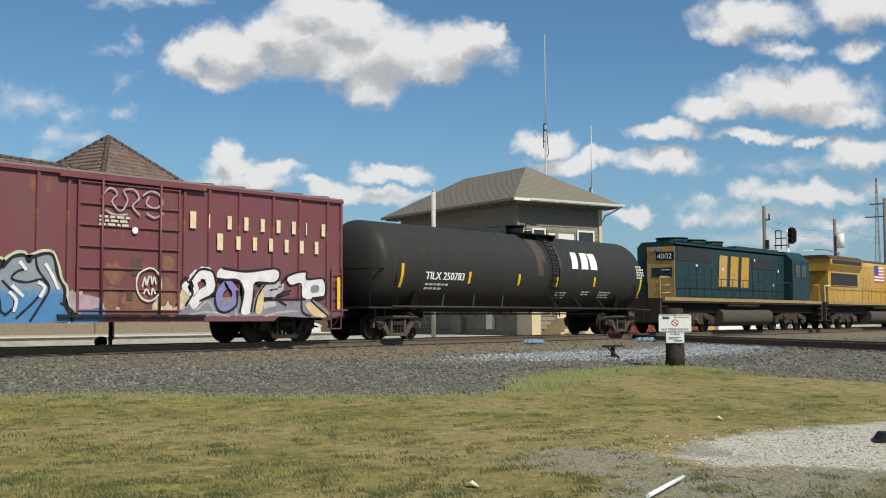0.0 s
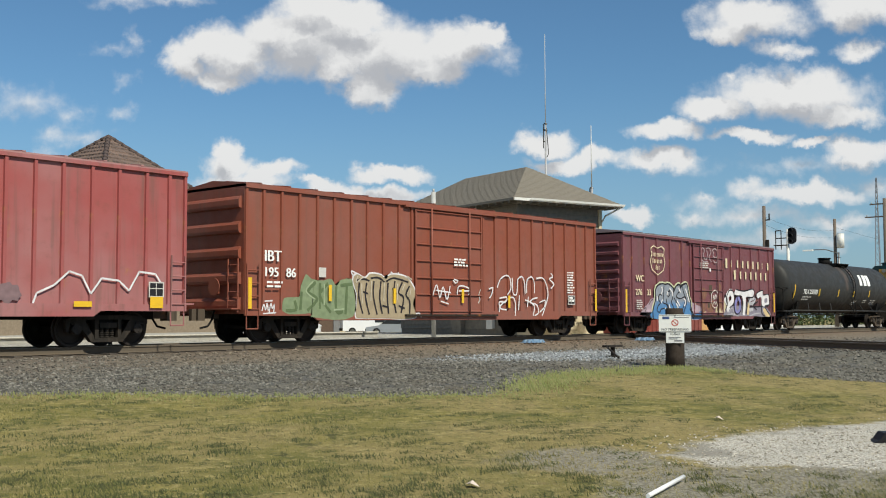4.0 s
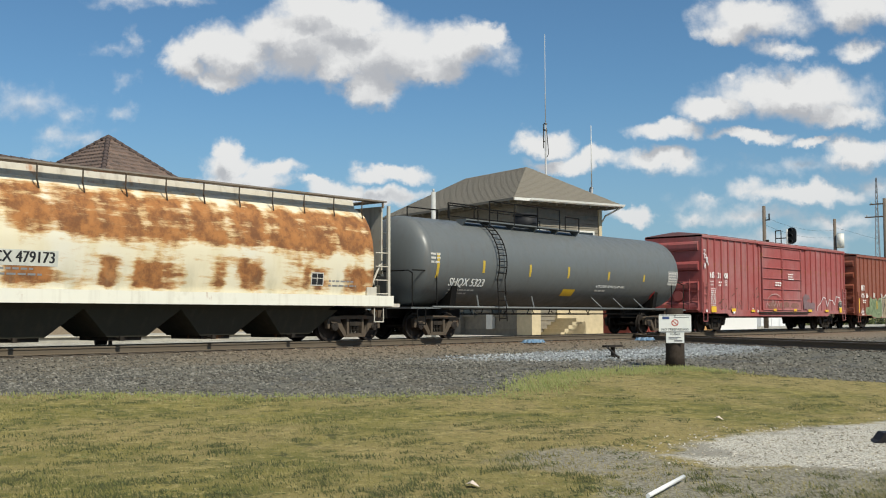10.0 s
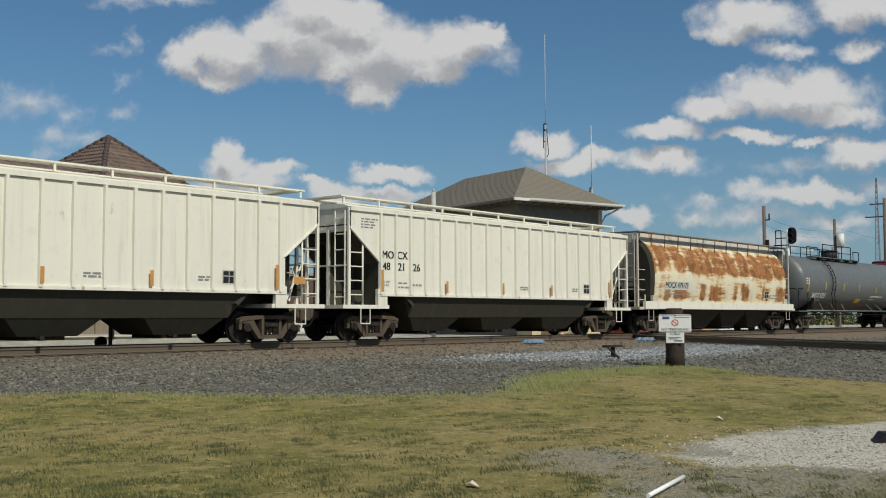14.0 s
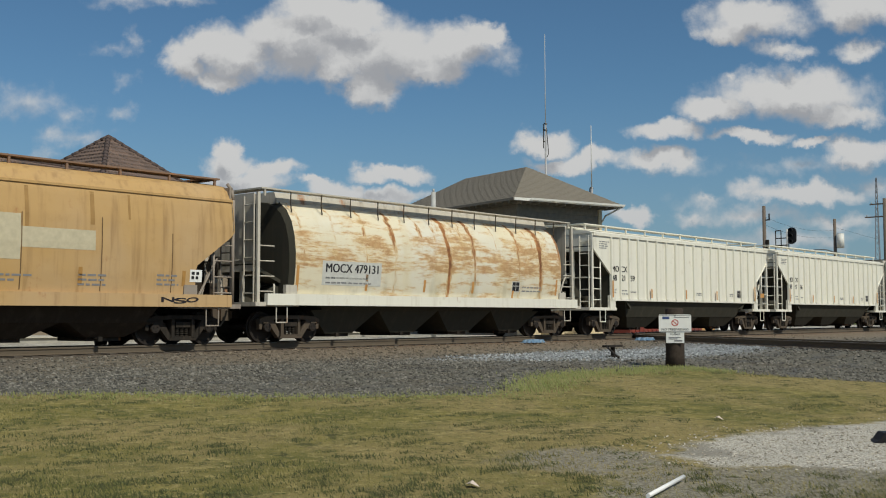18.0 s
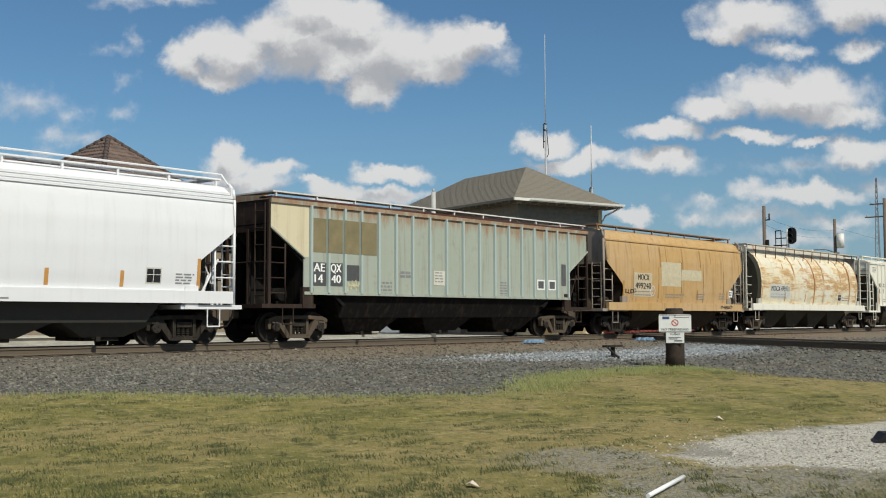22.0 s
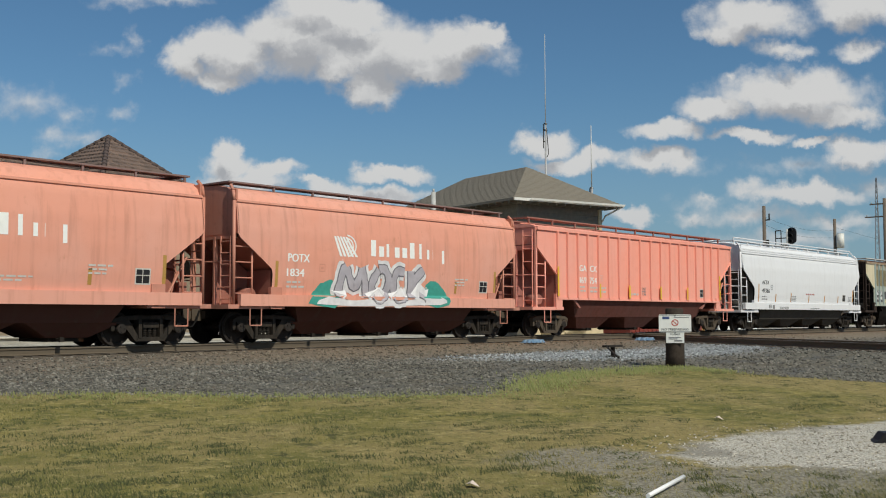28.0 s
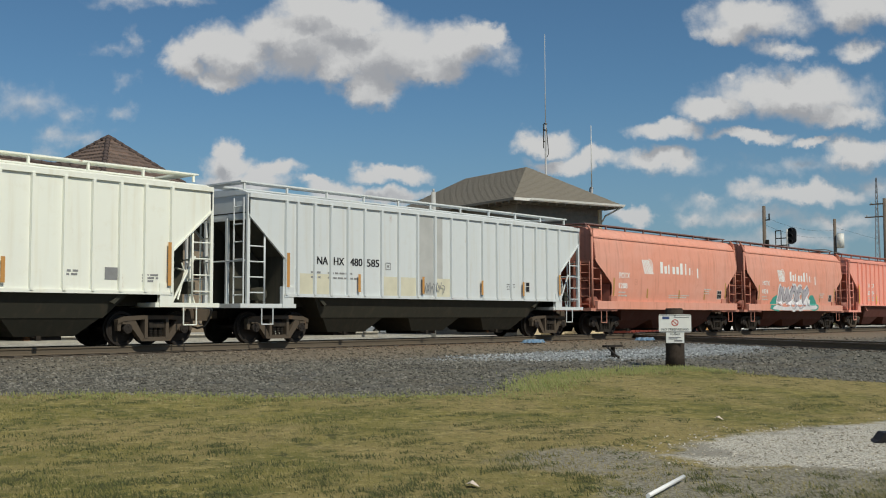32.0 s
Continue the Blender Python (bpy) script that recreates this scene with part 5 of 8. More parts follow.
def hopper_end(car, s, h, mat, zplat, ztop, zcut, xcut, inner, dark, post_y=1.46, slope=None, curl=False):
    """End of a hopper: slope sheet, posts, ladders, platform, brake gear. s: -1 rear, 1 front."""
    X = lambda d: s * (h - d)
    # darker colour within the end recess carries its shade
    inside = slope or dark
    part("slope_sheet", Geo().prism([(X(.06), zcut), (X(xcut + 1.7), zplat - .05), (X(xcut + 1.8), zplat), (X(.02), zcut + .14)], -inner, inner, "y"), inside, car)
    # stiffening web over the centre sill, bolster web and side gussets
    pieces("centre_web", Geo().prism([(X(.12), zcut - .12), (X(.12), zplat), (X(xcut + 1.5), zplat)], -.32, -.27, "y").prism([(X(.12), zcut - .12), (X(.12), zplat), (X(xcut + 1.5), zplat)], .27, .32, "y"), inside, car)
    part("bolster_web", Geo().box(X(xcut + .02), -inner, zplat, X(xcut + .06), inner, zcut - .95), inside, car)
    part("end_sheet", Geo().box(X(.03), -inner, zcut - .04, X(.09), inner, ztop), mat, car)
    part("end_lip", Geo().box(X(-.03), -inner, zcut - .08, X(.1), inner, zcut), mat, car)
    for y in (-post_y, post_y):
        if curl:
            k = -1 if y < 0 else 1
            part("corner_post", Geo().pipe([(X(-.04), y, zplat), (X(-.04), y, ztop - .35), (X(-.03), y - k * .06, ztop - .05), (X(0), y - k * .22, ztop + .12)], .05, 8), mat, car)
        else:
            part("corner_post", Geo().box(X(0) - .05, y - .04, zplat, X(0) + .05, y + .04, ztop), mat, car)
        part("side_stile", Geo().cyl((X(.62), y, zplat), (X(.62), y, zcut - .45), .03, 8), mat, car)
        for k in range(4):
            z = zplat + .32 + k * .45
            part("rung", Geo().cyl((X(0), y, z), (X(.62), y, z), .02, 6), mat, car)
    ladder(car, X(-.06), -post_y + .12, zplat, ztop - .1 if not curl else zcut, .45, 6, mat, "end_ladder", "y")
    pieces("end_post", Geo().box(X(.0) - .05, -.55, zplat, X(.0) + .05, -.47, zcut).box(X(.0) - .05, .47, zplat, X(.0) + .05, .55, zcut), mat, car)
    part("cross_rail", Geo().cyl((X(-.03), -post_y, zplat + 1.25), (X(-.03), post_y, zplat + 1.25), .025, 6), mat, car)
    part("end_platform", Geo().box(X(-.28), -1.5, zplat - .12, X(xcut + .5), 1.5, zplat), mat, car)
    for y in (-1.53, 1.40):
        part("bolster_pad", Geo().box(X(xcut - .05), y, zplat - .12, X(xcut + .38), y + .13, zplat + .52), mat, car)
    for y in (-1.5, 1.5):
        stirrup(car, X(.5) if s < 0 else X(.5) - .0, y, mat, zplat - .6, zplat - .1, .42 * (-s))
    if s < 0:
        part("brake_cylinder", Geo().cyl((X(1.0), -.9, zplat + .3), (X(1.0), -.35, zplat + .3), .2, 14).cyl((X(1.0), -.35, zplat + .3), (X(.8), .1, zplat + .3), .05, 8), inside, car)
        part("hand_brake", Geo().cyl((X(-.08), .75, zplat + 1.1), (X(-.16), .75, zplat + 1.1), .27, 14).box(X(.0), .55, zplat + .8, X(-.1), .95, zplat + 1.4), IRON, car)
    else:
        part("air_reservoir", Geo().cyl((X(.9), -1.0, zplat + .45), (X(.9), -.35, zplat + .45), .24, 14), inside, car)
        part("brake_pipe", Geo().pipe([(X(.9), -1.2, zplat + .1), (X(.6), -1.1, zplat + .9), (X(.5), -.5, zplat + 1.0)], .03).pipe([(X(1.1), -1.25, zplat + .05), (X(.35), -1.2, zplat + 1.3)], .035).pipe([(X(.2), -1.0, zplat), (X(.75), -1.15, zplat + 1.1)], .025), mat, car)
        part("control_valve", Geo().box(X(.55), -1.15, zplat + .25, X(.3), -.8, zplat + .6), inside, car)
    coupler(car, X(-.12), s)


def running_board(car, h, zr, mat, y0=-1.0, y1=-.5, rail=True, step=1.6):
    b, _ = pieces("running_board", Geo().box(-h + .1, y0, zr - .02, h - .1, y1, zr + .025).box(-h + .1, -y1, zr - .02, h - .1, -y0, zr + .025), mat, car, "roof walkway grating on brackets")
    for q in (-1, 1):
        part("cross_walk", Geo().box(q * (h - .55), y1, zr - .02, q * (h - .1), -y1, zr + .025), mat, b)
    n = max(1, int(2 * h / step))
    for i in range(n + 1):
        x = -h + .25 + (2 * h - .5) * i / n
        part("bracket", Geo().box(x - .03, y0 + .02, zr - .22, x + .03, y0 + .08, zr), mat, b)
        part("bracket", Geo().box(x - .03, -y0 - .08, zr - .22, x + .03, -y0 - .02, zr), mat, b)


def ribbed_hopper(rear, front, label, mat, dark, nposts, zt=4.25, zside=1.5, zcut=3.58, zmid=2.55, xcut=1.32, zplat=1.15, bays=3, board=None, rusty=True, end=None, slope=None, post_mat=None, rb=(.42, -1.0, -.5)):
    car, L = train_car("covered_hopper", rear, front, label, "covered hopper")
    h = L / 2
    out = [(-h, zt), (h, zt), (h, zcut), (h - xcut, zmid), (h - xcut, zside), (-h + xcut, zside), (-h + xcut, zmid), (-h, zcut)]
    for y in (-1.5, 1.5):
        s = 1 if y > 0 else -1
        part("side_sheet", Geo().prism(out, y, y - s * .03, "y"), mat, car)
        part("top_chord", Geo().box(-h, y - s * .02, zt - .1, h, y + s * .06, zt + .03), mat, car)
        part("side_sill", Geo().box(-h + xcut, y - s * .05, zside - .06, h - xcut, y + s * .05, zside + .03), mat, car)
        pieces("cut_flange", Geo().prism([(-h, zcut), (-h + xcut, zmid), (-h + xcut + .06, zmid), (-h, zcut + .06)], y, y + s * .04, "y").prism([(h, zcut), (h - xcut, zmid), (h - xcut - .06, zmid), (h, zcut + .06)], y, y + s * .04, "y"), mat, car)
    post = Geo().prism([(-.06, 0), (.06, 0), (.04, -.08), (-.04, -.08)], zside, zt - .08, "z").mesh("side_post", post_mat or mat)
    for x in nposts:
        x -= h
        for y in (-1.5, 1.5):
            o = part("side_post", post, None, car)
            o.matrix_basis = pose(x, y, 0, 0, 0, 0 if y < 0 else 180)
    part("roof", Geo().prism([(-1.55, zt), (1.55, zt), (1.2, zt + .12), (0, zt + .2), (-1.2, zt + .12)], -h, h), mat, car)
    g = Geo()
    for i in range(8):
        x = -h + 1 + (L - 2) * i / 7
        g.box(x - .6, -.3, zt + .18, x + .6, .3, zt + .27)
    pieces("hatch_cover", g, mat, car)
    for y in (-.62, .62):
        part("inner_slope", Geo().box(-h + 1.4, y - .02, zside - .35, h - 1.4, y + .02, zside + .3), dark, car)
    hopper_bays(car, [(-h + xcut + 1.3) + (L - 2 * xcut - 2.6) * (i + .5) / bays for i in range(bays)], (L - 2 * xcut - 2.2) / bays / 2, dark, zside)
    for s in (-1, 1):
        hopper_end(car, s, h, end or mat, zplat, zt, zcut, xcut, 1.45, dark, slope=slope)
        truck(car, s * (h - 1.5), rusty)
    part("center_sill", Geo().box(-h + .1, -.28, .75, h - .1, .28, zplat - .1), BLACK, car)
    running_board(car, h, zt + rb[0], board or mat, rb[1], rb[2])
    return car, h


def shell_hopper(rear, front, label, mat, dark, prof, zplat, zs_top, bays=3, xe=None, board=None, rusty=False, zcut=3.1, xcut=1.3, zr=4.72, bands=(), end_open=False, ztop=4.6, slope=None, endm=None, sillm=None):
    """Hopper with curved pressed sides. prof: (half width, z) from the sill up to the roof's middle."""
    car, L = train_car("covered_hopper", rear, front, label, "covered hopper")
    h = L / 2
    xe = xe or (lambda z: h if z > zcut else max(h - xcut, h - xcut * (zcut - z) / .95) if z > zcut - .95 else h - xcut)
    dense = []
    for (a, z), (b, w) in zip(prof, prof[1:]):
        k = max(1, int(math.hypot(b - a, w - z) / .12))
        dense += [(a + (b - a) * i / k, z + (w - z) * i / k) for i in range(k)]
    dense.append(prof[-1])
    full = [(-y, z) for y, z in dense] + [(y, z) for y, z in dense[::-1][1:]]
    cols = []
    for t in np.linspace(-1, 1, 9):
        cols.append([(t * xe(z), y, z) for y, z in full])
    part("body_shell", Geo().loft(cols, smooth=True, close=False, caps=False), mat, car)
    zz = [p[1] for p in dense]
    yy = [p[0] for p in dense]
    side = lambda z: float(np.interp(z, zz[:-1], yy[:-1]))
    for y in (-1, 1):
        part("side_sill", Geo().box(-h + .1, y * 1.44, zs_top - .34, h - .1, y * 1.585, zs_top), sillm or mat, car)
    for z in bands:
        for y in (-1, 1):
            w = side(z)
            part("ridge_band", Geo().prism([(y * (w - .02), z - .05), (y * (w + .05), z - .03), (y * (w + .05), z + .03), (y * (w - .02), z + .05)], -h + .02, h - .02), mat, car)
    for s in (-1, 1):
        if end_open:
            e = xe(2.5)
            part("end_head", Geo().loft([[(s * e, y, z) for y, z in full], [(s * (e + .12), y * .9, 1.45 + (z - 1.45) * .95) for y, z in full]], smooth=False), dark, car)
            hopper_end(car, s, h, endm or mat, zplat, ztop, 2.2, .9, 1.0, dark, 1.25)
        else:
            part("end_wall", Geo().prism([(y, z) for y, z in full if z > zcut - .02], s * (h - .06), s * (h - .02)), endm or mat, car)
            hopper_end(car, s, h, endm or mat, zplat, ztop - .15, zcut, xcut, 1.42, dark, 1.42, slope, True)
        truck(car, s * (h - 1.4), rusty)
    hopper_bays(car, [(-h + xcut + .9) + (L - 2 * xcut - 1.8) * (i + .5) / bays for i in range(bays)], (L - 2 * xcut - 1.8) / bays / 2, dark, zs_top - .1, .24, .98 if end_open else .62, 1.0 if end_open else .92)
    part("center_sill", Geo().box(-h + .1, -.28, .75, h - .1, .28, zplat - .1), BLACK, car)
    if end_open:
        # raised trough hatch, and walkways carried outside it on sloping brackets
        part("hatch_trough", Geo().prism([(-.78, ztop - .22), (.78, ztop - .22), (.66, ztop + .14), (-.66, ztop + .14)], -h + 1.1, h - 1.1), endm or mat, car, "long raised roof hatch")
        running_board(car, h, zr - .02, board or mat, -1.28, -.9, step=99)
        for i in range(12):
            x = -h + 1.25 + (L - 2.5) * i / 11
            for q in (-1, 1):
                part("walkway_bracket", Geo().pipe([(x, q * 1.26, zr - .05), (x, q * 1.24, 4.2), (x + .1, q * 1.18, 3.95)], .022), IRON2, car)
    else:
        running_board(car, h, zr, board or mat, -.98, -.5)
    return car, h, side


def rusty_cream(name, seed, blooms):
    """Cream paint. blooms: broad square rust blooms on the sheets; otherwise runs below each roof bracket and thin level wisps."""
    m, n, b = material(name, 0.6)
    p = n.vec("ADD", n.obj(), (seed * 7.3, 0, 0))
    cream = n.mix(n.ramp(n.noise(p, 0.5, 4), 0.35, 0.7), (0.69, 0.62, 0.45), (0.66, 0.63, 0.53))
    cream = n.mix(n.ramp(n.noise(p, 1.0, 6, stretch=(1.6, 1.0, 0.5), rough=0.65), 0.48, 0.70, 0, 0.5), cream, (0.62, 0.53, 0.33))
    wav = n.math("MULTIPLY", n.math("SUBTRACT", n.noise(p, 1.3, 5, rough=0.6), 0.5), 0.35)
    sep = n.add("ShaderNodeSeparateXYZ")
    n.put(sep.inputs[0], n.obj())
    z = sep.outputs[2]
    col = n.math("ADD", n.math("DIVIDE", sep.outputs[0], 1.37), seed)
    colw = n.math("ADD", col, wav)
    pick = n.add("ShaderNodeTexWhiteNoise")
    pick.noise_dimensions = "1D"
    n.put(pick.inputs["W"], n.math("FLOOR", colw))
    mid = n.math("ABSOLUTE", n.math("SUBTRACT", n.math("FRACT", colw), 0.5))
    wisps = n.noise(p, 1.0, 9, stretch=(0.8, 1.0, 4.6), rough=0.72)
    speck = n.noise(p, 6.0, 6, rough=0.7)
    if blooms:
        zw = n.math("ADD", z, n.math("MULTIPLY", wav, 1.1))
        high = n.math("MULTIPLY", n.ramp(zw, 2.55, 3.0), n.ramp(zw, 4.25, 3.85))
        lowb = n.math("MULTIPLY", n.ramp(zw, 1.45, 1.65), n.ramp(zw, 2.45, 2.15))
        rows = n.math("MAXIMUM", high, n.math("MULTIPLY", lowb, n.ramp(n.noise(n.vec("MULTIPLY", p, (0.6, 0, 0)), 1.0, 2), 0.42, 0.56)))
        k = n.math("ADD", n.math("MULTIPLY", rows, 0.25), n.math("MULTIPLY", n.noise(n.vec("MULTIPLY", p, (0.75, 0, 0.55)), 1.0, 3, rough=0.6), 0.62))
        k = n.math("ADD", k, n.math("MULTIPLY", n.ramp(mid, 0.30, 0.47), -0.08))
        k = n.math("ADD", k, n.math("ADD", n.math("MULTIPLY", wisps, 0.85), n.math("MULTIPLY", speck, 0.14)))
        lo = 0.885
    else:
        thin = n.math("ADD", n.math("MULTIPLY", n.noise(p, 1.0, 6, stretch=(6.5, 6.5, 0.14), rough=0.6), 0.75), n.math("MULTIPLY", n.ramp(mid, 0.16, 0.0), 0.27))
        thin = n.math("ADD", thin, n.math("MULTIPLY", n.math("SUBTRACT", pick.outputs["Value"], 0.5), 0.26))
        thin = n.math("ADD", thin, n.ramp(z, 1.3, 4.2, -0.06, 0.09))
        level = n.math("MULTIPLY", n.math("MULTIPLY", n.ramp(z, 2.0, 2.5), n.ramp(z, 3.9, 3.2)), 0.10)
        haze = n.math("ADD", n.math("ADD", n.math("MULTIPLY", wisps, 1.0), level), n.math("MULTIPLY", n.noise(p, 0.45, 3), 0.30))
        k = n.math("MAXIMUM", n.math("ADD", thin, 0.085), n.math("MINIMUM", n.math("MULTIPLY", haze, 0.95), 0.765))
        lo = 0.715
    glow = n.ramp(k, lo - 0.10, lo + 0.05)
    core = n.ramp(k, lo, lo + 0.13)
    c = n.mix(n.math("MULTIPLY", glow, 0.80), cream, n.mix(n.ramp(speck, 0.3, 0.7), (0.40, 0.19, 0.045), (0.60, 0.40, 0.16)))
    c = n.mix(n.math("MULTIPLY", core, 0.92), c, n.mix(n.ramp(n.noise(p, 2.2, 7, rough=0.7), 0.35, 0.65), (0.130, 0.040, 0.011), (0.36, 0.140, 0.038)))
    grime = n.ramp(n.noise(p, 1.0, 5, stretch=(1.3, 1, 0.6)), 0.50, 0.75)
    c = n.mix(n.math("MULTIPLY", n.math("MULTIPLY", grime, n.ramp(z, 2.6, 1.5)), 0.6), c, (0.36, 0.32, 0.20))
    n.put(b.inputs["Base Color"], c)
    n.put(b.inputs["Roughness"], n.ramp(k, 0.5, 1.0, 0.5, 0.9))
    bump(n, b, n.math("ADD", wisps, n.noise(p, 30, 3)), 0.15, 0.01)
    return m


TEAR = [(1.46, 1.30), (1.53, 1.9), (1.56, 2.6), (1.55, 3.3), (1.48, 3.9), (1.42, 4.12), (1.30, 4.34), (1.05, 4.5), (.6, 4.6), (0, 4.63)]
ROUND = [(1.42, 1.40), (1.50, 1.8), (1.55, 2.3), (1.56, 2.7), (1.50, 3.2), (1.36, 3.65), (1.12, 4.02), (.8, 4.26), (.4, 4.4), (0, 4.44)]


def boxed_mark(car, x, z, mat, side, w=.24):
    """Small outlined square with a plain bar in it, one part."""
    g = Geo()
    for a, b, c, d in ((0, 0, .025, w), (w - .025, 0, .025, w), (.025, 0, w - .05, .025), (.025, w - .025, w - .05, .025), (w * .3, w * .35, w * .4, w * .3)):
        slab(g, x + a, z + b, c, d, side)
    part("boxed_mark", g, mat, car, "small outlined square mark")["kind"] = "stuff"


def reflectors(car, h, xs, side, mat, z=1.6, hh=.42, w=.11):
    bars(car, [(x - h, z + dz, w, hh + dh) for x, dz, dh in xs], mat, side, "reflector")


POSTS_A = (1.38, 2.11, 2.81, 3.57, 4.37, 5.2, 6.07, 6.94, 7.83, 8.70, 9.58, 10.45, 11.31, 12.12, 12.96, 13.77, 14.6, 15.4)
POSTS_B = (1.38, 2.09, 2.83, 3.56, 4.36, 5.15, 5.97, 6.83, 7.74, 8.65, 9.55, 10.42, 11.28, 12.1, 12.92, 13.72, 14.48, 15.25)
POSTS_C = (1.6, 2.32, 3.02, 3.75, 4.55, 5.37, 6.18, 7.05, 7.93, 8.85, 9.77, 10.67, 11.51, 12.32, 13.13, 13.93, 14.67, 15.45)
POSTS_D = (1.4, 1.85, 2.54, 3.22, 3.96, 4.7, 5.48, 6.3, 7.22, 8.12, 8.99, 9.88, 10.75, 11.6, 12.45, 13.24, 14.03, 14.78, 15.6)


def make_hoppers():
    S = lambda z: 1.502
    P = lambda z: 1.584
    # dark copy of the cream, with the shade of the underside painted in
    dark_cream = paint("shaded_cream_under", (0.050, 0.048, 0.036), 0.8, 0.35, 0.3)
    cream = paint("cream_paint", (0.74, 0.715, 0.61), 0.55, 0.22, 0.22, 0.03, dirt_col=(0.30, 0.24, 0.15))
    # deep brown for the tan car's bays, shade included in the colour
    tan_u = paint("shaded_brown_under", (0.038, 0.028, 0.02), 0.85, 0.5, 0.3)
    worn = paint("worn_pale_end_paint", (0.50, 0.46, 0.38), 0.65, 0.5, 0.4, 0.3, dirt_col=(0.16, 0.12, 0.08))
    # two rust-bloomed round hoppers
    rc = rusty_cream("rusty_cream_paint", 1.0, True)
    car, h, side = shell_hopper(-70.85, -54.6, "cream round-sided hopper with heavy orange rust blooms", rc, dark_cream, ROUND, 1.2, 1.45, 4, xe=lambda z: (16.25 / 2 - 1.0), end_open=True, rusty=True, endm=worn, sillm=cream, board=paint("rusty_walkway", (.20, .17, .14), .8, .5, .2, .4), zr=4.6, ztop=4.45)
    bars(car, [(1.9 - h, 2.0, 2.3, .38)], plain("pale_panel", (.52, .52, .46), .6), side, "number_panel", "pale painted number panel")
    letters(car, [("MOCX 479173", 2.0 - h, 2.08, .27, 2.1)], INK, side)
    bars(car, small_print(2.0 - h, 1.9, 1.8, 2, .13, .05, 3) + small_print(13.3 - h, 1.85, 1.2, 2, .14, .05, 4), GREYI, side)
    bars(car, [(12.6 - h, 1.75, .45, .34)], INK, side, "data_panel")
    rc2 = rusty_cream("rust_streaked_cream_paint", 2.4, False)
    car, h, side = shell_hopper(-124.75, -108.4, "cream round-sided hopper with rust runs below the roof", rc2, dark_cream, ROUND, 1.2, 1.45, 4, xe=lambda z: (16.35 / 2 - 1.2), end_open=True, rusty=True, endm=worn, sillm=cream, board=worn, zr=4.6, ztop=4.45)
    bars(car, [(2.3 - h, 1.75, 2.6, .75)], plain("pale_panel", (.52, .52, .48), .6), side, "number_panel", "pale grey painted number panel")
    letters(car, [("MOCX 479131", 2.45 - h, 2.15, .27, 2.3)], INK, side)
    bars(car, small_print(2.45 - h, 1.95, 2.0, 2, .15, .05, 3) + small_print(12.6 - h, 1.85, 1.6, 2, .14, .05, 4), GREYI, side)
    bars(car, [(12.0 - h, 1.72, .42, .34)], INK, side, "data_panel")
    reflectors(car, h, [(1.25, -.1, .4), (4.2, 0, .1), (7.0, 0, 0), (9.6, 0, 0), (12.0, -.2, 0), (14.8, 0, .2)], side, OCHRE)
    # two cream ribbed hoppers
    for rear, front, lab in ((-88.9, -72.15, "cream ribbed covered hopper with black numbers"), (-107.2, -90.25, "cream ribbed covered hopper with orange patch")):
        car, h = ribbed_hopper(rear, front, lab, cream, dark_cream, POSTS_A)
        letters(car, [("MO", 1.48 - h, 2.68, .25), ("CX", 2.2 - h, 2.68, .25), ("48", 1.5 - h, 2.3, .25), ("21", 2.24 - h, 2.3, .25), ("26" if rear > -100 else "59", 2.98 - h, 2.3, .25)], INK, S)
        letters(car, [("LD LMT", 1.5 - h, 1.88, .07), ("LT WT", 1.5 - h, 1.76, .07)], GREYI, S)
        bars(car, small_print(2.25 - h, 1.86, .5, 2, .14, .05, 3) + small_print(2.95 - h, 1.8, .5, 1, .1, .06, 4) + small_print(9.0 - h, 1.85, .5, 2, .08, .05, 5) + small_print(12.5 - h, 1.85, .5, 2, .08, .05, 6) + small_print(.5 - h, 3.9, .8, 4, .09, .04, 9), GREYI, S)
        bars(car, [(13.35 - h, 1.72, .42, .34)], INK, S, "data_panel")
        reflectors(car, h, [(1.36, -.02, .3), (4.6, -.02, 0), (7.8, -.02, 0), (10.9, -.02, 0), (15.2, -.02, .3)], P, OCHRE)
        if rear < -100:
            bars(car, [(15.9 - h, 1.75, .45, .22)], OCHRE, lambda z: 1.584, "warning_panel")
    # tan hopper
    tan = paint("tan_paint", (0.48, 0.30, 0.115), 0.55, 0.25, 0.55, 0.06, dirt_col=(0.24, 0.13, 0.05))
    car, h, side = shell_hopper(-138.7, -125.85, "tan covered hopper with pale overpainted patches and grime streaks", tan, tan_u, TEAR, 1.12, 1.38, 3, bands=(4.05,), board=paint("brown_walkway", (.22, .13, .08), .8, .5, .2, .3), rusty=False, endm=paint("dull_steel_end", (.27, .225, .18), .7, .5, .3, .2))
    bars(car, [(2.2 - h, 1.65, 1.55, 1.05)], plain("pale_tan_patch", (.50, .42, .28), .6), side, "number_panel", "pale panel behind the number", lift=.004)
    bars(car, [(4.6 - h, 2.15, 1.85, 1.1), (6.45 - h, 2.45, 2.0, .5)], plain("pale_grey_green_patch", (.50, .44, .30), .6), side, "paint_patch", "pale patches where an emblem was painted over", lift=.004)
    letters(car, [("MOCX", 2.55 - h, 2.38, .26, .95), ("499240", 2.32 - h, 2.0, .26, 1.35)], INK, side)
    bars(car, small_print(2.3 - h, 1.85, 1.7, 2, .15, .05, 3) + small_print(5.0 - h, 1.75, 1.8, 2, .12, .05, 4) + small_print(8.0 - h, 1.8, .8, 3, .12, .05, 5) + small_print(10.3 - h, 1.85, .7, 3, .12, .05, 6), GREYI, side)
    bars(car, [(11.35 - h, 1.72, .4, .34)], WHITE, side, "data_panel")
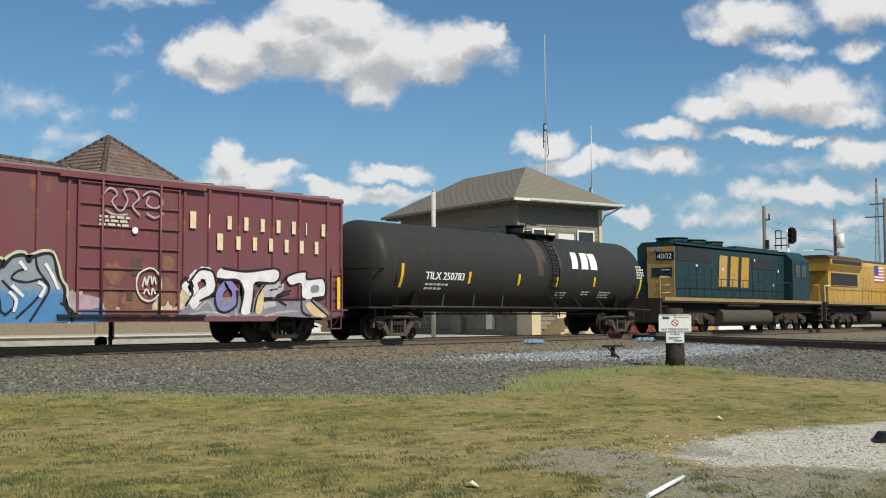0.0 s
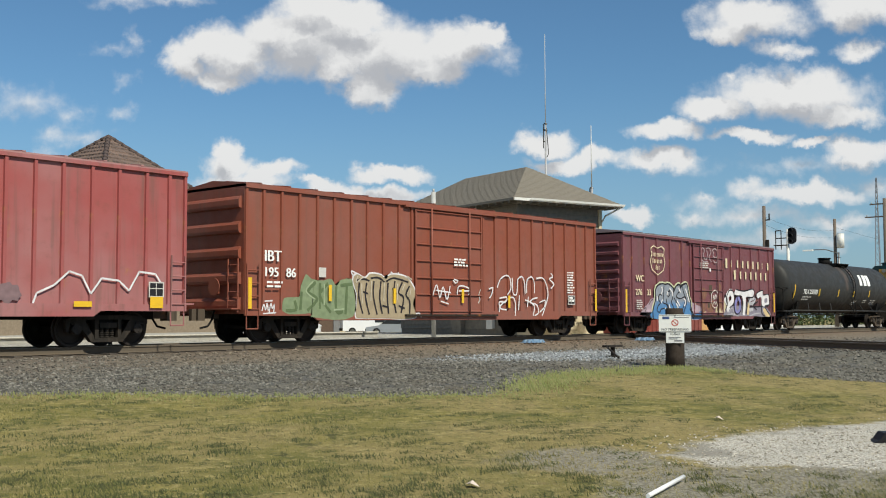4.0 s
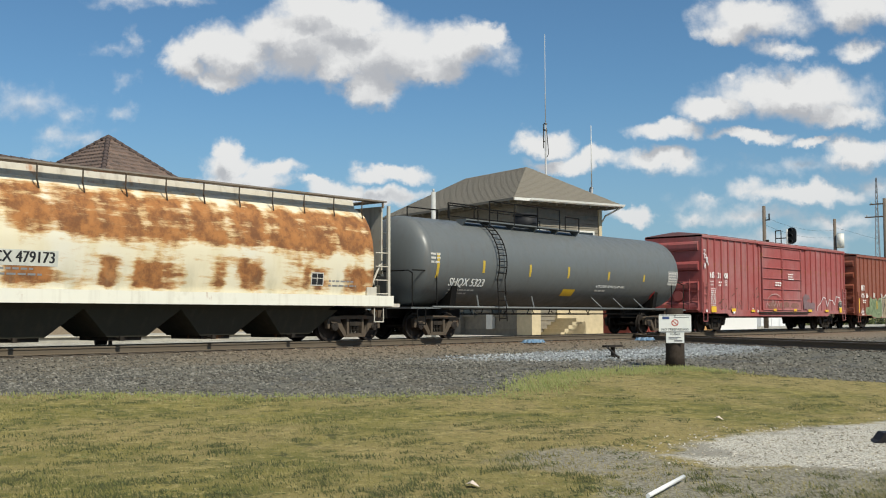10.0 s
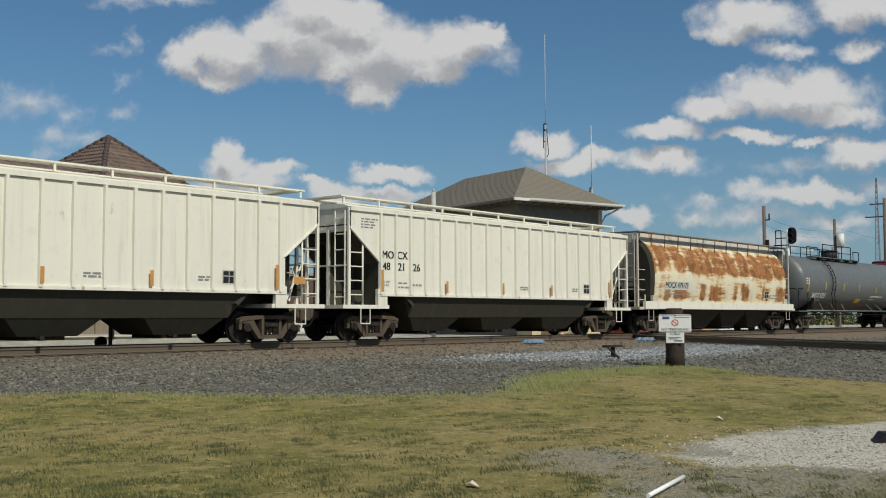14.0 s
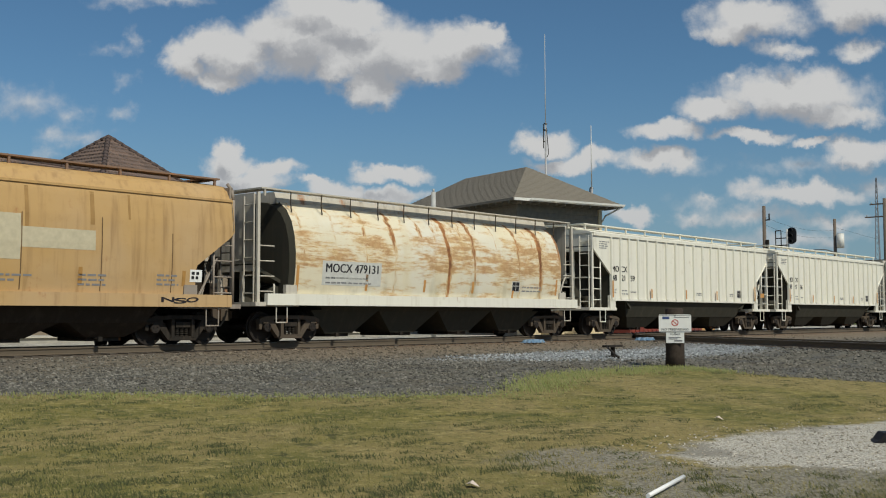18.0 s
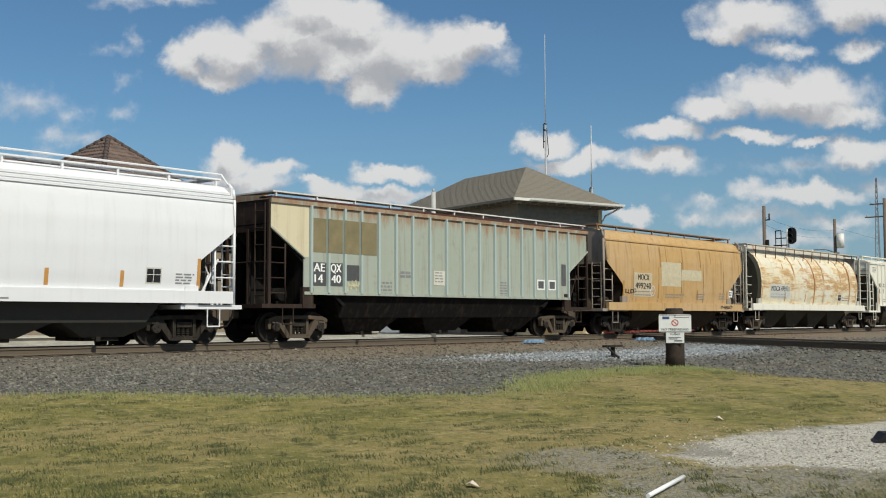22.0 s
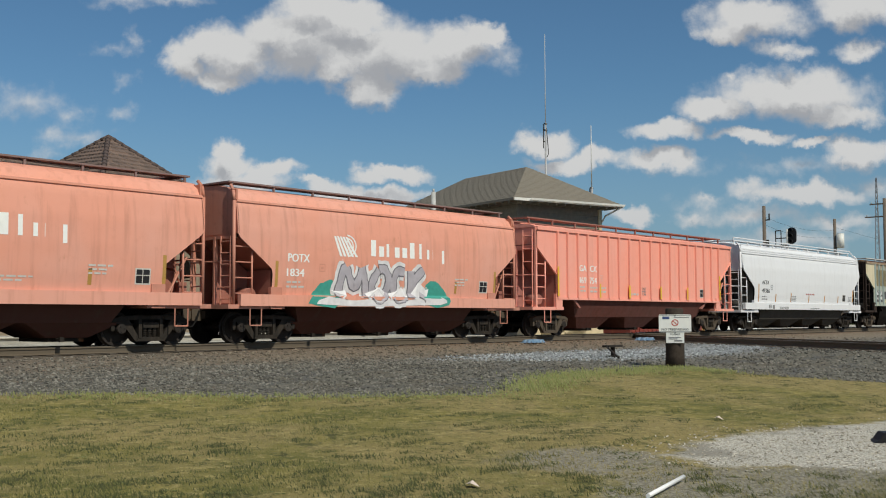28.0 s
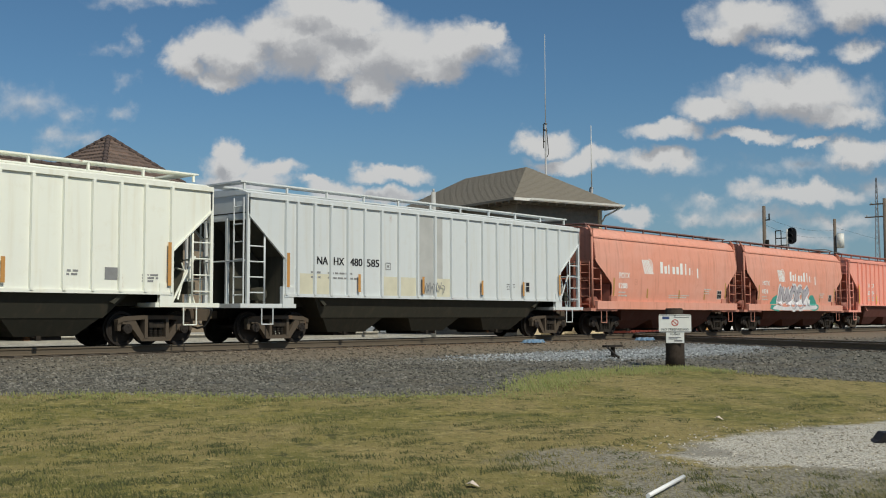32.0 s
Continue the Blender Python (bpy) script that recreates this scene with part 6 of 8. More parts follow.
    bars(car, small_print(11.4 - h, 1.92, .3, 2, .12, .08, 7), INK, side, lift=.01)
    seam = plain("dark_seam_grime", (.13, .075, .03), .8, vary=.4)
    bars(car, [(x - h, 1.42, .028, z - 1.42) for x, z in ((2.16, 2.9), (4.34, 3.0), (6.46, 3.3), (8.62, 3.3), (10.75, 3.0))], seam, side, "panel_seam", "dark grimy vertical sheet seam", lift=.005)
    runs = plain("brown_run", (.33, .19, .06), .7, vary=.4, scale=3)
    bars(car, [(x - h, z, w, 3.95 - z) for x, z, w in ((4.45, 3.0, .16), (5.05, 2.9, .07), (6.55, 2.7, .10), (3.5, 3.2, .06), (8.3, 3.1, .12), (9.4, 3.3, .07))], runs, side, "stain_run", "brown grime run below the roof", lift=.003)
    scrawl(car, "50,100 8,70 6,30 44,2 86,24 94,66 62,98 36,92|50,80 46,24|40,66 50,80", 3.62 - h, 1.68, .42, .46, .035, WHITE_SP, side, .012, "chalk_mark", "white circled chalk mark")
    tag_paint(car, "LUDO", 1.5 - h, 2.4 - h, 1.75, 1.95, ((BLACKSP, .02),), side, 3)
    tag_paint(car, "NSO", 10.4 - h, 11.6 - h, 1.12, 1.27, ((BLACKSP, .02),), lambda z: 1.588, 3)
    reflectors(car, h, [(1.3, -.1, .4), (4.3, 0, .2), (8.0, 0, 0), (11.1, 0, 0)], side, plain("dull_ochre", (.38, .2, .05), .6))
    # pale green-grey hopper
    gg = paint("pale_green_grey_paint", (0.33, 0.36, 0.295), 0.6, 0.35, 0.5, 0.02, rust_band=(2.9, 4.3, .8), dirt_col=(0.20, 0.175, 0.12))
    gpost = paint("pale_green_post_paint", (0.37, 0.44, 0.415), 0.6, 0.3, 0.3, 0.05, dirt_col=(0.2, 0.16, 0.1))
    # black here paints the sunless underside below the overhanging sides
    gdark = paint("shaded_black_under", (0.007, 0.0065, 0.006), 0.85, 0.3, 0.2)
    car, h = ribbed_hopper(-157.0, -140.12, "pale green-grey ribbed hopper with brown patch and rust stains", gg, gdark, POSTS_C, zcut=3.4, end=paint("dark_brown_end", (.035, .023, .018), .8, .4, .3, .2), board=paint("pale_walkway", (.62, .60, .57), .6, .3, .2, .15), post_mat=gpost, rb=(.24, -1.5, -1.1))
    for y in (-1, 1):
        part("roof_edge", Geo().box(-h, y * 1.0, 4.28, h, y * 1.565, 4.34), paint("rusty_roof_edge", (.085, .035, .028), .85, .5, .3, .3), car, "rusty dark roof edge")
    mud = plain("brown_green_patch", (.20, .165, .085), .7, vary=.4, scale=2.5)
    bars(car, [(a + .07 - h, 2.75, b - a - .14, 1.05) for a, b in ((1.6, 2.32), (2.32, 3.02), (3.02, 3.75), (3.75, 4.55))], mud, S, "paint_patch", "brown overpainted squares between the ribs")
    bars(car, [(x - .05 - h, 2.75, .1, 1.05) for x in (2.32, 3.02, 3.75)], mud, lambda z: 1.581, "paint_patch")
    part("end_panel", Geo().prism([(-h + .02, 4.15), (-h + 1.52, 4.15), (-h + 1.52, 2.58), (-h + 1.34, 2.58), (-h + .02, 3.44)], -1.508, -1.503, "y"), paint("cream_end_paint", (.62, .54, .36), .6, .3, .35, .05, dirt_col=(.3, .2, .1)), car, "cream panel at the car end")
    scrawl(car, "4,4 10,70 30,20 40,84 52,30 60,70 74,10|20,50 90,46|66,90 84,40 96,80", 3.15 - h, 1.55, .55, .42, .05, plain("straw_spray", (.5, .47, .3), .6), lambda z: 1.506, .006)
    bars(car, [(1.67 - h, 1.72, .58, .72), (2.39 - h, 1.72, .56, .72), (3.09 - h, 1.9, .59, .5)], plain("dark_grey_patch", (.07, .07, .07), .6), S, "number_panel", "dark grey number panel")
    letters(car, [("AE", 1.72 - h, 2.16, .25, .46), ("QX", 2.44 - h, 2.16, .25, .44), ("14", 1.76 - h, 1.82, .25, .34), ("40", 2.46 - h, 1.82, .25, .4)], WHITE, lambda z: 1.51)
    bars(car, [(7.3 - h, 1.85, .6, .5)], plain("yellowed_paper", (.56, .54, .46), .7), S, "paper_notice", "weathered paper notice")
    bars(car, small_print(7.36 - h, 2.26, .48, 4, .1, .04, 12), GREYI, S, lift=.009)
    bars(car, [(13.35 - h, 1.8, .5, .4), (14.1 - h, 1.8, .5, .4)], WHITE, S, "data_panel")
    bars(car, [(13.42 - h, 1.86, .36, .28), (14.17 - h, 1.86, .36, .28), (15.0 - h, 2.0, .3, .85)], plain("slate_panel", (.09, .09, .09), .6), lambda z: 1.507, "data_panel")
    bars(car, small_print(4.6 - h, 1.85, .6, 4, .12, .06, 4) + small_print(5.6 - h, 2.2, .6, 2, .12, .08, 5) + small_print(11 - h, 2.0, .6, 6, .1, .05, 6), GREYI, S)
    # white-grey smooth hopper
    wg = paint("light_grey_paint", (0.72, 0.72, 0.73), 0.45, 0.08, 0.12, 0.0, dirt_col=(0.35, 0.33, 0.3))
    # body grey darkened for the bays, standing in for shade below
    wdark = paint("shaded_grey_under", (0.060, 0.058, 0.052), 0.8, 0.5, 0.2)
    car, h, side = shell_hopper(-174.8, -158.3, "clean light grey smooth-sided covered hopper with ochre markers", wg, wdark, TEAR, 1.1, 1.48, 4, bands=(4.05, 4.16, 4.27), rusty=False, zcut=3.2, zr=4.72)
    for s in (-1, 1):
        part("roof_rail", Geo().pipe([(-h + .1, s * .98, 4.74), (-h + .1, s * .98, 4.86), (h - .1, s * .98, 4.86), (h + .02, s * 1.2, 4.5), (h + .02, s * 1.42, 3.9)], .03), wg, car)
    letters(car, [("ACFX", 2.2 - h, 2.48, .2, .86), ("49366", 2.2 - h, 2.03, .22, .95)], INK, side)
    bars(car, small_print(2.2 - h, 1.8, .8, 2, .14, .06, 3) + small_print(5.9 - h, 1.85, .8, 4, .08, .04, 4) + small_print(14.5 - h, 1.9, .6, 4, .08, .04, 5), GREYI, side)
    bars(car, small_print(8.0 - h, 1.98, 1.3, 1, .1, .08, 5), plain("red_stencil", (.42, .17, .16), .6), side, "stencil")
    bars(car, small_print(4.3 - h, 1.25, 1.2, 2, .08, .04, 6) + small_print(8.5 - h, 1.2, 1.3, 2, .08, .04, 7) + [(2.9 - h, 1.2, .12, .2), (3.1 - h, 1.2, .12, .2), (3.4 - h, 1.18, .25, .2)], GREYI, lambda z: 1.587)
    bars(car, [(13.6 - h, 1.68, .42, .36)], INK, side, "data_panel")
    reflectors(car, h, [(1.75, -.05, .5), (3.9, -.05, 0), (5.9, -.05, .1), (8.4, -.05, 0), (10.7, -.05, 0), (12.8, -.05, 0), (15.2, -.05, .4)], side, OCHRE)
    boxed_mark(car, 3.28 - h, 2.2, GREYI, side)
    # salmon ribbed hopper
    sal = paint("salmon_paint", (0.86, 0.335, 0.245), 0.55, 0.1, 0.15, 0.0, dirt_col=(0.4, 0.16, 0.1))
    # salmon made far darker underneath to hold the shade there
    sdark = paint("shaded_salmon_under", (0.12, 0.035, 0.024), 0.8, 0.5, 0.3, dirt_col=(.05, .03, .02))
    # slope: dusty salmon, darkened for the shade inside the ends
    car, h = ribbed_hopper(-192.8, -176.15, "salmon pink ribbed covered hopper with white numbers", sal, sdark, POSTS_B, slope=paint("shaded_dusty_salmon_slope", (0.30, 0.10, 0.07), 0.8, 0.4, 0.2), zcut=3.45, zmid=2.42, board=paint("dull_red_walkway", (.28, .12, .09), .7, .4, .2))
    letters(car, [("GA", 2.98 - h, 2.62, .25), ("CX", 3.75 - h, 2.62, .25), ("469", 2.88 - h, 2.13, .25, .58), ("754", 3.72 - h, 2.13, .25, .52)], WHITE, S)
    bars(car, small_print(2.95 - h, 1.95, .45, 2, .16, .06, 3) + small_print(3.75 - h, 1.93, 1.5, 2, .16, .07, 4) + small_print(6.9 - h, 1.7, .7, 1, .1, .08, 5), DIMW, S)
    letters(car, [("DO NOT", 7.75 - h, 1.96, .09), ("HAMMER", 7.72 - h, 1.83, .09), ("ON CAR", 7.75 - h, 1.70, .09)], GREYI, S)
    bars(car, [(13.35 - h, 1.7, .4, .34)], INK, S, "data_panel")
    reflectors(car, h, [(1.3, -.02, .75), (4.35, -.05, .15), (6.7, -.05, .15), (9.4, -.05, .15), (11.9, -.05, .15), (15.2, -.02, .75)], P, REFL)
    boxed_mark(car, 4.5 - h, 2.25, plain("pale_pink_lettering", (.72, .42, .36), .6), S)
    # two orange-pink smooth hoppers
    pot = paint("faded_orange_pink_paint", (0.71, 0.305, 0.21), 0.55, 0.14, 0.3, 0.02, dirt_col=(0.28, 0.11, 0.06))
    # orange for the bays with underbody shade mixed into it
    pdark = paint("shaded_orange_under", (0.10, 0.038, 0.026), 0.85, 0.4, 0.3)
    # dusty slope sheets, their shade painted in as a deeper orange
    pslope = paint("shaded_dusty_orange_slope", (0.30, 0.10, 0.065), 0.8, 0.4, 0.2)
    pend = paint("brownish_orange_end", (0.50, 0.19, 0.12), 0.65, 0.4, 0.3)
    pboard = paint("grey_red_walkway", (.2, .13, .12), .7, .4, .2)
    for rear, front, num, lab in ((-207.35, -194.2, "1834", "orange-pink covered hopper with white emblem and teal-backed graffiti"), (-221.65, -208.5, "1208", "orange-pink covered hopper with white emblem and name")):
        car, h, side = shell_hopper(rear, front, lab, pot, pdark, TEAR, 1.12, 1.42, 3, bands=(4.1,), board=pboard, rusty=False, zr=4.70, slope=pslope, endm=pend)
        letters(car, [("POTX", 1.88 - h, 2.42, .24, .85), (num, 1.85 - h, 1.98, .23, .68)], WHITE, side)
        bars(car, small_print(1.85 - h, 1.78, .8, 2, .14, .06, 3) + small_print(6.2 - h, 1.72, 2.0, 2, .09, .045, 4) + small_print(9.6 - h, 2.05, .7, 3, .1, .05, 5), DIMW, side)
        bars(car, [(11.0 - h, 1.65, .4, .36)], INK, side, "data_panel")
        boxed_mark(car, 3.15 - h, 2.15, plain("faint_lettering", (.60, .26, .18), .6), side)
        # emblem: converging white strokes
        g = Geo()
        for k in range(5):
            x = 3.75 + k * .12 - h
            pts = [(x, 3.28), (x + .09, 3.28), (x + .36 + k * .05, 2.66), (x + .25 + k * .05, 2.66)]
            g.add([(a, -side(b) - .006, b) for a, b in pts], [(0, 3, 2, 1)])
        for k in range(3):
            r0, r1 = .12 + k * .1, .16 + k * .1
            a = [radians(t) for t in range(-80, 100, 15)]
            vs = [(4.28 - h + r * math.cos(t) * 1.25, -side(3.0 + r * math.sin(t)) - .0065 - .0005 * k, 3.0 + r * math.sin(t)) for t in a for r in (r0, r1)]
            g.add(vs, [(2 * i, 2 * i + 1, 2 * i + 3, 2 * i + 2) for i in range(len(a) - 1)])
        part("emblem", g, WHITE, car, "white converging-lines emblem")
        nm = []
        for i, hh in enumerate((.42, .27, .34, .27, .27, .42)):
            nm.append((5.34 + i * .37 - h, 2.72, .32 if i != 2 else .17, hh * 1.25))
        for i, hh in enumerate((.42, .27, .27, .38)):
            nm.append((7.60 + i * .39 - h, 2.72 - (.13 if i == 3 else 0), .33 if i != 2 else .04, hh * 1.22))
        name_blocks(car, nm[:6], WHITE, side, .72, "bold white block of the painted name")
        name_blocks(car, nm[6:], WHITE, side, .36, "thin white block of the painted name")
        reflectors(car, h, [(1.4, -.1, .5), (4.2, -.02, 0), (7.1, -.02, 0), (9.6, -.02, 0), (11.8, -.1, .5)], side, plain("dull_ochre_strip", (.42, .24, .06), .5))
        if num == "1834":
            deep = lambda z: max(side(z), 1.588 if z < 1.43 else 0)
            X, Z, W, H = 3.55 - h, 1.09, 5.25, 1.6
            fill_in(car, "-15,2 -12,27 -5,45 3,50 8,2|84,4 85,40 93,55 104,39 108,5", X, Z, W, H, TEAL, deep, .004, "graffiti_halo", "teal spray cloud", .04)
            M = "7,19 11,67 14,79|14,76 21,38 27,75|27,78 30,48 31,19|42,75 36,46 39,18 46,22 51,52 47,76 42,75|65,72 58,72 55,43 58,18 67,23|71,75 71,20|83,79 73,46 86,20"
            scrawl(car, M, X, Z, W, H, .60, WHITE_SP, deep, .010, label="mauve graffiti letters with white outline")
            fill_in(car, "-3,2 -1,19 13,13 32,14 53,12 71,14 96,23 99,5", X, Z, W, H, WHITE_SP, deep, .014, rough=.02)
            scrawl(car, M, X, Z, W, H, .35, plain("mauve_outline_spray", (.16, .15, .17), .5, vary=.3), deep, .018)
            scrawl(car, M, X, Z, W, H, .27, plain("mauve_spray", (.40, .37, .40), .5, vary=.35, scale=3), deep, .024)
    # light grey and cream ribbed hoppers at the end
    lg = paint("pale_grey_paint", (0.60, 0.63, 0.63), 0.55, 0.14, 0.2, 0.02, dirt_col=(0.42, 0.35, 0.2))
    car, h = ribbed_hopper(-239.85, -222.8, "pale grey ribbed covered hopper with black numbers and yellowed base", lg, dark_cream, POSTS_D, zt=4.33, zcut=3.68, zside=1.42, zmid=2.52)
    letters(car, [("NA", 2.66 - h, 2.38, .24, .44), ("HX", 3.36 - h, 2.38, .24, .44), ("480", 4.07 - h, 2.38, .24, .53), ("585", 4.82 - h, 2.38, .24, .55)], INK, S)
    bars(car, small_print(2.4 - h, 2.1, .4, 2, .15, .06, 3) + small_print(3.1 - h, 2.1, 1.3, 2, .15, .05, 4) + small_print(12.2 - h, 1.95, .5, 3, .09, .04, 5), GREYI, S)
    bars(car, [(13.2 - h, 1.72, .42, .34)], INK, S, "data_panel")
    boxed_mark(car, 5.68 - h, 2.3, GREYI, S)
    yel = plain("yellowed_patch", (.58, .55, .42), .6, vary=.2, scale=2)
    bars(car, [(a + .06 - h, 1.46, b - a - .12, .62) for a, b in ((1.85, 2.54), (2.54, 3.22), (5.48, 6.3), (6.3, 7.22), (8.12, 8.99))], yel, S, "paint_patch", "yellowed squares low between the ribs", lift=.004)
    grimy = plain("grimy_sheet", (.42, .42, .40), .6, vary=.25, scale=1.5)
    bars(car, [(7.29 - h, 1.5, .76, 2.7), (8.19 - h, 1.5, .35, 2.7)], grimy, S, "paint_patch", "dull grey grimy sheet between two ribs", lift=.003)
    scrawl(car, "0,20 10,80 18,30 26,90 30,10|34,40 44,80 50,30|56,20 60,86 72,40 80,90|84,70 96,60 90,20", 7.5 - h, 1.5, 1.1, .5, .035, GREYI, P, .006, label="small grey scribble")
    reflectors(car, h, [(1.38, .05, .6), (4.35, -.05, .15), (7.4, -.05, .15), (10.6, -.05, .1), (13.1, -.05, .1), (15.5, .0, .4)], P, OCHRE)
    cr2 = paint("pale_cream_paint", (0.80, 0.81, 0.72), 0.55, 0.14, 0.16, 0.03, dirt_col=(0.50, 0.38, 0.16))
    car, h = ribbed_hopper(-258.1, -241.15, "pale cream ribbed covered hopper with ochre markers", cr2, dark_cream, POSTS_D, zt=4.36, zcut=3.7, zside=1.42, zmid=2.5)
    bars(car, [(13.6 - h, 1.72, .45, .32)], GREYI, S, "data_panel")
    bars(car, small_print(12.4 - h, 1.9, .5, 2, .09, .05, 4) + small_print(14.7 - h, 1.85, .5, 3, .08, .05, 5) + small_print(6.0 - h, 2.0, .8, 3, .1, .05, 6), GREYI, S)
    reflectors(car, h, [(1.38, .05, .6), (4.35, -.05, .15), (7.4, -.05, .15), (10.8, -.02, .2), (15.45, .0, .75)], P, OCHRE)


make_hoppers()


# ---- locomotives ----
def make_locos():
    blue = paint("dark_blue_paint", (0.013, 0.041, 0.048), 0.45, 0.25, 0.2)
    yel = paint("loco_yellow_paint", (0.45, 0.255, 0.030), 0.5, 0.45, 0.4)
    grille = plain("radiator_grille", (.03, .032, .035), .6, vary=.5, scale=30)
    glass = material("dark_window_glass", .1)[0]
    glass.node_tree.nodes["Principled BSDF"].inputs["Base Color"].default_value = (.02, .025, .03, 1)
    grime = paint("loco_underframe", (.048, .040, .032), .75, .6, .3, .1)
    red_brown = paint("loco_roof_brown", (.105, .05, .034), .6, .4, .2)
    for which in (0, 1):
        if which == 0:
            car, L = train_car("locomotive", 43.4, 62.6, "dark blue and yellow diesel locomotive with long hood", "locomotive")
            hoodm, topm = blue, blue
        else:
            car, L = train_car("locomotive", 62.9, 85.0, "yellow diesel locomotive with brown roof and grey trucks", "locomotive")
            hoodm, topm = yel, red_brown
        h = L / 2
        part("underframe", Geo().box(-h + .6, -1.15, .95, h - .6, 1.15, 1.42), BLACK, car)
        part("deck", Geo().box(-h + .2, -1.5, 1.42, h - .2, 1.5, 1.62), grime, car)
        for y in (-1, 1):
            part("walkway_edge", Geo().box(-h + .4, y * 1.5, 1.5, h - .4, y * 1.54, 1.66), paint("dull_yellow_edge", (.30, .20, .065), .6, .6, .5), car, "yellow walkway edge stripe")
        top = 4.35 if which == 0 else 4.25
        a, b = -h + (2.3 if which == 0 else 1.1), h - 4.4
        wid = 1.0 if which == 0 else 1.25
        part("long_hood", Geo().prism([(-wid, 1.62), (wid, 1.62), (wid, top - .25), (wid - .25, top), (-wid + .25, top), (-wid, top - .25)], a, b), hoodm, car)
        if which == 0:
            part("rear_panel", Geo().box(a - .03, -wid - .02, 1.62, a - .005, wid * .45, top - .25), yel, car, "yellow end panel")
            part("number_board", Geo().box(a - .06, -wid, 3.45, a - .032, -.05, 3.85), INK, car)
            vs, fs = TEXTS[("4002", BOLD)]
            wide = max(v[0] for v in vs)
            part("lettering", Geo().add([(a - .064, -.1 - v[0] / wide * (wid - .2), 3.52 + v[1] * .36) for v in vs], fs), WHITE, car)
            part("emblem_block", Geo().box(a - .04, -wid + .1, 2.65, a - .031, wid * .2, 3.1), blue, car, "dark block emblem on yellow")
            pieces("headlight", Geo().cyl((a - .12, .1, 3.98), (a - .03, .1, 3.98), .13, 12).cyl((a - .12, -.2, 3.98), (a - .03, -.2, 3.98), .13, 12), TREAD, car)
            # large yellow emblem on the hood: three plain slanted forms
            for k in range(3):
                x = 6.75 + k * 1.26 - h
                part("emblem_block", Geo().prism([(x, 2.28), (x + .88, 2.28), (x + 1.06, 3.86), (x + .18, 3.86)], -wid - .034, -wid - .022, "y"), yel, car, "large plain slanted yellow emblem form")
            for k in range(4):
                part("grab_iron", Geo().pipe([(a - .03, -.75, 1.9 + k * .36), (a - .09, -.75, 1.9 + k * .36), (a - .09, -.35, 1.9 + k * .36), (a - .03, -.35, 1.9 + k * .36)], .014), WHITE, car)
            for x, z in ((a + 2.1, 3.2), (a + 4.9, 3.1), (a + 10.9, 2.4), (a + 11.6, 3.2), (a + 8.6, 3.7)):
                part("lifting_lug", Geo().box(x, -wid - .05, z, x + .11, -wid - .003, z + .13), WHITE, car)
            part("radiator_grille", Geo().box(a + .3, -wid - .018, 3.45, a + 3.7, -wid - .003, top - .27), grille, car)
            part("air_intake", Geo().box(a + 8.4, -wid - .03, 3.3, a + 11.2, -wid - .005, 3.9), grille, car)
            for k in range(3):
                x = a + 1.6 + k * 1.9
                part("radiator_fan", Geo().cyl((x, 0, top), (x, 0, top + .22), .75, 20).cyl((x, 0, top + .22), (x, 0, top + .26), .8, 20), topm, car)
            part("blower_housing", Geo().box(a + 7.2, -.7, top - .05, a + 12.5, .7, top + .12), topm, car)
            part("roof_walkway", Geo().box(a, -wid - .06, top - .14, b, -wid + .15, top - .06), topm, car)
        else:
            part("radiator_section", Geo().prism([(-1.5, top - .35), (-1.25, top - .75), (1.25, top - .75), (1.5, top - .35), (1.5, top + .02), (-1.5, top + .02)], a - .2, a + 5.2), hoodm, car, "flared yellow radiator housing")
            part("radiator_roof", Geo().prism([(-1.55, top + .02), (1.55, top + .02), (1.2, top + .22), (-1.2, top + .22)], a - .25, a + 5.25), topm, car, "dull brown roof sheet")
            part("radiator_mesh", Geo().box(a + .1, -1.52, top - .3, a + 4.9, -1.502, top - .06), grille, car)
            part("roof_brow", Geo().box(a + 5.2, -1.0, top, b, 1.0, top + .14), topm, car)
            part("grille", Geo().box(a + .5, -wid - .03, 2.6, a + 4.8, -wid - .005, 3.4), grille, car)
            st = plain("flag_red", (.45, .06, .06), .5)
            bars(car, [(a + 7.9, 3.0 + k * .2, 1.8, .1) for k in range(5)], st, lambda z: wid + .01, "flag_stripe")
            bars(car, [(a + 7.9, 3.1 + k * .2, 1.8, .1) for k in range(5)], WHITE, lambda z: wid + .01, "flag_stripe")
            bars(car, [(a + 7.9, 3.5, .8, .6)], plain("flag_blue", (.05, .07, .25), .5), lambda z: wid + .016, "flag_field")
            for k in range(8):
                part("door_panel", Geo().box(a + 5.6 + k * .28, -wid - .02, 1.9, a + 5.85 + k * .28, -wid - .005, 3.2), yel, car) if k < 6 else None
        # hood doors
        for k in range(14 if which == 0 else 9):
            x = a + (1.4 if which == 0 else 9.9) + k * .78
            if x + .7 < b:
                part("hood_door", Geo().box(x, -wid - .018, 1.75, x + .7, -wid - .004, 3.2), hoodm, car)
        cab = part("cab", Geo().prism([(-1.5, 1.62), (1.5, 1.62), (1.5, 3.9), (1.0, 4.4), (-1.0, 4.4), (-1.5, 3.9)], b, b + 2.3), hoodm, car)
        pieces("cab_window", Geo().box(b + .35, -1.53, 2.95, b + 1.0, -1.49, 3.65).box(b + 1.2, -1.53, 2.95, b + 1.85, -1.49, 3.65), glass, cab)
        part("short_hood", Geo().prism([(-.95, 1.62), (.95, 1.62), (.95, 3.0), (.6, 3.2), (-.6, 3.2), (-.95, 3.0)], b + 2.3, h - .7), hoodm, car)
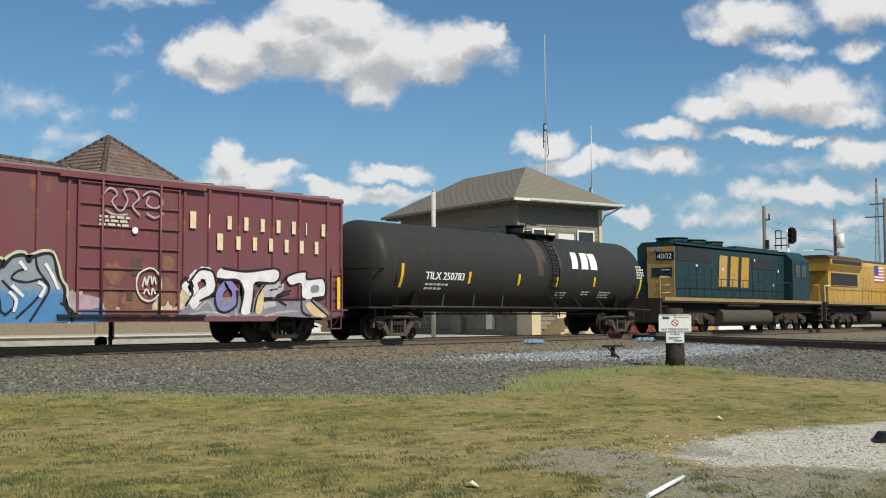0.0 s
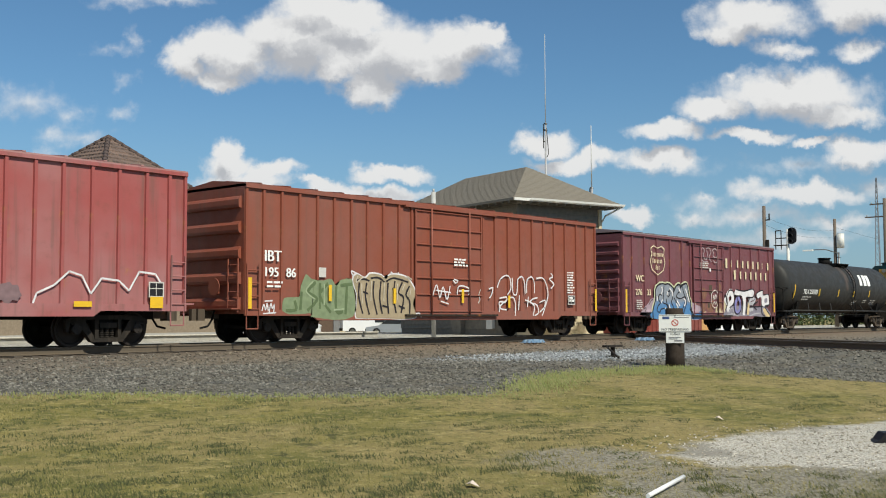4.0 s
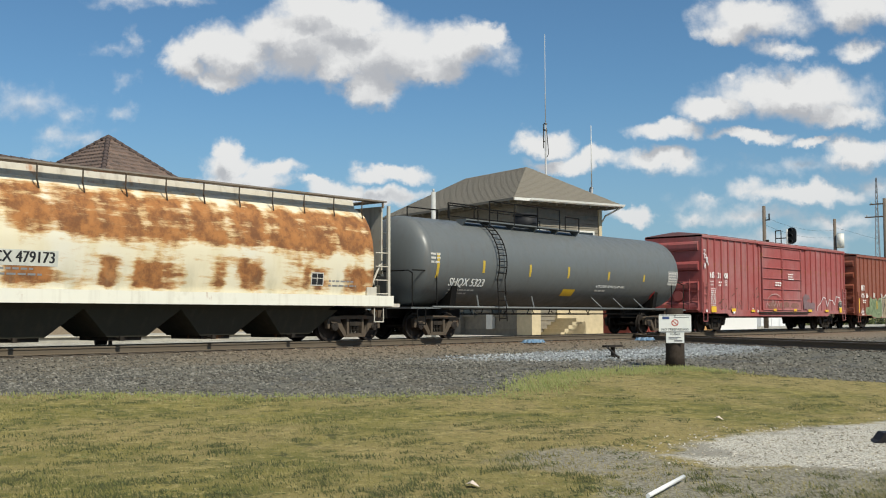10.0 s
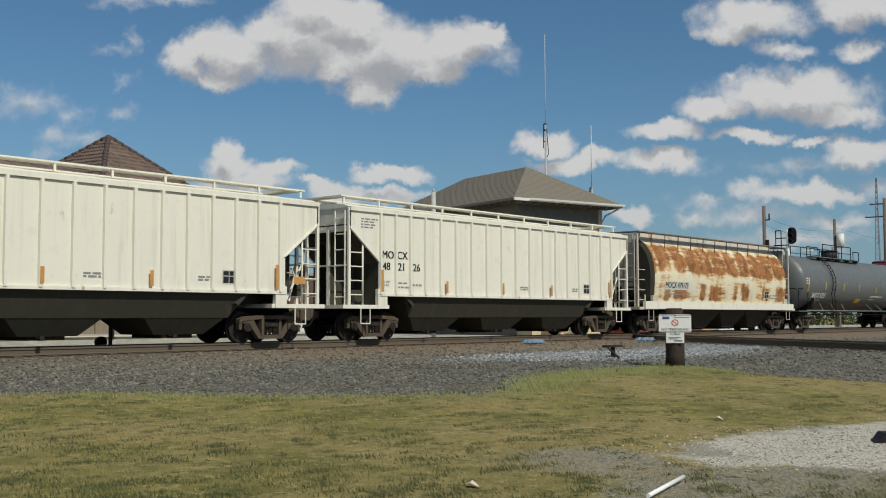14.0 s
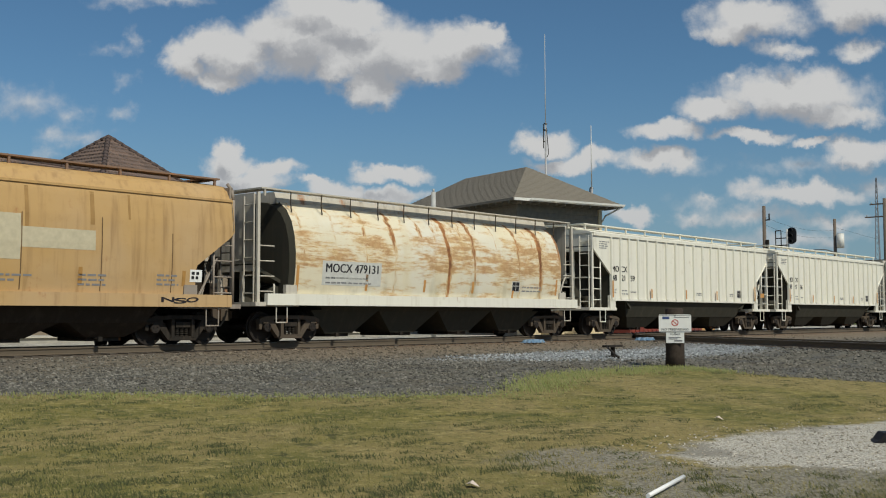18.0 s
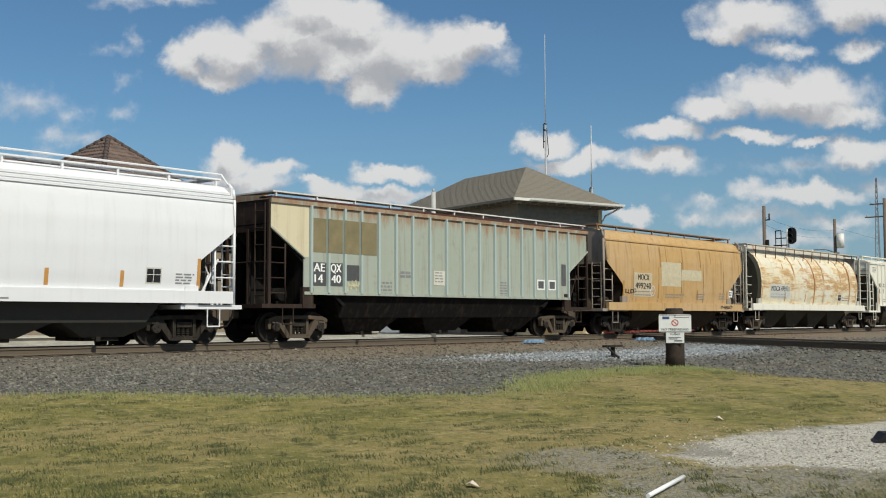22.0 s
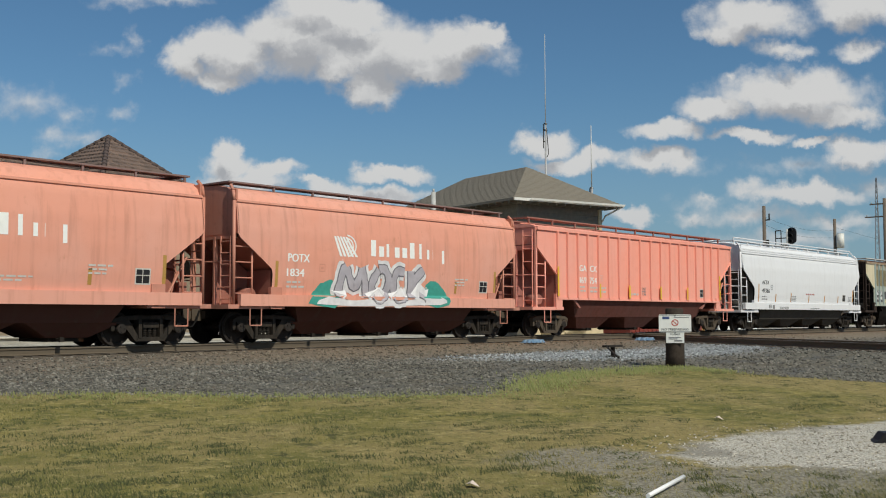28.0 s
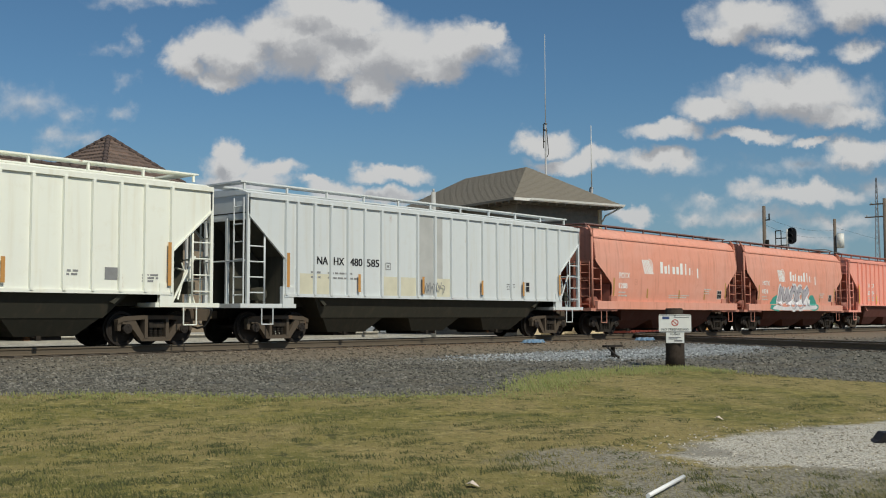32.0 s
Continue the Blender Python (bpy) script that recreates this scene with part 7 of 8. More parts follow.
        part("fuel_tank", Geo().loft([[(x, 1.42 * math.copysign(abs(math.cos(t)) ** .6, math.cos(t)), .75 + .48 * math.copysign(abs(math.sin(t)) ** .6, math.sin(t))) for t in [2 * math.pi * i / 28 for i in range(28)]] for x in (-3.2, -2.9, 2.4, 2.7)]), paint("dusty_tank_grey", (.075, .066, .054), .7, .5, .3), car, "grey-brown fuel tank")
        part("air_reservoir", Geo().cyl((-2.7, -1.32, 1.36), (1.0, -1.32, 1.36), .13, 12), grime, car)
        for s in (-1, 1):
            part("pilot", Geo().box(s * (h - .25), -1.45, .5, s * (h - .1), 1.45, 1.62), grime, car)
            coupler(car, s * (h - .3), s)
            g = Geo()
            for y in (-1.35, 1.35):
                g.pipe([(s * (h - .3), y, 1.62), (s * (h - .3), y, 2.6), (s * (h - 1.15), y, 2.6)], .025)
            pieces("end_handrail", g, WHITE if which else yel, car)
            for y in (-1.25, 1.25):
                for k in range(3):
                    part("step", Geo().box(s * (h - .5) - .25, y - .22, .5 + k * .36, s * (h - .5) + .25, y + .22, .54 + k * .36), grime, car)
            tk = part("truck", Geo().box(s * (h - 3.9) - 1.9, -.9, .6, s * (h - 3.9) + 1.9, .9, .95), BLACK, car)
            tx = s * (h - 3.9)
            for y in (-1.05, 1.05):
                part("sideframe", Geo().prism([(tx - 2.1, .45), (tx - 2.1, .75), (tx - 1.2, .95), (tx + 1.2, .95), (tx + 2.1, .75), (tx + 2.1, .45), (tx + 1.9, .4), (tx + 1.6, .62), (tx + 1.2, .62), (tx + .9, .4), (tx + .4, .4), (tx + .25, .6), (tx - .25, .6), (tx - .4, .4), (tx - .9, .4), (tx - 1.2, .62), (tx - 1.6, .62), (tx - 1.9, .4)], y - .09, y + .09, "y").cyl((tx - 1.0, y * 1.12, .6), (tx - 1.0, y * 1.12, .9), .12, 10).cyl((tx + 1.0, y * 1.12, .6), (tx + 1.0, y * 1.12, .9), .12, 10), grime, tk)
            for dx in (-1.7, 0, 1.7):
                w = part("wheelset", WHEELSET, None, tk)
                w.location = (tx + dx, 0, WHEEL_R)
                AXLES.append(w)
        rail = Geo().pipe([(a + .2, -1.47, 2.62), (b - .1, -1.47, 2.62)], .02)
        n = 10
        for i in range(n + 1):
            x = a + .2 + (b - a - .3) * i / n
            rail.cyl((x, -1.47, 1.62), (x, -1.47, 2.62), .018, 6)
        part("side_handrail", rail, yel if which else grime, car)


make_locos()


# ---- wooden signal tower behind the tracks ----
SHINGLE = plain("grey_brown_shingle", (0.175, 0.155, 0.122), 0.95, vary=0.3, scale=9, bumpy=0.3)
CLAP = plain("weathered_clapboard", (0.20, 0.178, 0.140), 0.85, vary=0.35, scale=4, bumpy=0.2)
TRIMW = plain("chipped_white_trim", (0.66, 0.65, 0.60), 0.6, vary=0.2, scale=5)
BOARDED = plain("beige_boarding", (0.55, 0.46, 0.30), 0.7, vary=0.25, scale=3)
CONC = plain("pale_concrete", (0.34, 0.325, 0.285), 0.9, vary=0.3, scale=3, bumpy=0.2)
GLASS = material("window_glass", 0.08)[0]
GLASS.node_tree.nodes["Principled BSDF"].inputs["Base Color"].default_value = (0.03, 0.035, 0.04, 1)


def hip_roof(parent, x0, y0, x1, y1, z0, z1, mat, courses=14, name="roof", over=0.09, lip=0.05):
    """Hip roof laid in overlapping courses; each slope is a part, its courses are sub-parts."""
    w = min(x1 - x0, y1 - y0) / 2
    long_x = (x1 - x0) > (y1 - y0)
    A, B, C, D = (x0, y0), (x1, y0), (x1, y1), (x0, y1)
    if long_x:
        R1, R2 = (x0 + w, y0 + w), (x1 - w, y0 + w)
        slopes = [(A, B, R2, R1), (B, C, R2, R2), (C, D, R1, R2), (D, A, R1, R1)]
    else:
        R1, R2 = (x0 + w, y0 + w), (x0 + w, y1 - w)
        slopes = [(A, B, R1, R1), (B, C, R2, R1), (C, D, R2, R2), (D, A, R1, R2)]
    for a, b, c, d in slopes:
        g = Geo()
        g.add([(*a, z0), (*b, z0), (*c, z1), (*d, z1)], [(0, 1, 2, 3)] if c != d else [(0, 1, 2)])
        s = part(name, g, mat, parent)
        for k in range(courses):
            t0, t1 = k / courses, min(1.0, (k + 1.25) / courses)
            L = lambda p, q, t: (p[0] + (q[0] - p[0]) * t, p[1] + (q[1] - p[1]) * t)
            p0, p1, p2, p3 = L(a, d, t0), L(b, c, t0), L(b, c, t1), L(a, d, t1)
            za, zb = z0 + (z1 - z0) * t0, z0 + (z1 - z0) * t1
            h = Geo().add([(*p0, za + lip), (*p1, za + lip), (*p2, zb + .008), (*p3, zb + .008), (*p0, za), (*p1, za)], [(0, 1, 2, 3), (4, 5, 1, 0)])
            part("shingle_course", h, mat, s)
    return slopes


def wall_box(parent, x0, y0, x1, y1, z0, z1, mat, t=.2):
    for a in ((x0, y0, x1, y0 + t), (x0, y1 - t, x1, y1), (x0, y0 + t, x0 + t, y1 - t), (x1 - t, y0 + t, x1, y1 - t)):
        part("wall", Geo().box(a[0], a[1], z0, a[2], a[3], z1), mat, parent)


def make_tower():
    # local x runs along the short front, local y to the back
    t = thing("signal_tower", "two-storey grey clapboard signal tower with shingled hip roof", "signal tower", 46.17, 8.81, 0, -15.5)
    W, D, ze = 7.9, 14.1, 7.2
    wall_box(t, .95, .95, W - .95, D - .95, -.3, ze - .1, CLAP)
    hip_roof(t, 0, 0, W, D, ze, ze + 2.42, SHINGLE, 26, lip=.03)
    part("soffit", Geo().box(.05, .05, ze - .1, W - .05, D - .05, ze - .02), CLAP, t)
    for a in ((-.02, -.06, W + .02, 0), (-.06, 0, 0, D), (W, 0, W + .06, D), (0, D, W, D + .06)):
        part("fascia", Geo().box(a[0], a[1], ze - .13, a[2], a[3], ze + .02), TRIMW if a[3] == 0 else CLAP, t)
    part("gutter", Geo().prism([(-.08, ze - .1), (-.2, ze - .08), (-.22, ze + .03), (-.2, ze + .03), (-.18, ze - .06), (-.08, ze - .08)], 1.0, W), TRIMW, t, "white metal gutter")
    part("downpipe", Geo().pipe([(W - .1, -.12, ze - .08), (W - .8, .6, ze - .6), (W - .88, .88, ze - 1.0), (W - .88, .88, 0)], .05), TRIMW, t)
    for y in np.arange(.5, D, .62):
        part("rafter_tail", Geo().box(.06, y, ze - .24, .95, y + .1, ze - .1), CLAP, t)
    for x in np.arange(.5, W, .62):
        part("rafter_tail", Geo().box(x, .06, ze - .24, x + .1, .95, ze - .1), CLAP, t)
    # clapboards of the upper storey, front and long side
    for z in np.arange(.1, ze - .3, .24):
        part("clapboard", Geo().prism([(.95, z), (.90, z), (.94, z + .26)], .9, W - .9), CLAP, t)
        part("clapboard", Geo().prism([(.95, z), (.90, z), (.94, z + .26)], .9, D - .9, "y"), CLAP, t)
    for x, y in ((.9, .9), (W - 1.05, .86)):
        part("corner_board", Geo().box(x - .04, y - .04, -.2, x + .18, y + .1, ze - .1), CLAP if x < 2 else BOARDED, t)
    # front windows: boarded light, dark sash, white-slatted boards, framed sash
    def window(x0, x1, z0, z1, fill, frame, long_side=False):
        def bx(a, b, c, d, e, f):
            return Geo().box(b, a, c, e, d, f) if long_side else Geo().box(a, b, c, d, e, f)
        w = part("window", bx(x0, .80, z0, x1, .88, z1), fill, t)
        for a in ((x0 - .1, z0 - .1, x1 + .1, z0), (x0 - .1, z1, x1 + .1, z1 + .1), (x0 - .1, z0, x0, z1), (x1, z0, x1 + .1, z1)):
            part("window_frame", bx(a[0], .77, a[1], a[2], .90, a[3]), frame, w)
        part("sash_bar", bx(x0, .78, (z0 + z1) / 2 - .03, x1, .86, (z0 + z1) / 2 + .03), frame, w)
    window(1.15, 1.75, 4.4, 5.6, BOARDED, CLAP)
    window(1.95, 2.7, 4.2, 5.6, GLASS, TRIMW)
    window(3.0, 3.5, 4.2, 5.5, TRIMW, CLAP)
    window(3.7, 4.9, 4.2, 5.5, TRIMW, CLAP)
    window(5.2, 6.3, 4.2, 5.6, GLASS, TRIMW)
    for x0 in (1.4, 2.6, 4.6, 5.8, 8.2, 9.4, 11.2):
        window(x0, x0 + .95, 4.2, 5.7, GLASS, CLAP, True)
    for x0 in (2.2, 5.0, 9.0):
        window(x0, x0 + 1.0, .9, 2.4, GLASS, CLAP, True)
    part("belt_course", Geo().box(.84, .84, 3.5, W - .84, .95, 3.75).box(.84, .95, 3.5, .95, D - .84, 3.75), TRIMW, t)
    # front steps with beige side wall
    for k in range(5):
        part("step", Geo().box(2.4 + k * .28, -.9, -.3, 4.2, .9, -.25 + .19 * (k + 1)), BOARDED, t)
    part("lower_wall_panel", Geo().box(3.6, .80, -.3, W - .96, .90, 2.6), BOARDED, t, "pale beige boarded lower wall")
    part("porch_pier", Geo().box(.6, -.7, -.3, 1.2, .6, 1.3), BOARDED, t)
    part("conduit_box", Geo().box(.70, 3.0, .1, .88, 3.6, 1.0), TRIMW, t)
    part("wall_cabinet", Geo().box(.6, 6.0, -.2, .9, 7.1, 1.0), CLAP, t)


make_tower()


def mast(x, y, z0, z1, r, label, whip):
    m = thing("radio_mast", label, "radio mast", x, y, z0)
    k = (z1 - z0) * .70
    part("mast_tube", Geo().cyl((0, 0, 0), (0, 0, k), r, 10, r * .8), plain("galvanised_tube", (.36, .36, .36), .5, .4), m)
    part("whip_antenna", Geo().cyl((0, 0, k - .6), (0, 0, z1 - z0), r * .42, 8, r * .22), plain("whip_grey", (.50, .50, .48), .5), m, "pale fibreglass whip")
    pieces("antenna_bracket", Geo().box(-.12, -.05, k - .5, .12, .05, k - .42).box(-.12, -.05, k - .1, .12, .05, k - .02).pipe([(.1, 0, k - .3), (.25, 0, k - 1.4), (.3, 0, k - 1.9), (.12, 0, k - 2.1)], .025), IRON, m)
    if whip:
        part("side_antenna", Geo().cyl((-.22, 0, k - 1.6), (-.22, 0, k - .1), .03, 6).box(-.22, -.02, k - 1.2, 0, .02, k - 1.15), IRON, m)


mast(53.64, 12.0, -.24, 18.2, .07, "tall thin antenna mast behind the signal tower", True)
mast(57.8, 11.4, -.24, 13.0, .11, "shorter antenna mast behind the signal tower", True)


def steel_post():
    p = thing("steel_post", "slim grey steel post standing before the tower", "post", 38.9, 8.2, -.24)
    part("tube", Geo().cyl((0, 0, 0), (0, 0, 7.05), .11, 12).cyl((0, 0, 7.05), (0, 0, 7.2), .05, 8), plain("post_grey", (.40, .40, .38), .6), p)
    part("base_plate", Geo().box(-.25, -.25, 0, .25, .25, .06), CONC, p)


steel_post()


# ---- tile-roofed brick depot ----
def make_depot():
    brick = plain("brown_brick", (0.225, 0.178, 0.125), 0.9, vary=0.35, scale=8, bumpy=0.3)
    m, n, b = material("clay_tile", 0.8)
    p = n.obj()
    along = n.math("FLOOR", n.math("MULTIPLY", n.vec("DOT_PRODUCT", p, (1, 1, 0)), 3.82))
    sz = n.add("ShaderNodeSeparateXYZ")
    n.put(sz.inputs[0], p)
    pick = n.add("ShaderNodeTexWhiteNoise")
    pick.noise_dimensions = "2D"
    cell = n.add("ShaderNodeCombineXYZ")
    n.put(cell.inputs[0], along)
    n.put(cell.inputs[1], n.math("FLOOR", n.math("MULTIPLY", sz.outputs[2], 3.9)))
    n.put(pick.inputs["Vector"], cell.outputs[0])
    c = n.mix(n.math("ADD", n.math("MULTIPLY", n.noise(p, 2.5, 5), 0.45), n.math("MULTIPLY", pick.outputs["Value"], 0.6)), (0.075, 0.054, 0.045), (0.215, 0.142, 0.108))
    c = n.mix(n.ramp(n.noise(p, 9, 3), 0.55, 0.7), c, (0.10, 0.088, 0.078))
    n.put(b.inputs["Base Color"], c)
    bump(n, b, n.math("SINE", n.math("MULTIPLY", n.vec("DOT_PRODUCT", p, (1, 1, 0)), 24.0)), 0.6, 0.04)
    tile = m
    ridge_tile = plain("ridge_tile", (0.075, 0.052, 0.045), 0.8, vary=0.3)
    d = thing("railway_depot", "brown brick depot with steep clay tile roofs", "railway depot", 33.92, 28.74, 0, 10)
    s = 6.6
    wall_box(d, -s + .9, -s + .9, s - .9, s - .9, -.3, 5.6, brick, .3)
    hip_roof(d, -s, -s, s, s + .001, 5.5, 11.15, tile, 22, name="roof_slope", lip=.11)
    part("finial", Geo().cyl((0, 0, 11.1), (0, 0, 11.25), .16, 10), ridge_tile, d)
    for sx, sy in ((-1, -1), (1, -1), (-1, 1), (1, 1)):
        for k in range(24):
            t0, t1 = k / 24, (k + 1.1) / 24
            part("hip_tile", Geo().cyl((sx * s * (1 - t0), sy * s * (1 - t0), 5.55 + 5.65 * t0), (sx * s * (1 - t1), sy * s * (1 - t1), 5.55 + 5.65 * t1), .15, 8, .12), ridge_tile, d)
    # long wing
    x0, x1, y0, y1 = -46, -s + .9, -10.5 + 6.2 - 2.2, 3.6
    wall_box(d, x0 + .9, y0 + .9, x1, y1 - .9, -.3, 4.6, brick, .3)
    w = (y1 - y0) / 2
    ym = (y0 + y1) / 2
    for y in (y0, y1):
        g = Geo().add([(x0, y, 4.5), (x1 + 3, y, 4.5), (x1 + 3, ym, 8.85), (x0, ym, 8.85)], [(0, 1, 2, 3)])
        sl = part("roof_slope", g, tile, d)
        for k in range(18):
            t0, t1 = k / 18, min(1, (k + 1.2) / 18)
            ya, yb, za, zb = y + (ym - y) * t0, y + (ym - y) * t1, 4.5 + 4.35 * t0, 4.5 + 4.35 * t1
            part("shingle_course", Geo().add([(x0, ya, za + .11), (x1 + 3, ya, za + .11), (x1 + 3, yb, zb + .01), (x0, yb, zb + .01), (x0, ya, za), (x1 + 3, ya, za)], [(0, 1, 2, 3), (4, 5, 1, 0)]), tile, sl)
    for k in range(70):
        x = x0 + (x1 + 3 - x0) * k / 70
        part("ridge_tile", Geo().cyl((x, ym, 8.86), (x + .72, ym, 8.86), .15, 8, .12), ridge_tile, d)
    for k in range(9):
        x = -40 + k * 4.1
        part("window", Geo().box(x, y0 + .86, .9, x + 1.3, y0 + .94, 3.0), GLASS, d)
    for k, x in enumerate((-4.5, -1.5, 1.8, 4.2)):
        part("window", Geo().box(x, -s + .86, .9, x + 1.2, -s + .93, 3.2), GLASS, d)


make_depot()
pl = part("platform", Geo().box(-20, 14.0, -.3, 41, 46, -.02), CONC)
structure(pl, "pale concrete depot platform behind the tracks", "platform")
part("platform_edge", Geo().box(-20, 13.9, -.02, 41, 14.5, .03), plain("platform_edge_stone", (.5, .47, .4), .9), pl)


# ---- trespass sign on a cut-off pole ----
def make_sign():
    x, y, z = 21.47, -14.23, -.42
    s = thing("warning_sign", "white warning signs on a cut-off dark wooden pole", "sign", x, y, z, -58)
    wood = plain("creosoted_pole", (.045, .034, .026), .9, vary=.5, scale=14, bumpy=.5)
    rings = []
    for k, (zz, r) in enumerate(((0, .215), (.3, .205), (.8, .2), (1.31, .195), (1.34, .17))):
        rings.append([(r * (1 + .04 * math.sin(5 * a + k)) * math.cos(a), r * (1 + .04 * math.sin(3 * a)) * math.sin(a), zz) for a in [2 * math.pi * i / 18 for i in range(18)]])
    part("pole_stub", Geo().loft(rings), wood, s)
    white = plain("sign_white", (.78, .78, .74), .5, vary=.06)
    b = part("sign_board", Geo().prism([(-.35, .83), (-.33, .81), (.33, .81), (.35, .83), (.35, 1.18), (.33, 1.20), (-.33, 1.20), (-.35, 1.18)], -.235, -.222, "y"), white, s)
    pieces("sign_border", Geo().box(-.34, -.239, .822, .34, -.236, .832).box(-.34, -.239, 1.178, .34, -.236, 1.188), GREYI, b)
    g = Geo()
    stick(g, ("NO TRESPASSING", BOLD), -.29, .85, .05, lambda q: .236, width=.58, lift=.003)
    part("lettering", g, INK, b)
    g = Geo().box(-.27, -.24, 1.10, -.12, -.237, 1.155)
    part("logo_block", g, plain("sign_blue", (.05, .08, .2), .5), b, "small dark blue block")
    part("heading_line", Geo().box(-.02, -.24, 1.13, .3, -.237, 1.145), GREYI, b)
    ring = []
    for r in (.075, .058):
        ring.append([(r * math.cos(a), -.2395, 1.02 + r * math.sin(a)) for a in [2 * math.pi * i / 24 for i in range(24)]])
    part("prohibition_ring", Geo().loft(ring, smooth=False, caps=False).add([(-.05, -.24, 1.06), (-.04, -.24, 1.07), (.05, -.24, .98), (.04, -.24, .97)], [(0, 1, 2, 3)]), plain("sign_red", (.5, .06, .04), .5), b)
    c = part("lower_board", Geo().prism([(-.195, .575), (.195, .575), (.195, .815), (-.195, .815)], -.228, -.217, "y"), white, s)
    g = Geo()
    stick(g, ("PLEASE", BOLD), -.1, .75, .035, lambda q: .229, width=.2, lift=.003)
    part("lettering", g, INK, c)
    part("stencil", Geo().box(-.14, -.233, .69, .12, -.23, .71).box(-.14, -.233, .655, .05, -.23, .675).box(-.02, -.233, .61, .15, -.23, .64), GREYI, c)
    for zz in (.80, 1.18):
        part("bolt", Geo().cyl((0, -.245, zz), (0, -.235, zz), .012, 8), IRON, b)


make_sign()


# ---- things lying about ----
def clutter():
    z = float(ground_z(7.8, -21.5))
    r = thing("white_rod", "white plastic pipe lying on the grass", "pipe", 7.85, -21.63, z + .03, 13.5)
    part("tube", Geo().cyl((-.6, 0, 0), (.43, 0, .01), .018, 12), plain("white_plastic", (.8, .8, .78), .4, vary=.05), r)
    z = float(ground_z(12.3, -21.9))
    b = thing("black_block", "black rubber block lying on the gravel", "block", 12.36, -21.98, z, -55)
    part("body", Geo().prism([(-.32, 0), (.45, 0), (.42, .03), (.34, .03), (.28, .11), (-.2, .11), (-.26, .03)], -.13, .13, "y"), plain("black_rubber", (.015, .014, .016), .6), b)
    z = float(ground_z(23.4, -11.6))
    t = thing("ground_lever", "low dark iron switch lever on the ballast", "lever", 23.3, -11.5, z)
    part("stand", Geo().box(-.12, -.12, 0, .12, .12, .05).box(-.04, -.04, .05, .04, .04, .26).box(-.35, -.1, .26, .3, .1, .31), IRON, t)
    part("rod", Geo().cyl((-.3, 0, .28), (-1.2, -.9, .05), .025, 6), IRON, t)
    for x, y, s in ((31.7, -2.9, .55), (37.5, -4.1, .6)):
        f = thing("blue_tarp", "crumpled blue plastic tarp beside the rail joint", "tarp", x, y, -.22, random.uniform(-20, 20))
        g = Geo()
        n = 8
        vs = [((i / n - .5) * s * 1.6, (j / n - .5) * s, .04 + .13 * abs(math.sin(i * 1.9 + j * 1.1)) * (1 if 0 < i < n and 0 < j < n else .1)) for j in range(n + 1) for i in range(n + 1)]
        g.add(vs, [(j * (n + 1) + i, j * (n + 1) + i + 1, (j + 1) * (n + 1) + i + 1, (j + 1) * (n + 1) + i) for j in range(n) for i in range(n)])
        part("sheet", g, plain("blue_plastic", (.10, .18, .27), .5, vary=.3), f)
    for x, y in ((12.87, -19.56), (6.6, -20.6)):
        z = float(ground_z(x, y))
        l = thing("litter", "small pale scrap of litter on the lawn", "litter", x, y, z + .01, random.uniform(0, 90))
        part("scrap", Geo().add([(-.06, -.03, 0), (.05, -.04, .02), (.07, .03, .01), (-.04, .05, .035), (0, 0, .05)], [(0, 1, 4), (1, 2, 4), (2, 3, 4), (3, 0, 4)]), plain("pale_scrap", (.6, .5, .42), .7), l)
    # marker post and valve behind the main track
    p = thing("marker_post", "black and white marker post with a round lamp at its foot", "marker post", 18.0, 2.7, -.25)
    part("post", Geo().box(-.06, -.06, 0, .0, .06, 1.5), IRON, p)
    part("white_face", Geo().box(.0, -.06, .35, .06, .06, 1.5), TRIMW, p)
    part("round_lamp", Geo().cyl((-.35, -.08, .28), (-.35, .08, .28), .17, 14), BLACK, p)


clutter()


# ---- yard behind the train ----
def car_body(name, label, x, y, z, rz, L, mat, van=False):
    c = thing(name, label, "van" if van else "car", x, y, z, rz)
    if van:
        prof = [(-L / 2, .35), (L / 2, .35), (L / 2, .95), (L / 2 - .7, 1.05), (L / 2 - 1.3, 1.75), (L / 2 - 1.3, 2.2), (-L / 2, 2.2)]
    else:
        prof = [(-L / 2, .3), (L / 2, .3), (L / 2, .72), (L / 2 - 1.1, .88), (L / 2 - 1.8, 1.4), (-L / 2 + 1.0, 1.42), (-L / 2 + .3, .95), (-L / 2, .9)]
    part("body", Geo().prism(prof, -.88, .88, "y"), mat, c)
    q = [(L / 2 - 1.25, 1.0), (L / 2 - 1.75, 1.34), (-L / 2 + 1.1, 1.34), (-L / 2 + .7, 1.0)] if not van else [(L / 2 - .85, 1.1), (L / 2 - 1.3, 1.65), (L / 2 - 2.0, 1.65), (L / 2 - 2.0, 1.1)]
    part("window", Geo().prism(q, -.895, .895, "y"), GLASS, c)
    for sx in (-L / 2 + .85, L / 2 - .9):
        for y in (-.82, .82):
            w = part("wheel", Geo().cyl((sx, y - .1, .33), (sx, y + .1, .33), .33, 18), INK, c)
            part("rim", Geo().cyl((sx, y - .115, .33), (sx, y + .115, .33), .2, 12), TREAD, w)
    pieces("bumper", Geo().box(L / 2 - .05, -.8, .38, L / 2 + .07, .8, .6).box(-L / 2 - .07, -.8, .38, -L / 2 + .05, .8, .6), IRON, c)


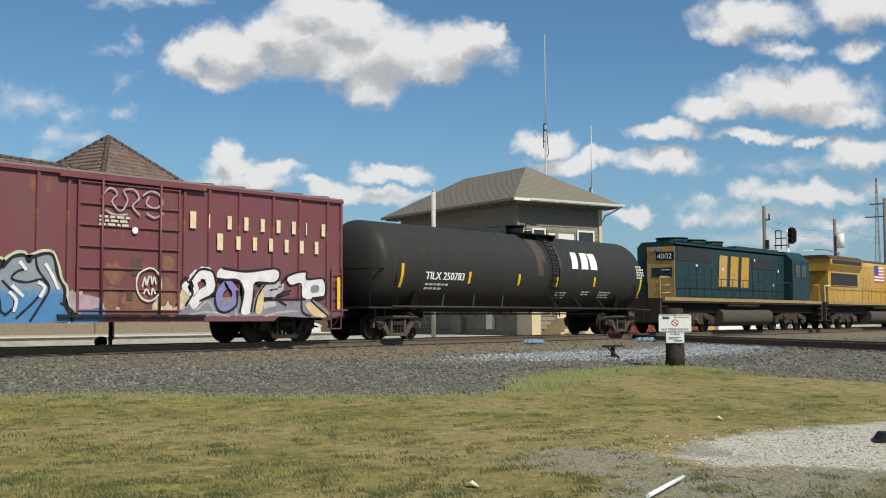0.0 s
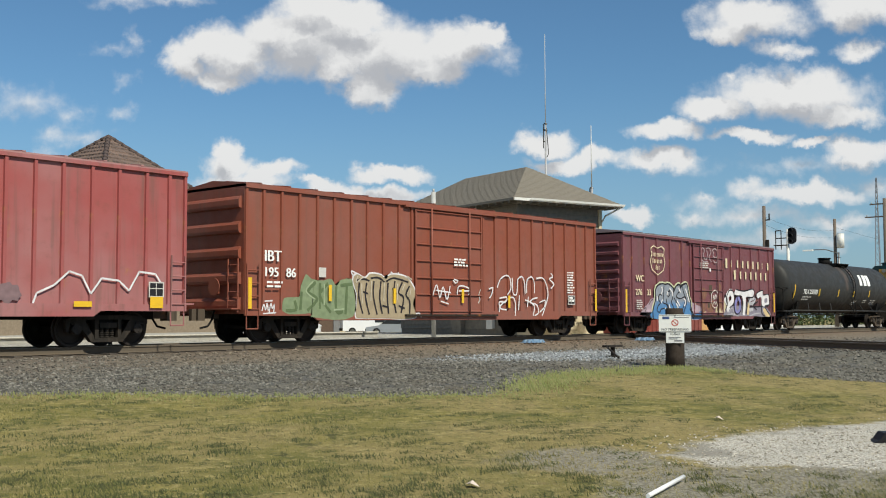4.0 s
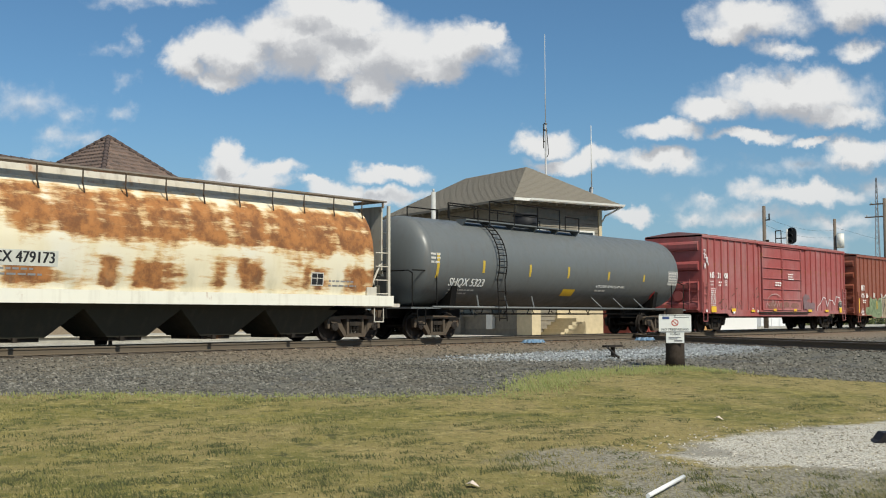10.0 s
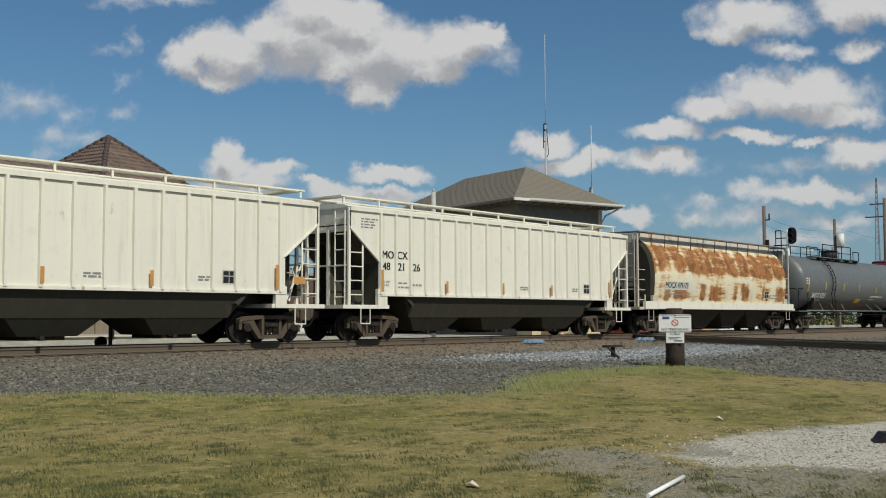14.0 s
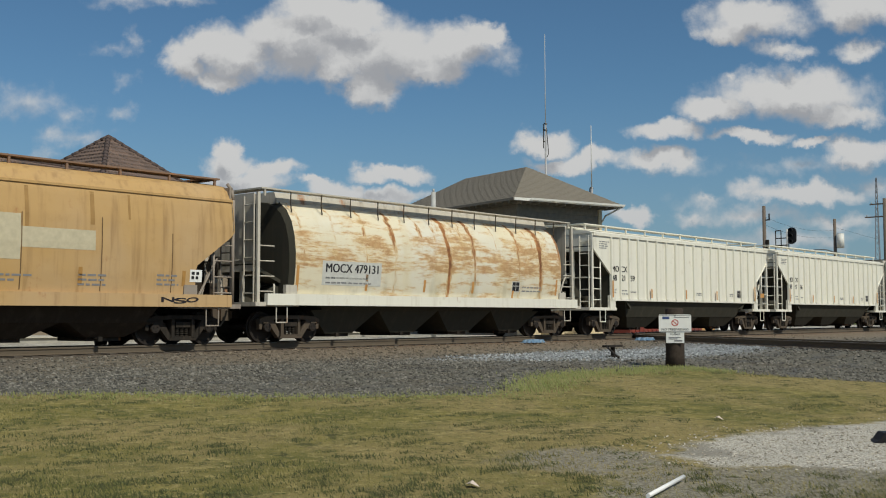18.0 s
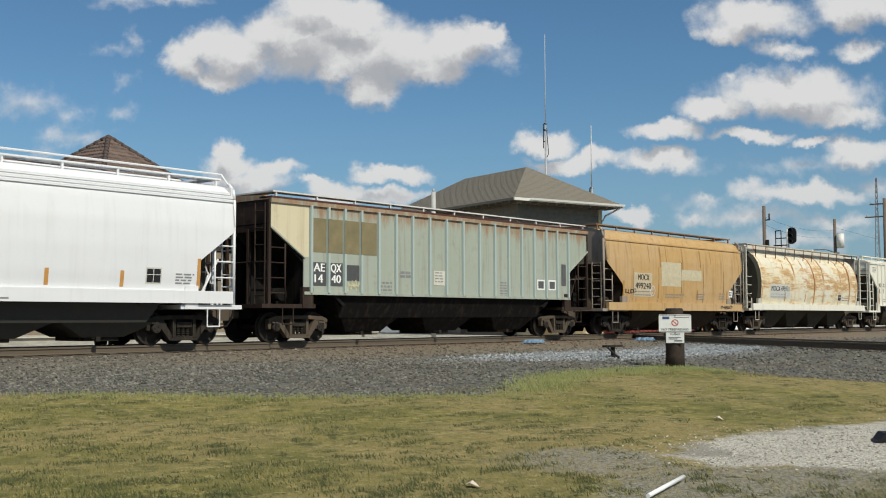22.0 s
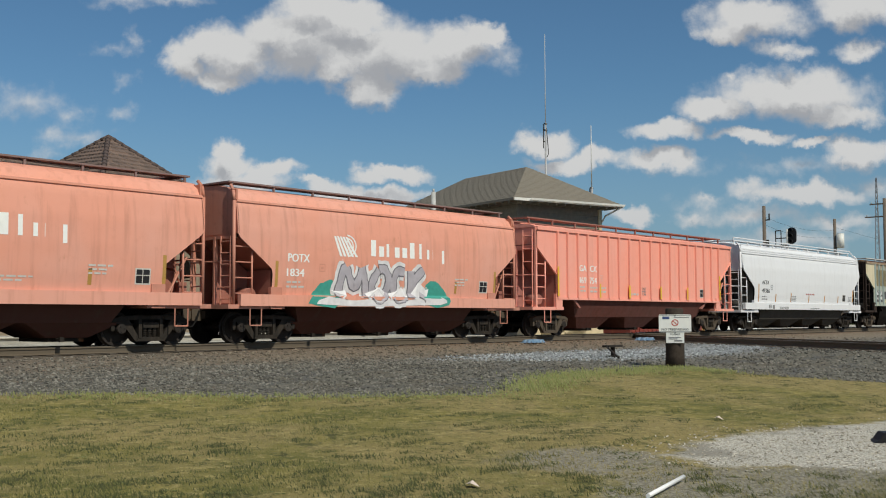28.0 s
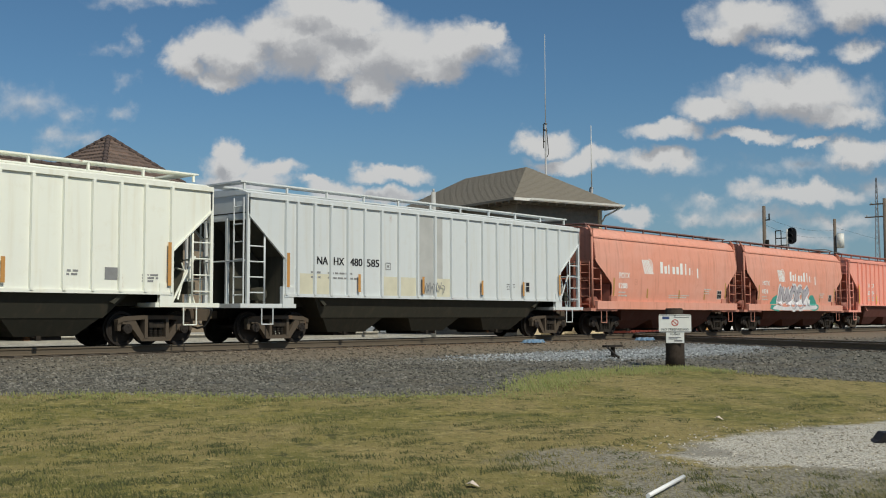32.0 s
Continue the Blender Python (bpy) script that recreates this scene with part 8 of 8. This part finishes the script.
def yard():
    white = plain("van_white", (.74, .75, .76), .35, vary=.04)
    car_body("delivery_van", "white van parked behind the train", 69.3, 42.8, -.74, -35, 4.9, white, True)
    car_body("car", "silver car parked beside the van", 67.0, 37.6, -.74, 130, 4.4, plain("silver_paint", (.36, .39, .43), .3, .3, vary=.05))
    # white arched panels, rounded chests and a white gate pillar at the edge of the street
    grey = plain("panel_grey", (.45, .46, .45), .6, vary=.15)
    arch = lambda w, z0, z1, k=.7: [(-w, z0), (w, z0)] + [(w * math.cos(t), z0 + (z1 - z0) * (k + (1 - k) * math.sin(t))) for t in np.linspace(0, math.pi, 11)]
    for x, y in ((58.83, 47.05), (59.3, 46.5), (59.8, 45.92)):
        a = thing("barrier_panel", "grey arched panel in a white frame", "barrier", x, y, -.74, -49, group="white arched panels")
        part("frame", Geo().prism(arch(.37, 0, 1.2), -.05, .05, "y"), white, a)
        part("panel", Geo().prism(arch(.27, .12, 1.05), -.07, -.052, "y"), grey, a)
    for x, y in ((60.56, 45.04), (63.1, 43.63)):
        a = thing("storage_chest", "white chest with rounded lid", "storage chest", x, y, -.74, -49)
        part("body", Geo().box(-.85, -.45, 0, .85, .45, .78), white, a)
        part("lid", Geo().prism([(-.9, .78), (.9, .78), (.9, .86), (.6, 1.02), (.25, 1.14), (-.25, 1.14), (-.6, 1.02), (-.9, .86)], -.5, .5, "y"), white, a)
    a = thing("gate_pillar", "white painted pillar with pinkish side at the street", "pillar", 53.5, 42.47, -.74, -20)
    part("shaft", Geo().box(-.28, -.22, 0, .28, .22, 2.4), white, a)
    part("side_panel", Geo().box(.282, -.22, 0, .5, .22, 2.2), plain("pinkish_panel", (.55, .38, .30), .7), a)
    # beige shed by the far track
    s = thing("track_shed", "small beige shed with open dark doorway", "shed", 59.0, 13.2, -.3, -40)
    beige = plain("beige_siding", (.5, .46, .36), .8, vary=.15)
    part("shell", Geo().prism([(-1.0, 0), (1.0, 0), (1.0, .95), (0, 1.3), (-1.0, .95)], -1.0, 1.0, "y"), beige, s)
    part("roof", Geo().prism([(-1.15, .9), (0, 1.32), (1.15, .9), (1.15, .96), (0, 1.4), (-1.15, .96)], -1.1, 1.1, "y"), CONC, s)
    # black slab on the wall paints the dark of the open doorway
    part("doorway", Geo().box(-.35, -1.03, 0, .35, -.99, .8), INK, s)
    # low brick shop and white metal hall further back
    h = thing("brick_shop", "low brown brick building with white doors", "building", 73.6, 52.6, -.8, -49)
    brick = plain("shop_brick", (.13, .085, .06), .9, vary=.3, scale=7)
    part("wall", Geo().box(-7.5, -4, 0, 3.6, 4, 5.6), brick, h)
    part("roof", Geo().box(-7.7, -4.3, 5.6, 3.8, 4.3, 5.9), CONC, h)
    part("door", Geo().box(1.5, -4.08, 0, 2.9, -3.98, 2.1), INK, h)
    part("door_panel", Geo().box(1.5, -4.1, 0, 2.9, -4.082, .85), BOARDED, h)
    part("door_frame", Geo().box(.9, -4.1, 0, 1.48, -3.99, 2.1), GREYI, h)
    part("sign_band", Geo().box(.4, -4.12, 2.15, 3.0, -4.0, 2.85), white, h)
    # dark red storage container with a tan end, white crates beyond it
    k = thing("storage_container", "dark red corrugated container with a tan end section", "container", 62.0, 9.6, -.26, 0)
    red = paint("container_red", (.20, .035, .025), .6, .4, .3, .2)
    part("shell", Geo().box(-4.6, -1.1, 0, 4.7, 1.1, 2.4), red, k)
    for q in range(18):
        part("corrugation", Geo().box(-4.5 + q * .51, -1.14, .1, -4.28 + q * .51, -1.1, 2.3), red, k)
    part("end_section", Geo().box(4.72, -1.1, 0, 6.6, 1.1, 2.2), plain("container_tan", (.48, .28, .11), .7), k)
    for x, y, w in ((71.9, 9.4, 1.5), (75.2, 9.8, 1.3)):
        k = thing("equipment_box", "white painted steel trackside box", "equipment box", x, y, -.26, -10)
        part("body", Geo().box(-w, -.6, 0, w, .6, 1.25), white, k)
        part("lid", Geo().box(-w - .05, -.65, 1.25, w + .05, .65, 1.32), CONC, k)
    h = thing("metal_hall", "white metal-clad hall with low roof", "hall", 118, 33, -.7, -27)
    clad = plain("white_cladding", (.7, .71, .72), .5, vary=.08, scale=2)
    part("wall", Geo().box(-5, -6, 0, 5, 6, 5.0), clad, h)
    part("roof", Geo().prism([(-6.4, 5.0), (6.4, 5.0), (0, 6.3)], -5.4, 5.4), plain("pale_metal_roof", (.62, .64, .66), .4, vary=.08), h)
    for k in range(9):
        part("cladding_rib", Geo().box(-4.7 + k * 1.1, -6.06, .1, -4.6 + k * 1.1, -5.99, 5.0), clad, h)
    part("door", Geo().box(-1.5, -6.1, 0, 1.5, -6.0, 3.2), plain("hall_door", (.35, .36, .38), .5), h)
    # far hedge beyond the yard
    rg = np.random.RandomState(12)
    n = 9000
    t = rg.uniform(0, 1, n)
    x = 108 + 132 * t + rg.normal(0, 2.0, n)
    y = 46 - 40 * t + rg.normal(0, 1.6, n)
    crest = 2.6 + 1.3 * np.sin(t * 37) * np.sin(t * 91 + 1) + .5 * np.sin(t * 210)
    z = -.7 + crest * rg.uniform(0, 1, n) ** .8
    P = np.stack([x, y, z], -1)
    V = P[:, None, :] + rg.normal(0, .22, (n, 3, 3))
    hedge_at = (V, np.arange(3 * n).reshape(-1, 3))
    m = bpy.data.meshes.new("far_hedge")
    m.from_pydata(hedge_at[0].reshape(-1, 3).tolist(), [], hedge_at[1].tolist())
    m.materials.append(plain("hedge_leaves", (.055, .075, .022), .9, vary=.5, scale=.8))
    tagged(new("far_hedge", m), "distant dark green hedge behind the yard", "hedge", kind="stuff")


yard()


def wood_pole(x, y, top, r, label, arms=(), drum=False, lean=0.0):
    p = thing("utility_pole", label, "utility pole", x, y, -.4)
    wood = plain("grey_pole_wood", (.14, .11, .085), .9, vary=.4, scale=6)
    part("pole", Geo().cyl((0, 0, 0), (lean, 0, top + .4), r * 1.25, 12, r * .85), wood, p)
    for z, w in arms:
        a = part("cross_arm", Geo().box(-.07, -w, z + .4, .07, w, z + .52), wood, p)
        for q in (-.9, -.45, .45, .9):
            part("insulator", Geo().cyl((0, q * w, z + .52), (0, q * w, z + .68), .05, 8), CONC, a)
    if drum:
        part("transformer", Geo().cyl((-.05, -r - .42, top - 2.6), (-.05, -r - .42, top - 1.2), .36, 14).cyl((-.05, -r - .42, top - 1.2), (-.05, -r - .42, top - 1.1), .3, 12), TRIMW, p, "pale grey transformer drum")
    else:
        pieces("bracket", Geo().box(-.05, -r - .35, top - .9, .05, 0, top - .8).cyl((0, -r - .3, top - .8), (0, -r - .3, top - .3), .07, 8).box(-.15, -r - .2, top - 3.4, .15, -r, top - 2.6), IRON, p)
    return p


def skyline():
    wood_pole(90.08, 14.39, 10.53, .17, "weathered wooden utility pole with fittings")
    wood_pole(109.08, 15.36, 10.74, .17, "weathered wooden utility pole carrying a transformer", drum=True)
    wood_pole(112.0, 11.3, 12.8, .2, "wooden utility pole with two cross arms", arms=((12.2, 1.5), (10.9, 2.0)))
    l = thing("street_lamp", "cobra-head street lamp on a curved arm", "street lamp", 109.0, 15.0, -.4)
    part("arm", Geo().pipe([(0, 0, 7.6), (-.9, 1.0, 8.0), (-1.9, 2.2, 7.95)], .05).cyl((0, 0, 0), (0, 0, 7.7), .1, 8), TREAD, l)
    part("lamp_head", Geo().prism([(-.2, 0), (.2, 0), (.14, .14), (-.14, .14)], 1.9, 2.9, "y").mesh("lamp_head", TRIMW), None, l).location = (-1.9, 0, 7.85)
    s = thing("railway_signal", "black railway signal head on a slim mast", "railway signal", 82.15, 8.55, -.3)
    part("mast", Geo().cyl((0, .35, 0), (0, .35, 8.0), .12, 10), TRIMW, s)
    prof = [(.38 * math.cos(t), 7.45 + (.38 if math.sin(t) > 0 else .38) * math.sin(t) + (.28 if math.sin(t) > 0 else -.28)) for t in np.linspace(0, 2 * math.pi, 25)[:-1]]
    hd = part("signal_head", Geo().prism([(q[0], q[1]) for q in prof], -.1, .0), INK, s)
    for z in (7.0, 7.45, 7.9):
        part("lens_hood", Geo().cyl((-.1, 0, z), (-.35, 0, z), .13, 12, .14, caps=False), INK, hd)
    part("ladder_cage", Geo().pipe([(0, .9, 6.4), (0, .9, 7.9), (0, 1.35, 7.9), (0, 1.35, 6.4)], .04).box(-.3, .35, 6.7, .3, 1.4, 6.76).pipe([(0, .35, 7.3), (0, 1.35, 7.3)], .04), IRON, s)
    t = thing("lattice_tower", "distant steel lattice radio tower", "lattice tower", 162.4, 29.2, -.5)
    st = plain("grey_lattice_steel", (.25, .25, .26), .5, .3)
    H = 21.9
    for k in range(3):
        a = 2 * math.pi * k / 3
        part("leg", Geo().cyl((.7 * math.cos(a), .7 * math.sin(a), 0), (.1 * math.cos(a), .1 * math.sin(a), H), .05, 6), st, t)
    g = Geo()
    for i in range(26):
        z0, z1 = H * i / 26, H * (i + 1) / 26
        for k in range(3):
            a, b = 2 * math.pi * k / 3, 2 * math.pi * (k + 1) / 3
            r0, r1 = .7 - .6 * z0 / H, .7 - .6 * z1 / H
            g.cyl((r0 * math.cos(a), r0 * math.sin(a), z0), (r1 * math.cos(b), r1 * math.sin(b), z1), .025, 5)
    part("bracing", g, st, t)
    # overhead wires between the poles
    w = thing("overhead_wires", "thin dark overhead wires between the poles", "wire")
    for z0, a, b in ((9.6, (90.1, 14.4), (109.1, 15.4)), (8.9, (90.1, 14.4), (109.1, 15.4)), (12.4, (112, 11.3), (180, 8)), (9.9, (109.1, 15.4), (180, 20))):
        pts = [(a[0] + (b[0] - a[0]) * i / 12, a[1] + (b[1] - a[1]) * i / 12, z0 - .5 * 4 * (i / 12) * (1 - i / 12)) for i in range(13)]
        part("wire", Geo().pipe(pts, .009, 4), BLACK, w)


skyline()


# ---- grass, weeds and loose stones ----
def scatter(n, seed, r0, r1, a0=10, a1=72):
    """Points on the ground round the viewing corner of the lawn, thinning out with distance."""
    rg = np.random.RandomState(seed)
    r = 1 / rg.uniform(1 / r1, 1 / r0, n)
    a = np.radians(rg.uniform(a0, a1, n))
    return r * np.cos(a), -26 + r * np.sin(a), r, rg


def island_material(name, cols, rough=0.9):
    m, n, b = material(name, rough)
    g = n.add("ShaderNodeNewGeometry").outputs["Random Per Island"]
    c = n.mix(n.ramp(g, 0.0, 0.5), cols[0], cols[1])
    c = n.mix(n.ramp(g, 0.5, 1.0), c, cols[2])
    p = n.world_pos()
    if name == "ballast_stone":
        at = n.add("ShaderNodeSeparateXYZ")
        n.put(at.inputs[0], n.vec("ADD", p, n.vec("MULTIPLY", n.noise(p, 2.2, 5), (4.0, 3.0, 0.0))))
        c = n.mix(n.math("MULTIPLY", n.ramp(at.outputs[1], -7.0, -1.7), n.ramp(at.outputs[0], 15.0, 22.0, 0.25, 0.9)), c, n.mix(g, (0.085, 0.068, 0.047), (0.235, 0.188, 0.132)))
    if name.endswith(("blades", "leaves")):
        up = n.add("ShaderNodeCombineXYZ")
        up.inputs[2].default_value = 1.0
        n.put(b.inputs["Normal"], up.outputs[0])
    if len(cols) > 3:
        c = n.mix(n.ramp(n.noise(p, 0.33, 4), 0.40, 0.62, 0, 0.8), c, cols[3])
    n.put(b.inputs["Base Color"], c)
    return m


def blade_material(name, tint):
    m, n, b = material(name, 0.9)
    g = n.add("ShaderNodeNewGeometry").outputs["Random Per Island"]
    c, _ = lawn_colour(n, n.world_pos())
    up = n.add("ShaderNodeCombineXYZ")
    up.inputs[2].default_value = 1.0
    n.put(b.inputs["Normal"], up.outputs[0])
    n.put(b.inputs["Base Color"], n.mix(n.ramp(g, 0.40, 0.0, 0.0, 0.65), n.mix(n.ramp(g, 0.72, 1.0, 0.0, 0.75), n.mix(0.2, c, tint), (0.052, 0.056, 0.011)), (0.36, 0.30, 0.12)))
    return m


def stuff(name, verts, faces, mat, label, category):
    m = bpy.data.meshes.new(name)
    m.from_pydata(verts.reshape(-1, 3).tolist(), [], faces.tolist())
    m.materials.append(mat)
    return tagged(new(name, m), label, category, kind="stuff")


def make_grass():
    x, y, r, rg = scatter(105000, 3, 7.2, 34)
    clump = np.array([noise.noise((a * .9, b * .9, 3.0)) for a, b in zip(x, y)])
    keep = (lawn_sign(x, y) > rg.uniform(-.25, .3, len(x))) & (patch_sign(x, y) < rg.uniform(-.5, .15, len(x))) & (clump > rg.uniform(-.75, .25, len(x)))
    x, y, r, clump = x[keep], y[keep], r[keep], clump[keep]
    n = len(x)
    edge = np.exp(-np.abs(lawn_sign(x, y) - .3) / .5)
    tall = edge * ((x > 14) * 1.6 + .5)
    L = rg.uniform(.018, .046, n) * (1 + .7 * np.clip(clump, 0, 1)) * (1 + tall)
    a, lean = np.pi / 2 + rg.normal(0, .5, n), rg.uniform(.4, 1.25, n)
    w = rg.uniform(.004, .008, n) * np.clip(r / 11, .8, 2.2)
    z = ground_z(x, y) - .004
    P = np.stack([x, y, z], -1)
    side = np.stack([-np.sin(a), np.cos(a), np.zeros(n)], -1) * w[:, None]
    tip = np.stack([np.cos(a) * np.sin(lean) * L, np.sin(a) * np.sin(lean) * L, np.cos(lean) * L], -1)
    V = np.stack([P - side, P + side, P + tip], 1)
    stuff("grass", V, np.arange(3 * n).reshape(-1, 3), blade_material("grass_blades", (.13, .155, .035)), "short mown grass, olive with dry straw patches", "grass")
    # taller seeded grass along the edge of the ballast
    pts = [(7.1, -12.2), (10.6, -15.0), (12.6, -15.95), (13.8, -15.7), (15.9, -14.8), (17.5, -14.25), (21.3, -14.4), (20.6, -15.9)]
    bx, by, bl = [], [], []
    for (ax, ay), (cx, cy) in zip(pts, pts[1:]):
        k = int(math.hypot(cx - ax, cy - ay) * (620 if ax > 13 else 240))
        q = rg.uniform(0, 1, k)
        bx.append(ax + (cx - ax) * q + rg.normal(0, .22, k))
        by.append(ay + (cy - ay) * q + rg.normal(0, .3, k))
        bl.append(rg.uniform(.04, .11 if ax > 13 else .06, k))
    x, y, L = np.concatenate(bx), np.concatenate(by), np.concatenate(bl)
    n = len(x)
    a, lean, w = np.pi / 2 + rg.normal(0, .55, n), rg.uniform(.15, .85, n), rg.uniform(.005, .011, n)
    P = np.stack([x, y, ground_z(x, y) - .004], -1)
    side = np.stack([-np.sin(a), np.cos(a), np.zeros(n)], -1) * w[:, None]
    tip = np.stack([np.cos(a) * np.sin(lean) * L, np.sin(a) * np.sin(lean) * L, np.cos(lean) * L], -1)
    stuff("tall_grass", np.stack([P - side, P + side, P + tip], 1), np.arange(3 * n).reshape(-1, 3), island_material("tall_grass_blades", [(.15, .19, .045), (.22, .25, .07), (.32, .31, .13)]), "taller green grass fringing the ballast", "grass")
    # darker standing tufts
    cx, cy, r, rg = scatter(950, 21, 7.4, 30)
    keep = (lawn_sign(cx, cy) > .15) & (patch_sign(cx, cy) < rg.uniform(-.5, .1, len(cx)))
    cx, cy = cx[keep], cy[keep]
    m = 70
    size = np.repeat(rg.uniform(.5, 1.5, len(cx)), m)
    x = np.repeat(cx, m) + rg.normal(0, .10, len(cx) * m) * size
    y = np.repeat(cy, m) + rg.normal(0, .05, len(cx) * m) * size
    n = len(x)
    a, lean, w, L = np.pi / 2 + rg.normal(0, .6, n), rg.uniform(.5, 1.35, n), rg.uniform(.005, .010, n), rg.uniform(.018, .045, n) * size
    P = np.stack([x, y, ground_z(x, y) - .004], -1)
    side = np.stack([-np.sin(a), np.cos(a), np.zeros(n)], -1) * w[:, None]
    tip = np.stack([np.cos(a) * np.sin(lean) * L, np.sin(a) * np.sin(lean) * L, np.cos(lean) * L], -1)
    stuff("grass_tufts", np.stack([P - side, P + side, P + tip], 1), np.arange(3 * n).reshape(-1, 3), island_material("tuft_blades", [(.036, .044, .009), (.058, .066, .014), (.11, .115, .028)]), "darker green grass tufts in the lawn", "grass")
    # broad-leaved weeds
    x, y, r, rg = scatter(240, 8, 7.5, 22)
    keep = (lawn_sign(x, y) > .2) & (patch_sign(x, y) < -.2)
    V, F = [], []
    for px, py in zip(x[keep], y[keep]):
        pz = float(ground_z(px, py))
        s = rg.uniform(.35, .8)
        for k in range(11):
            t, e = rg.uniform(0, 2 * np.pi), rg.uniform(.0, .18)
            d, q = np.array([math.cos(t) * math.cos(e), math.sin(t) * math.cos(e), math.sin(e)]), np.array([-math.sin(t), math.cos(t), 0])
            l, ww = rg.uniform(.05, .12) * s, .014 * s
            o = np.array([px, py, pz]) + d * .01
            i = len(V)
            V += [o, o + d * l * .55 + q * ww, o + d * l, o + d * l * .55 - q * ww]
            F.append((i, i + 1, i + 2, i + 3))
    stuff("weeds", np.array(V), np.array(F), island_material("weed_leaves", [(.085, .115, .025), (.11, .14, .034), (.15, .17, .05)]), "low dark green broad-leaved weeds in the lawn", "weeds")


def stones(name, x, y, size, rg, mat, label):
    n = len(x)
    base = np.array([(1, 0, 0), (-1, 0, 0), (0, 1, 0), (0, -1, 0), (0, 0, 1), (0, 0, -1)], float)
    tri = np.array([(0, 2, 4), (2, 1, 4), (1, 3, 4), (3, 0, 4), (2, 0, 5), (1, 2, 5), (3, 1, 5), (0, 3, 5)])
    V = base[None] * rg.uniform(.6, 1.25, (n, 6, 1)) + rg.uniform(-.25, .25, (n, 6, 3))
    V *= (size[:, None] * rg.uniform(.7, 1.2, (n, 3)))[:, None, :]
    a = rg.uniform(0, 2 * np.pi, n)
    c, s = np.cos(a)[:, None], np.sin(a)[:, None]
    V = np.stack([V[..., 0] * c - V[..., 1] * s, V[..., 0] * s + V[..., 1] * c, V[..., 2] * .7], -1)
    V += np.stack([x, y, ground_z(x, y) + size * .25], -1)[:, None, :]
    F = (tri[None] + (np.arange(n) * 6)[:, None, None]).reshape(-1, 3)
    stuff(name, V, F, mat, label, "gravel")


def make_stones():
    x, y, r, rg = scatter(60000, 5, 13, 60, 6, 76)
    fresh = 1.4 * np.exp(-((x - 28) / 7.5) ** 4 - ((y + 9.6) / 3.0) ** 4)
    keep = (lawn_sign(x, y) < rg.uniform(-.2, .35, len(x))) & (fresh < rg.uniform(.3, 1.1, len(x))) & (y < -2.3) & (np.abs(np.abs(cross_dist(x, y)) - .75) > .12)
    x, y, r = x[keep], y[keep], r[keep]
    stones("ballast_stones", x, y, rg.uniform(.012, .034, len(x)) * np.clip(r / 18, .8, 1.7), rg, island_material("ballast_stone", [(.056, .053, .044), (.120, .113, .094), (.225, .212, .178)]), "loose grey crushed stone ballast")
    x, y, r, rg = scatter(16000, 15, 24, 42, 12, 44)
    keep = (np.exp(-((x - 28) / 7.5) ** 4 - ((y + 9.6) / 3.0) ** 4) > rg.uniform(.2, .9, len(x))) & (lawn_sign(x, y) < -.3)
    x, y, r = x[keep], y[keep], r[keep]
    stones("fresh_ballast", x, y, rg.uniform(.02, .05, len(x)), rg, island_material("fresh_ballast_stone", [(.13, .14, .14), (.24, .255, .26), (.40, .42, .42)]), "fresh blue-grey crushed stone near the crossing")
    x, y, r, rg = scatter(26000, 6, 6.5, 22, 0, 40)
    keep = patch_sign(x, y) > rg.uniform(-.55, .45, len(x))
    x, y = x[keep], y[keep]
    stones("pale_gravel", x, y, rg.uniform(.007, .019, len(x)), rg, island_material("pale_stone", [(.19, .168, .128), (.38, .345, .275), (.58, .54, .46)]), "pale limestone gravel spilled over the grass")


make_grass()
make_stones()


# ---- movement ----
DIST = ((0.0, 0.0), (8.0, 64.37), (16.0, 128.9), (24.0, 193.9), (32.0, 259.64))


def rolled(t):
    ts, ds = [r[0] for r in DIST], [r[1] for r in DIST]
    return float(np.interp(t, ts, ds))


def motions():
    """The train rolls by at about eight metres a second, its wheels turning."""
    for car, mid in TRAIN:
        walk(car, [(t, pose(mid + d, 0, 0)) for t, d in DIST])
    step = 2 / FPS
    for w in AXLES:
        x, y, z = w.location
        rows = [(k * step, pose(x, y, z, 0, math.degrees(rolled(k * step) / WHEEL_R), 0)) for k in range(481)]
        walk(w, rows)


motions()
